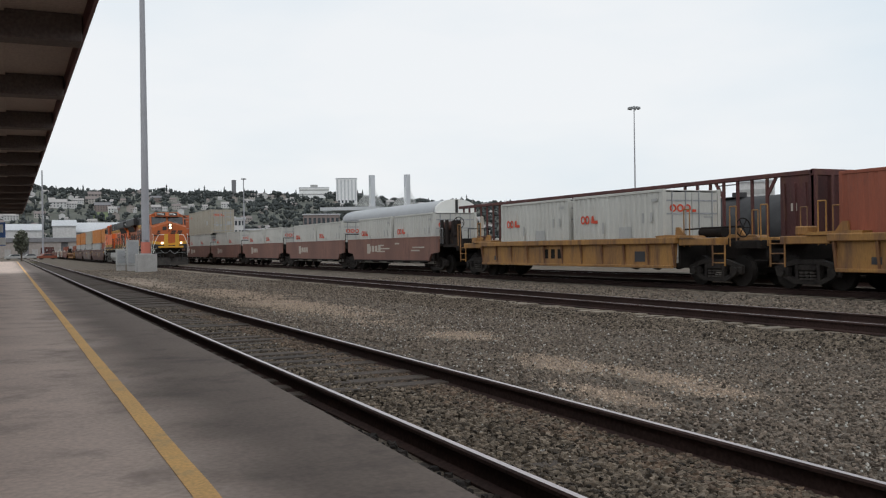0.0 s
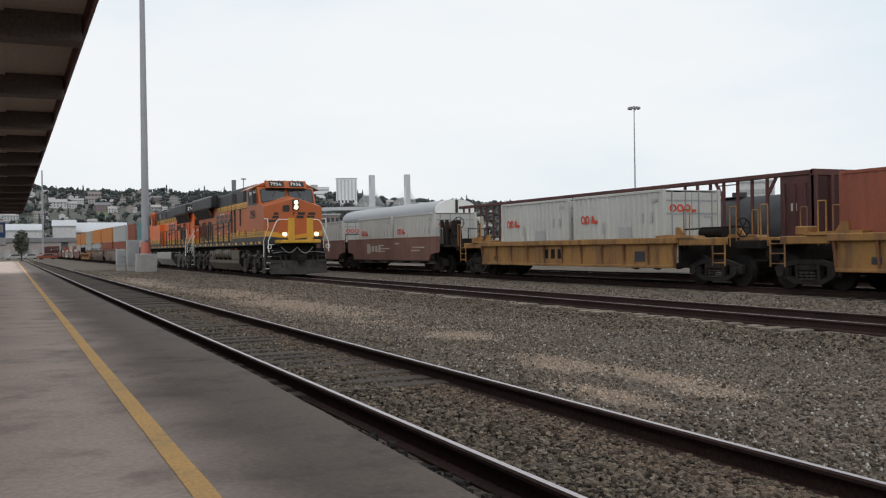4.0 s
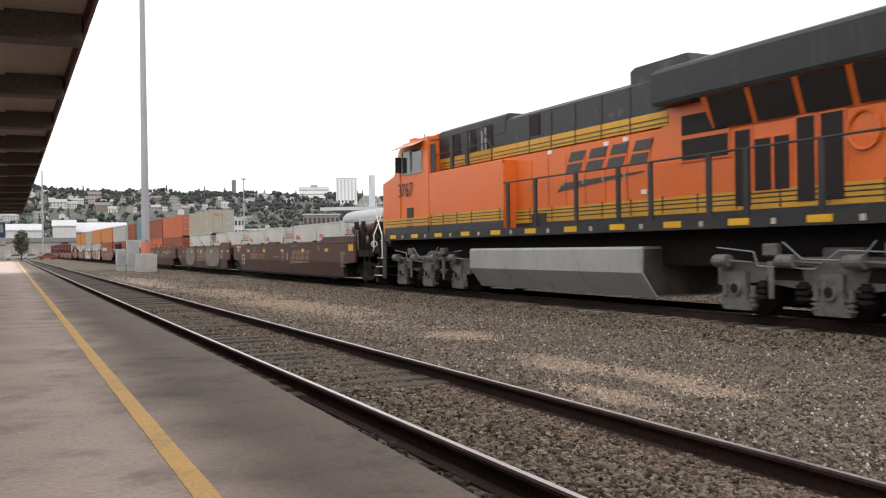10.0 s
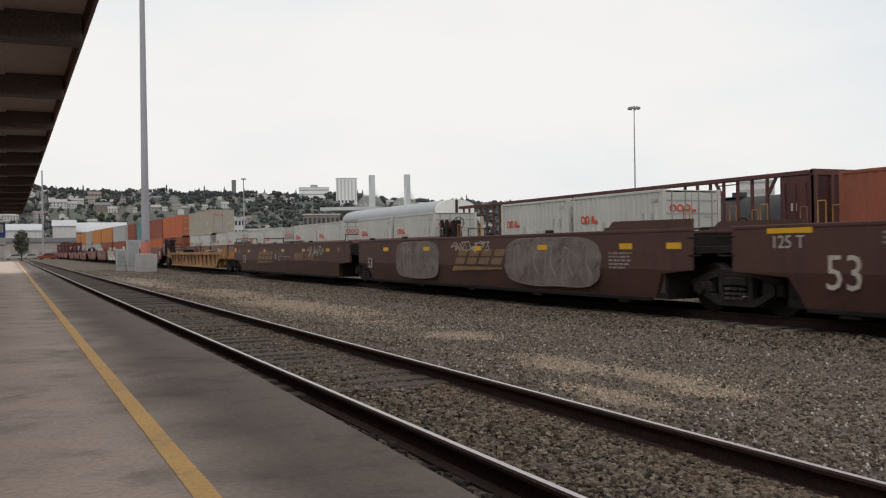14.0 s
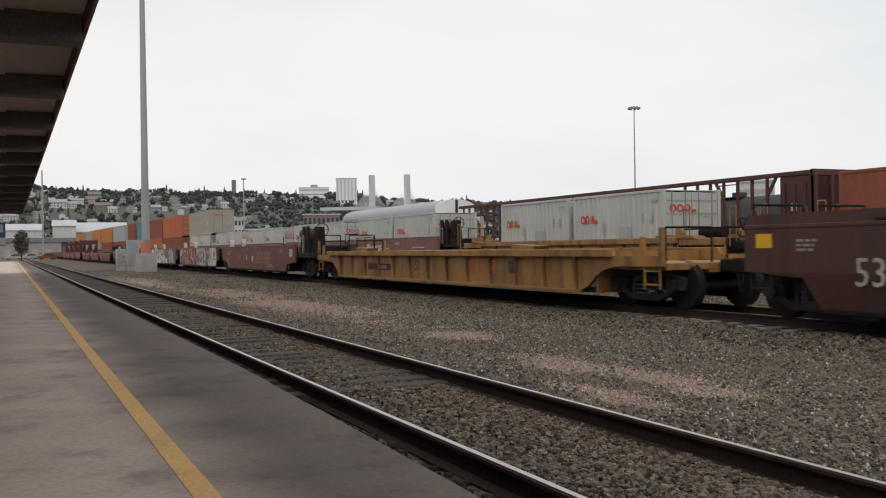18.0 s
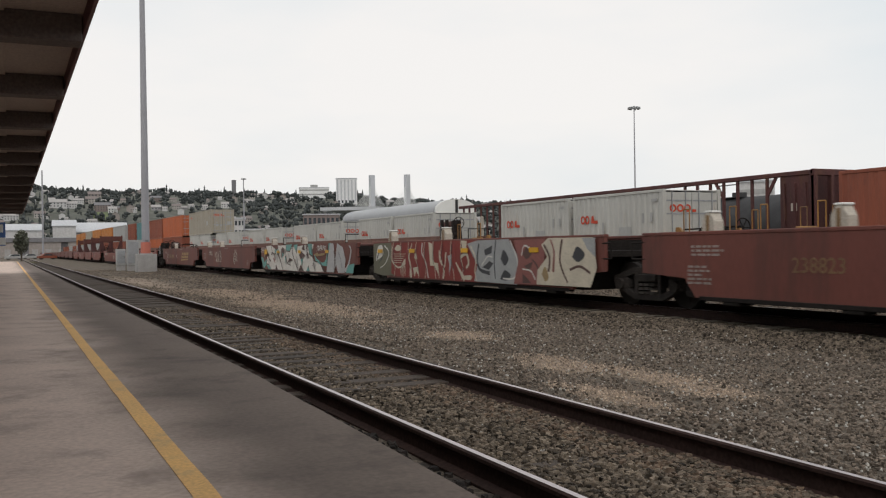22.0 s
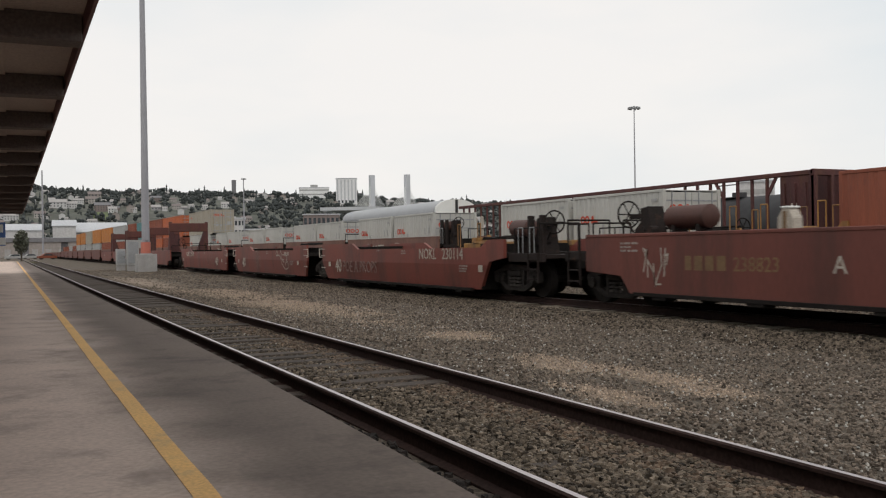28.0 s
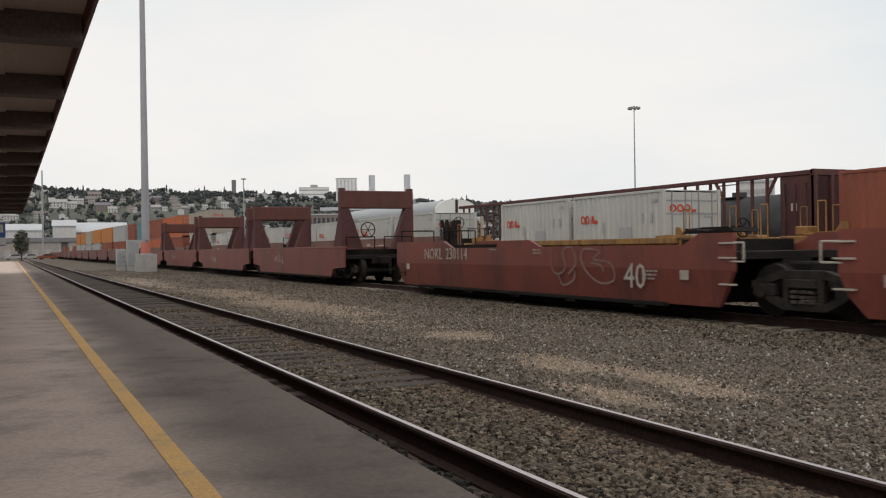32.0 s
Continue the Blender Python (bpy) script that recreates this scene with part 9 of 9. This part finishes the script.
def build_lot():
    """Cars and weeds beyond the platform's end."""
    for x, y, m, lab in ((-6.6, 258, M_CONT_GREY, "pale grey car parked beyond the platform"), (1.2, 262, M_CONT_GREY, "silver car parked beyond the platform"), (-12.6, 260, M_GREY_ROOF, "dark grey car parked beyond the platform"), (5.4, 285, M_CONT_GREY, "pale grey car parked beside the yard"), (8.6, 250, M_CONT_RED, "red car parked beside the yard")):
        parked_car(pose(x, y, -0.29, 0, 0, 12), m, lab)
    rng = random.Random(8)
    ms = Mesh()
    for i in range(5000):
        x, y, h = rng.uniform(-12, 4.2), 139.3 + 34 * rng.random() ** 1.5, rng.uniform(0.08, 0.35)
        a = rng.uniform(0, 3.14)
        u, w = 0.05 * math.cos(a), 0.05 * math.sin(a)
        ms.add([(x - u, y - w, -0.32), (x + u, y + w, -0.32), (x + rng.uniform(-0.1, 0.1), y + rng.uniform(-0.1, 0.1), -0.3 + h)], [(0, 1, 2)])
    ob = new("weeds", ms.data("weeds", island(mat("dry_weeds", (0.14, 0.13, 0.07), (0.10, 0.095, 0.055), rough=1.0, bump=0), 0.6, 1.4), tidy=False))
    tagged(ob, "dry green weeds beyond the end of the platform", "weeds", kind="stuff")


build_lot()
# ---- sleepers and stones ----
M_TIE_PALE = vary(mat("dusty_timber_tie", (0.26, 0.22, 0.17), (0.17, 0.14, 0.11), rough=0.95, scale=5, fine=40, grain=0.3, bump=0.5))


def build_ties():
    for c, z, start, n, step, half, m, lab in ((TRACK_1, -0.132, 1.0, 290, 0.5, 1.27, M_TIE, "dark timber tie"), (TRACK_2, LOW - 0.165, 3.0, 240, 0.55, 1.32, M_TIE_PALE, "dusty timber tie"), (TRACK_3, LOW - 0.165, 8.0, 150, 0.55, 1.32, M_TIE_PALE, "dusty timber tie")):
        bed = thing("tie_bed", Matrix.Identity(4), "row of timber ties under a yard track", "railway ties")
        tagged(bed, kind="structure")
        rng = random.Random(n)
        shapes = []
        for k in range(4):
            w = 0.115 + 0.008 * k
            shapes.append(Mesh().box(-half - rng.uniform(0, 0.05), half + rng.uniform(0, 0.05), -w, w, -0.16, 0.0, 0.012).data("tie", m))
        for i in range(n):
            ob = new("tie", shapes[rng.randrange(4)])
            ob.parent = bed
            ob.matrix_basis = pose(c + rng.uniform(-0.04, 0.04), start + step * i + rng.uniform(-0.02, 0.02), z - (0.035 if start + step * i < 8.3 else 0.0) + rng.uniform(-0.012, 0.006), 0, rng.uniform(-0.4, 0.4), rng.uniform(-0.8, 0.8))


build_ties()

M_STONE = island(mat("ballast_stone", (0.176, 0.143, 0.115), (0.112, 0.091, 0.073), rough=0.95, spec=0.2, scale=9, fine=60, grain=0.25, bump=0.3), 0.3, 1.8)
M_STONE_TAN = island(mat("sandy_stone", (0.42, 0.328, 0.25), (0.30, 0.235, 0.18), rough=0.9, scale=9, fine=60, grain=0.25, bump=0.3), 0.5, 1.5)
M_STONE_RUST = island(mat("rusty_stone", (0.16, 0.112, 0.078), (0.085, 0.062, 0.046), rough=0.9, scale=9, fine=60, grain=0.25, bump=0.3), 0.5, 1.5)
M_STONE_BROWN = island(mat("brown_ballast_stone", (0.130, 0.105, 0.080), (0.072, 0.058, 0.045), rough=0.95, spec=0.2, scale=9, fine=60, grain=0.25, bump=0.3), 0.15, 2.1)
# much darker stones for the gap along the platform
M_STONE_DARK = island(mat("dark_gap_stone", (0.030, 0.024, 0.021), (0.017, 0.014, 0.013), rough=0.9, scale=9, fine=60, grain=0.25, bump=0.3), 0.5, 1.6)
CUBE_V = np.array([(-1, -1, -1), (1, -1, -1), (1, 1, -1), (-1, 1, -1), (-0.75, -0.75, 1), (0.75, -0.75, 1), (0.75, 0.75, 1), (-0.75, 0.75, 1), (0, 0, 1.25)], float)
CUBE_F = np.array([(0, 1, 5), (0, 5, 4), (1, 2, 6), (1, 6, 5), (2, 3, 7), (2, 7, 6), (3, 0, 4), (3, 4, 7), (4, 5, 8), (5, 6, 8), (6, 7, 8), (7, 4, 8)])


def stones(name, label, xyz, size, m, rng):
    """Many angular stones as one mesh."""
    n = len(xyz)
    v = CUBE_V[None] * (1 + 0.38 * rng.uniform(-1, 1, (n, 9, 3)))
    v *= (size * rng.uniform(0.55, 1.25, n))[:, None, None] * rng.uniform(0.6, 1.15, (n, 1, 3))
    a, b = rng.uniform(0, 6.28, n), rng.uniform(-0.5, 0.5, n)
    ca, sa, cb, sb = np.cos(a), np.sin(a), np.cos(b), np.sin(b)
    x, y, z = v[..., 0], v[..., 1], v[..., 2] * 0.75
    y, z = y * cb[:, None] - z * sb[:, None], y * sb[:, None] + z * cb[:, None]
    x, y = x * ca[:, None] - y * sa[:, None], x * sa[:, None] + y * ca[:, None]
    v = np.stack((x, y, z), -1) + np.array(xyz)[:, None, :]
    f = CUBE_F[None] + (np.arange(n) * 9)[:, None, None]
    me = bpy.data.meshes.new(name)
    me.from_pydata(v.reshape(-1, 3), [], f.reshape(-1, 3))
    me.materials.append(m)
    ob = new(name, me)
    return tagged(ob, label, "stones", kind="stuff")


def build_stones():
    rng = np.random.default_rng(4)

    def strip(n, x0, x1, y0, y1, power, lift, skip=None):
        y = y0 + (y1 - y0) * rng.random(n) ** power
        x = rng.uniform(x0, x1, n)
        z = np.array([ground_z(q) for q in x]) + 0.05 * np.array([noise.noise((p * 0.25, q * 0.2, 7)) if 4.9 < p < 11 else 0 for p, q in zip(x, y)]) + 0.035 * np.array([noise.noise((p * 0.9, q * 0.9, 0)) for p, q in zip(x, y)]) + lift + rng.uniform(-0.012, 0.012, n)
        return np.stack((x, y, z), -1)
    a = strip(34000, TRACK_1 - 0.66, TRACK_1 + 0.66, 2.5, 24, 1.8, 0.012)
    # farther on the stones lie low and the ties show between them
    gap = np.abs(((a[:, 1] - 1.0 + 0.25) % 0.5) - 0.25)
    a = a[(a[:, 1] < 8.2) | (gap > 0.11) | (rng.random(len(a)) < 0.10 + 0.8 * np.clip((10.5 - a[:, 1]) / 2.3, 0, 1))]
    stones("ballast_stones", "loose dark brownish crushed stone ballast between the rails", a, 0.021, M_STONE_BROWN, rng)
    def sandy(p):
        best = 0.0
        for cx, cy, rx, ry in PATCHES:
            d = math.hypot((p[0] - cx) / rx, (p[1] - cy) / ry) + 0.55 * noise.noise((p[0] * 1.8, p[1] * 1.1, 3)) + 0.3 * noise.noise((p[0] * 6, p[1] * 4, 8))
            best = max(best, min(1.0, max(0.0, 1.5 - d)))
        return best
    b = strip(88000, TRACK_1 + 0.85, 11.0, 3.0, 34, 1.75, 0.002)
    mask = np.array([sandy(q) for q in b])
    keep = rng.random(len(b)) > mask * 0.95
    stones("ballast_stones", "loose fine grey crushed stone beside the track", b[keep], 0.0155, M_STONE, rng)
    far = strip(22000, TRACK_1 + 0.85, 11.3, 27, 85, 1.6, 0.004)
    mask = np.array([sandy(q) for q in far])
    far = far[rng.random(len(far)) > mask * 0.8]
    stones("ballast_stones", "loose grey crushed stone farther down the yard", far, 0.026, M_STONE, rng)
    c = strip(5200, TRACK_1 + 0.25, TRACK_1 + 0.68, 3.0, 22, 1.4, 0.016)
    stones("ballast_stones", "rusty brown stones beside the rail", c, 0.022, M_STONE_RUST, rng)
    e = strip(2400, 1.85, TRACK_1 - 0.85, 2.5, 22, 1.4, 0.004)
    stones("ballast_stones", "very dark stones between platform and rail", e, 0.026, M_STONE_DARK, rng)
    g = strip(12000, 11.0, 11.8, 5.0, 44, 1.3, 0.006)
    stones("ballast_stones", "dark brown stones on the ballast shoulder", g, 0.024, M_STONE_BROWN, rng)
    g = strip(26000, 9.6, 11.2, 5.0, 40, 1.4, 0.008)
    g = g[rng.random(len(g)) < 0.15 + 0.85 * (g[:, 0] - 9.6) / 1.6]
    stones("ballast_stones", "dark brown stones spilled from the ballast shoulder", g, 0.021, M_STONE_BROWN, rng)
    h = strip(12000, 14.4, 18.8, 8.0, 44, 1.3, 0.004)
    stones("ballast_stones", "stones between the far tracks", h, 0.026, M_STONE, rng)
    q = strip(90000, 4.8, 9.0, 5.0, 36, 1.3, 0.004)
    mask = np.array([sandy(w) for w in q])
    q = q[rng.random(len(q)) < mask * 1.3 - 0.15]
    stones("sandy_stones", "pale sandy stones scattered in patches", q, 0.0095, M_STONE_TAN, rng)
    p = strip(2600, TRACK_1 - 0.6, 10.5, 3.0, 22, 1.5, 0.012)
    stones("pale_stones", "a few pale stones among the grey ballast", p, 0.011, mat("pale_stone", (0.50, 0.48, 0.44), rough=0.9), rng)
    st = Mesh().plate([(5.00, 5.90, -0.225), (5.03, 5.90, -0.225), (5.12, 5.62, -0.215), (5.08, 5.62, -0.215)], (0, 0, 0.02))
    solid("wood_splinter", st, M_OFFWHITE, "pale splinter of wood lying on the ballast", "wood scrap")


build_stones()
# ---- how the train moves ----
SPEED = [(0.0, 0.0), (6.0, 58.97), (9.0, 88.48), (12.0, 117.92), (15.0, 147.39), (19.0, 186.95), (23.0, 226.82), (27.0, 267.48), (32.0, 318.97)]


def gone(t):
    """Metres that the train has gone at t seconds."""
    ts, ds = [a for a, _ in SPEED], [b for _, b in SPEED]
    return float(np.interp(t, ts, ds))


def motions():
    times = [0.5 * i for i in range(65)]
    for ob, s, turn in TRAIN:
        walk(ob, [(t, pose(TRACK_2, s - gone(t), LOW, 0, 0, turn)) for t in times])
    spins = [2 * i / FPS for i in range(481)]
    for ob, y, r in WHEELS:
        way = 1 if ob.parent.parent.matrix_basis[1][1] > 0 else -1
        walk(ob, [(t, Matrix.Translation((0, y, r)) @ Matrix.Rotation(way * gone(t) / r, 4, "X")) for t in spins])


motions()
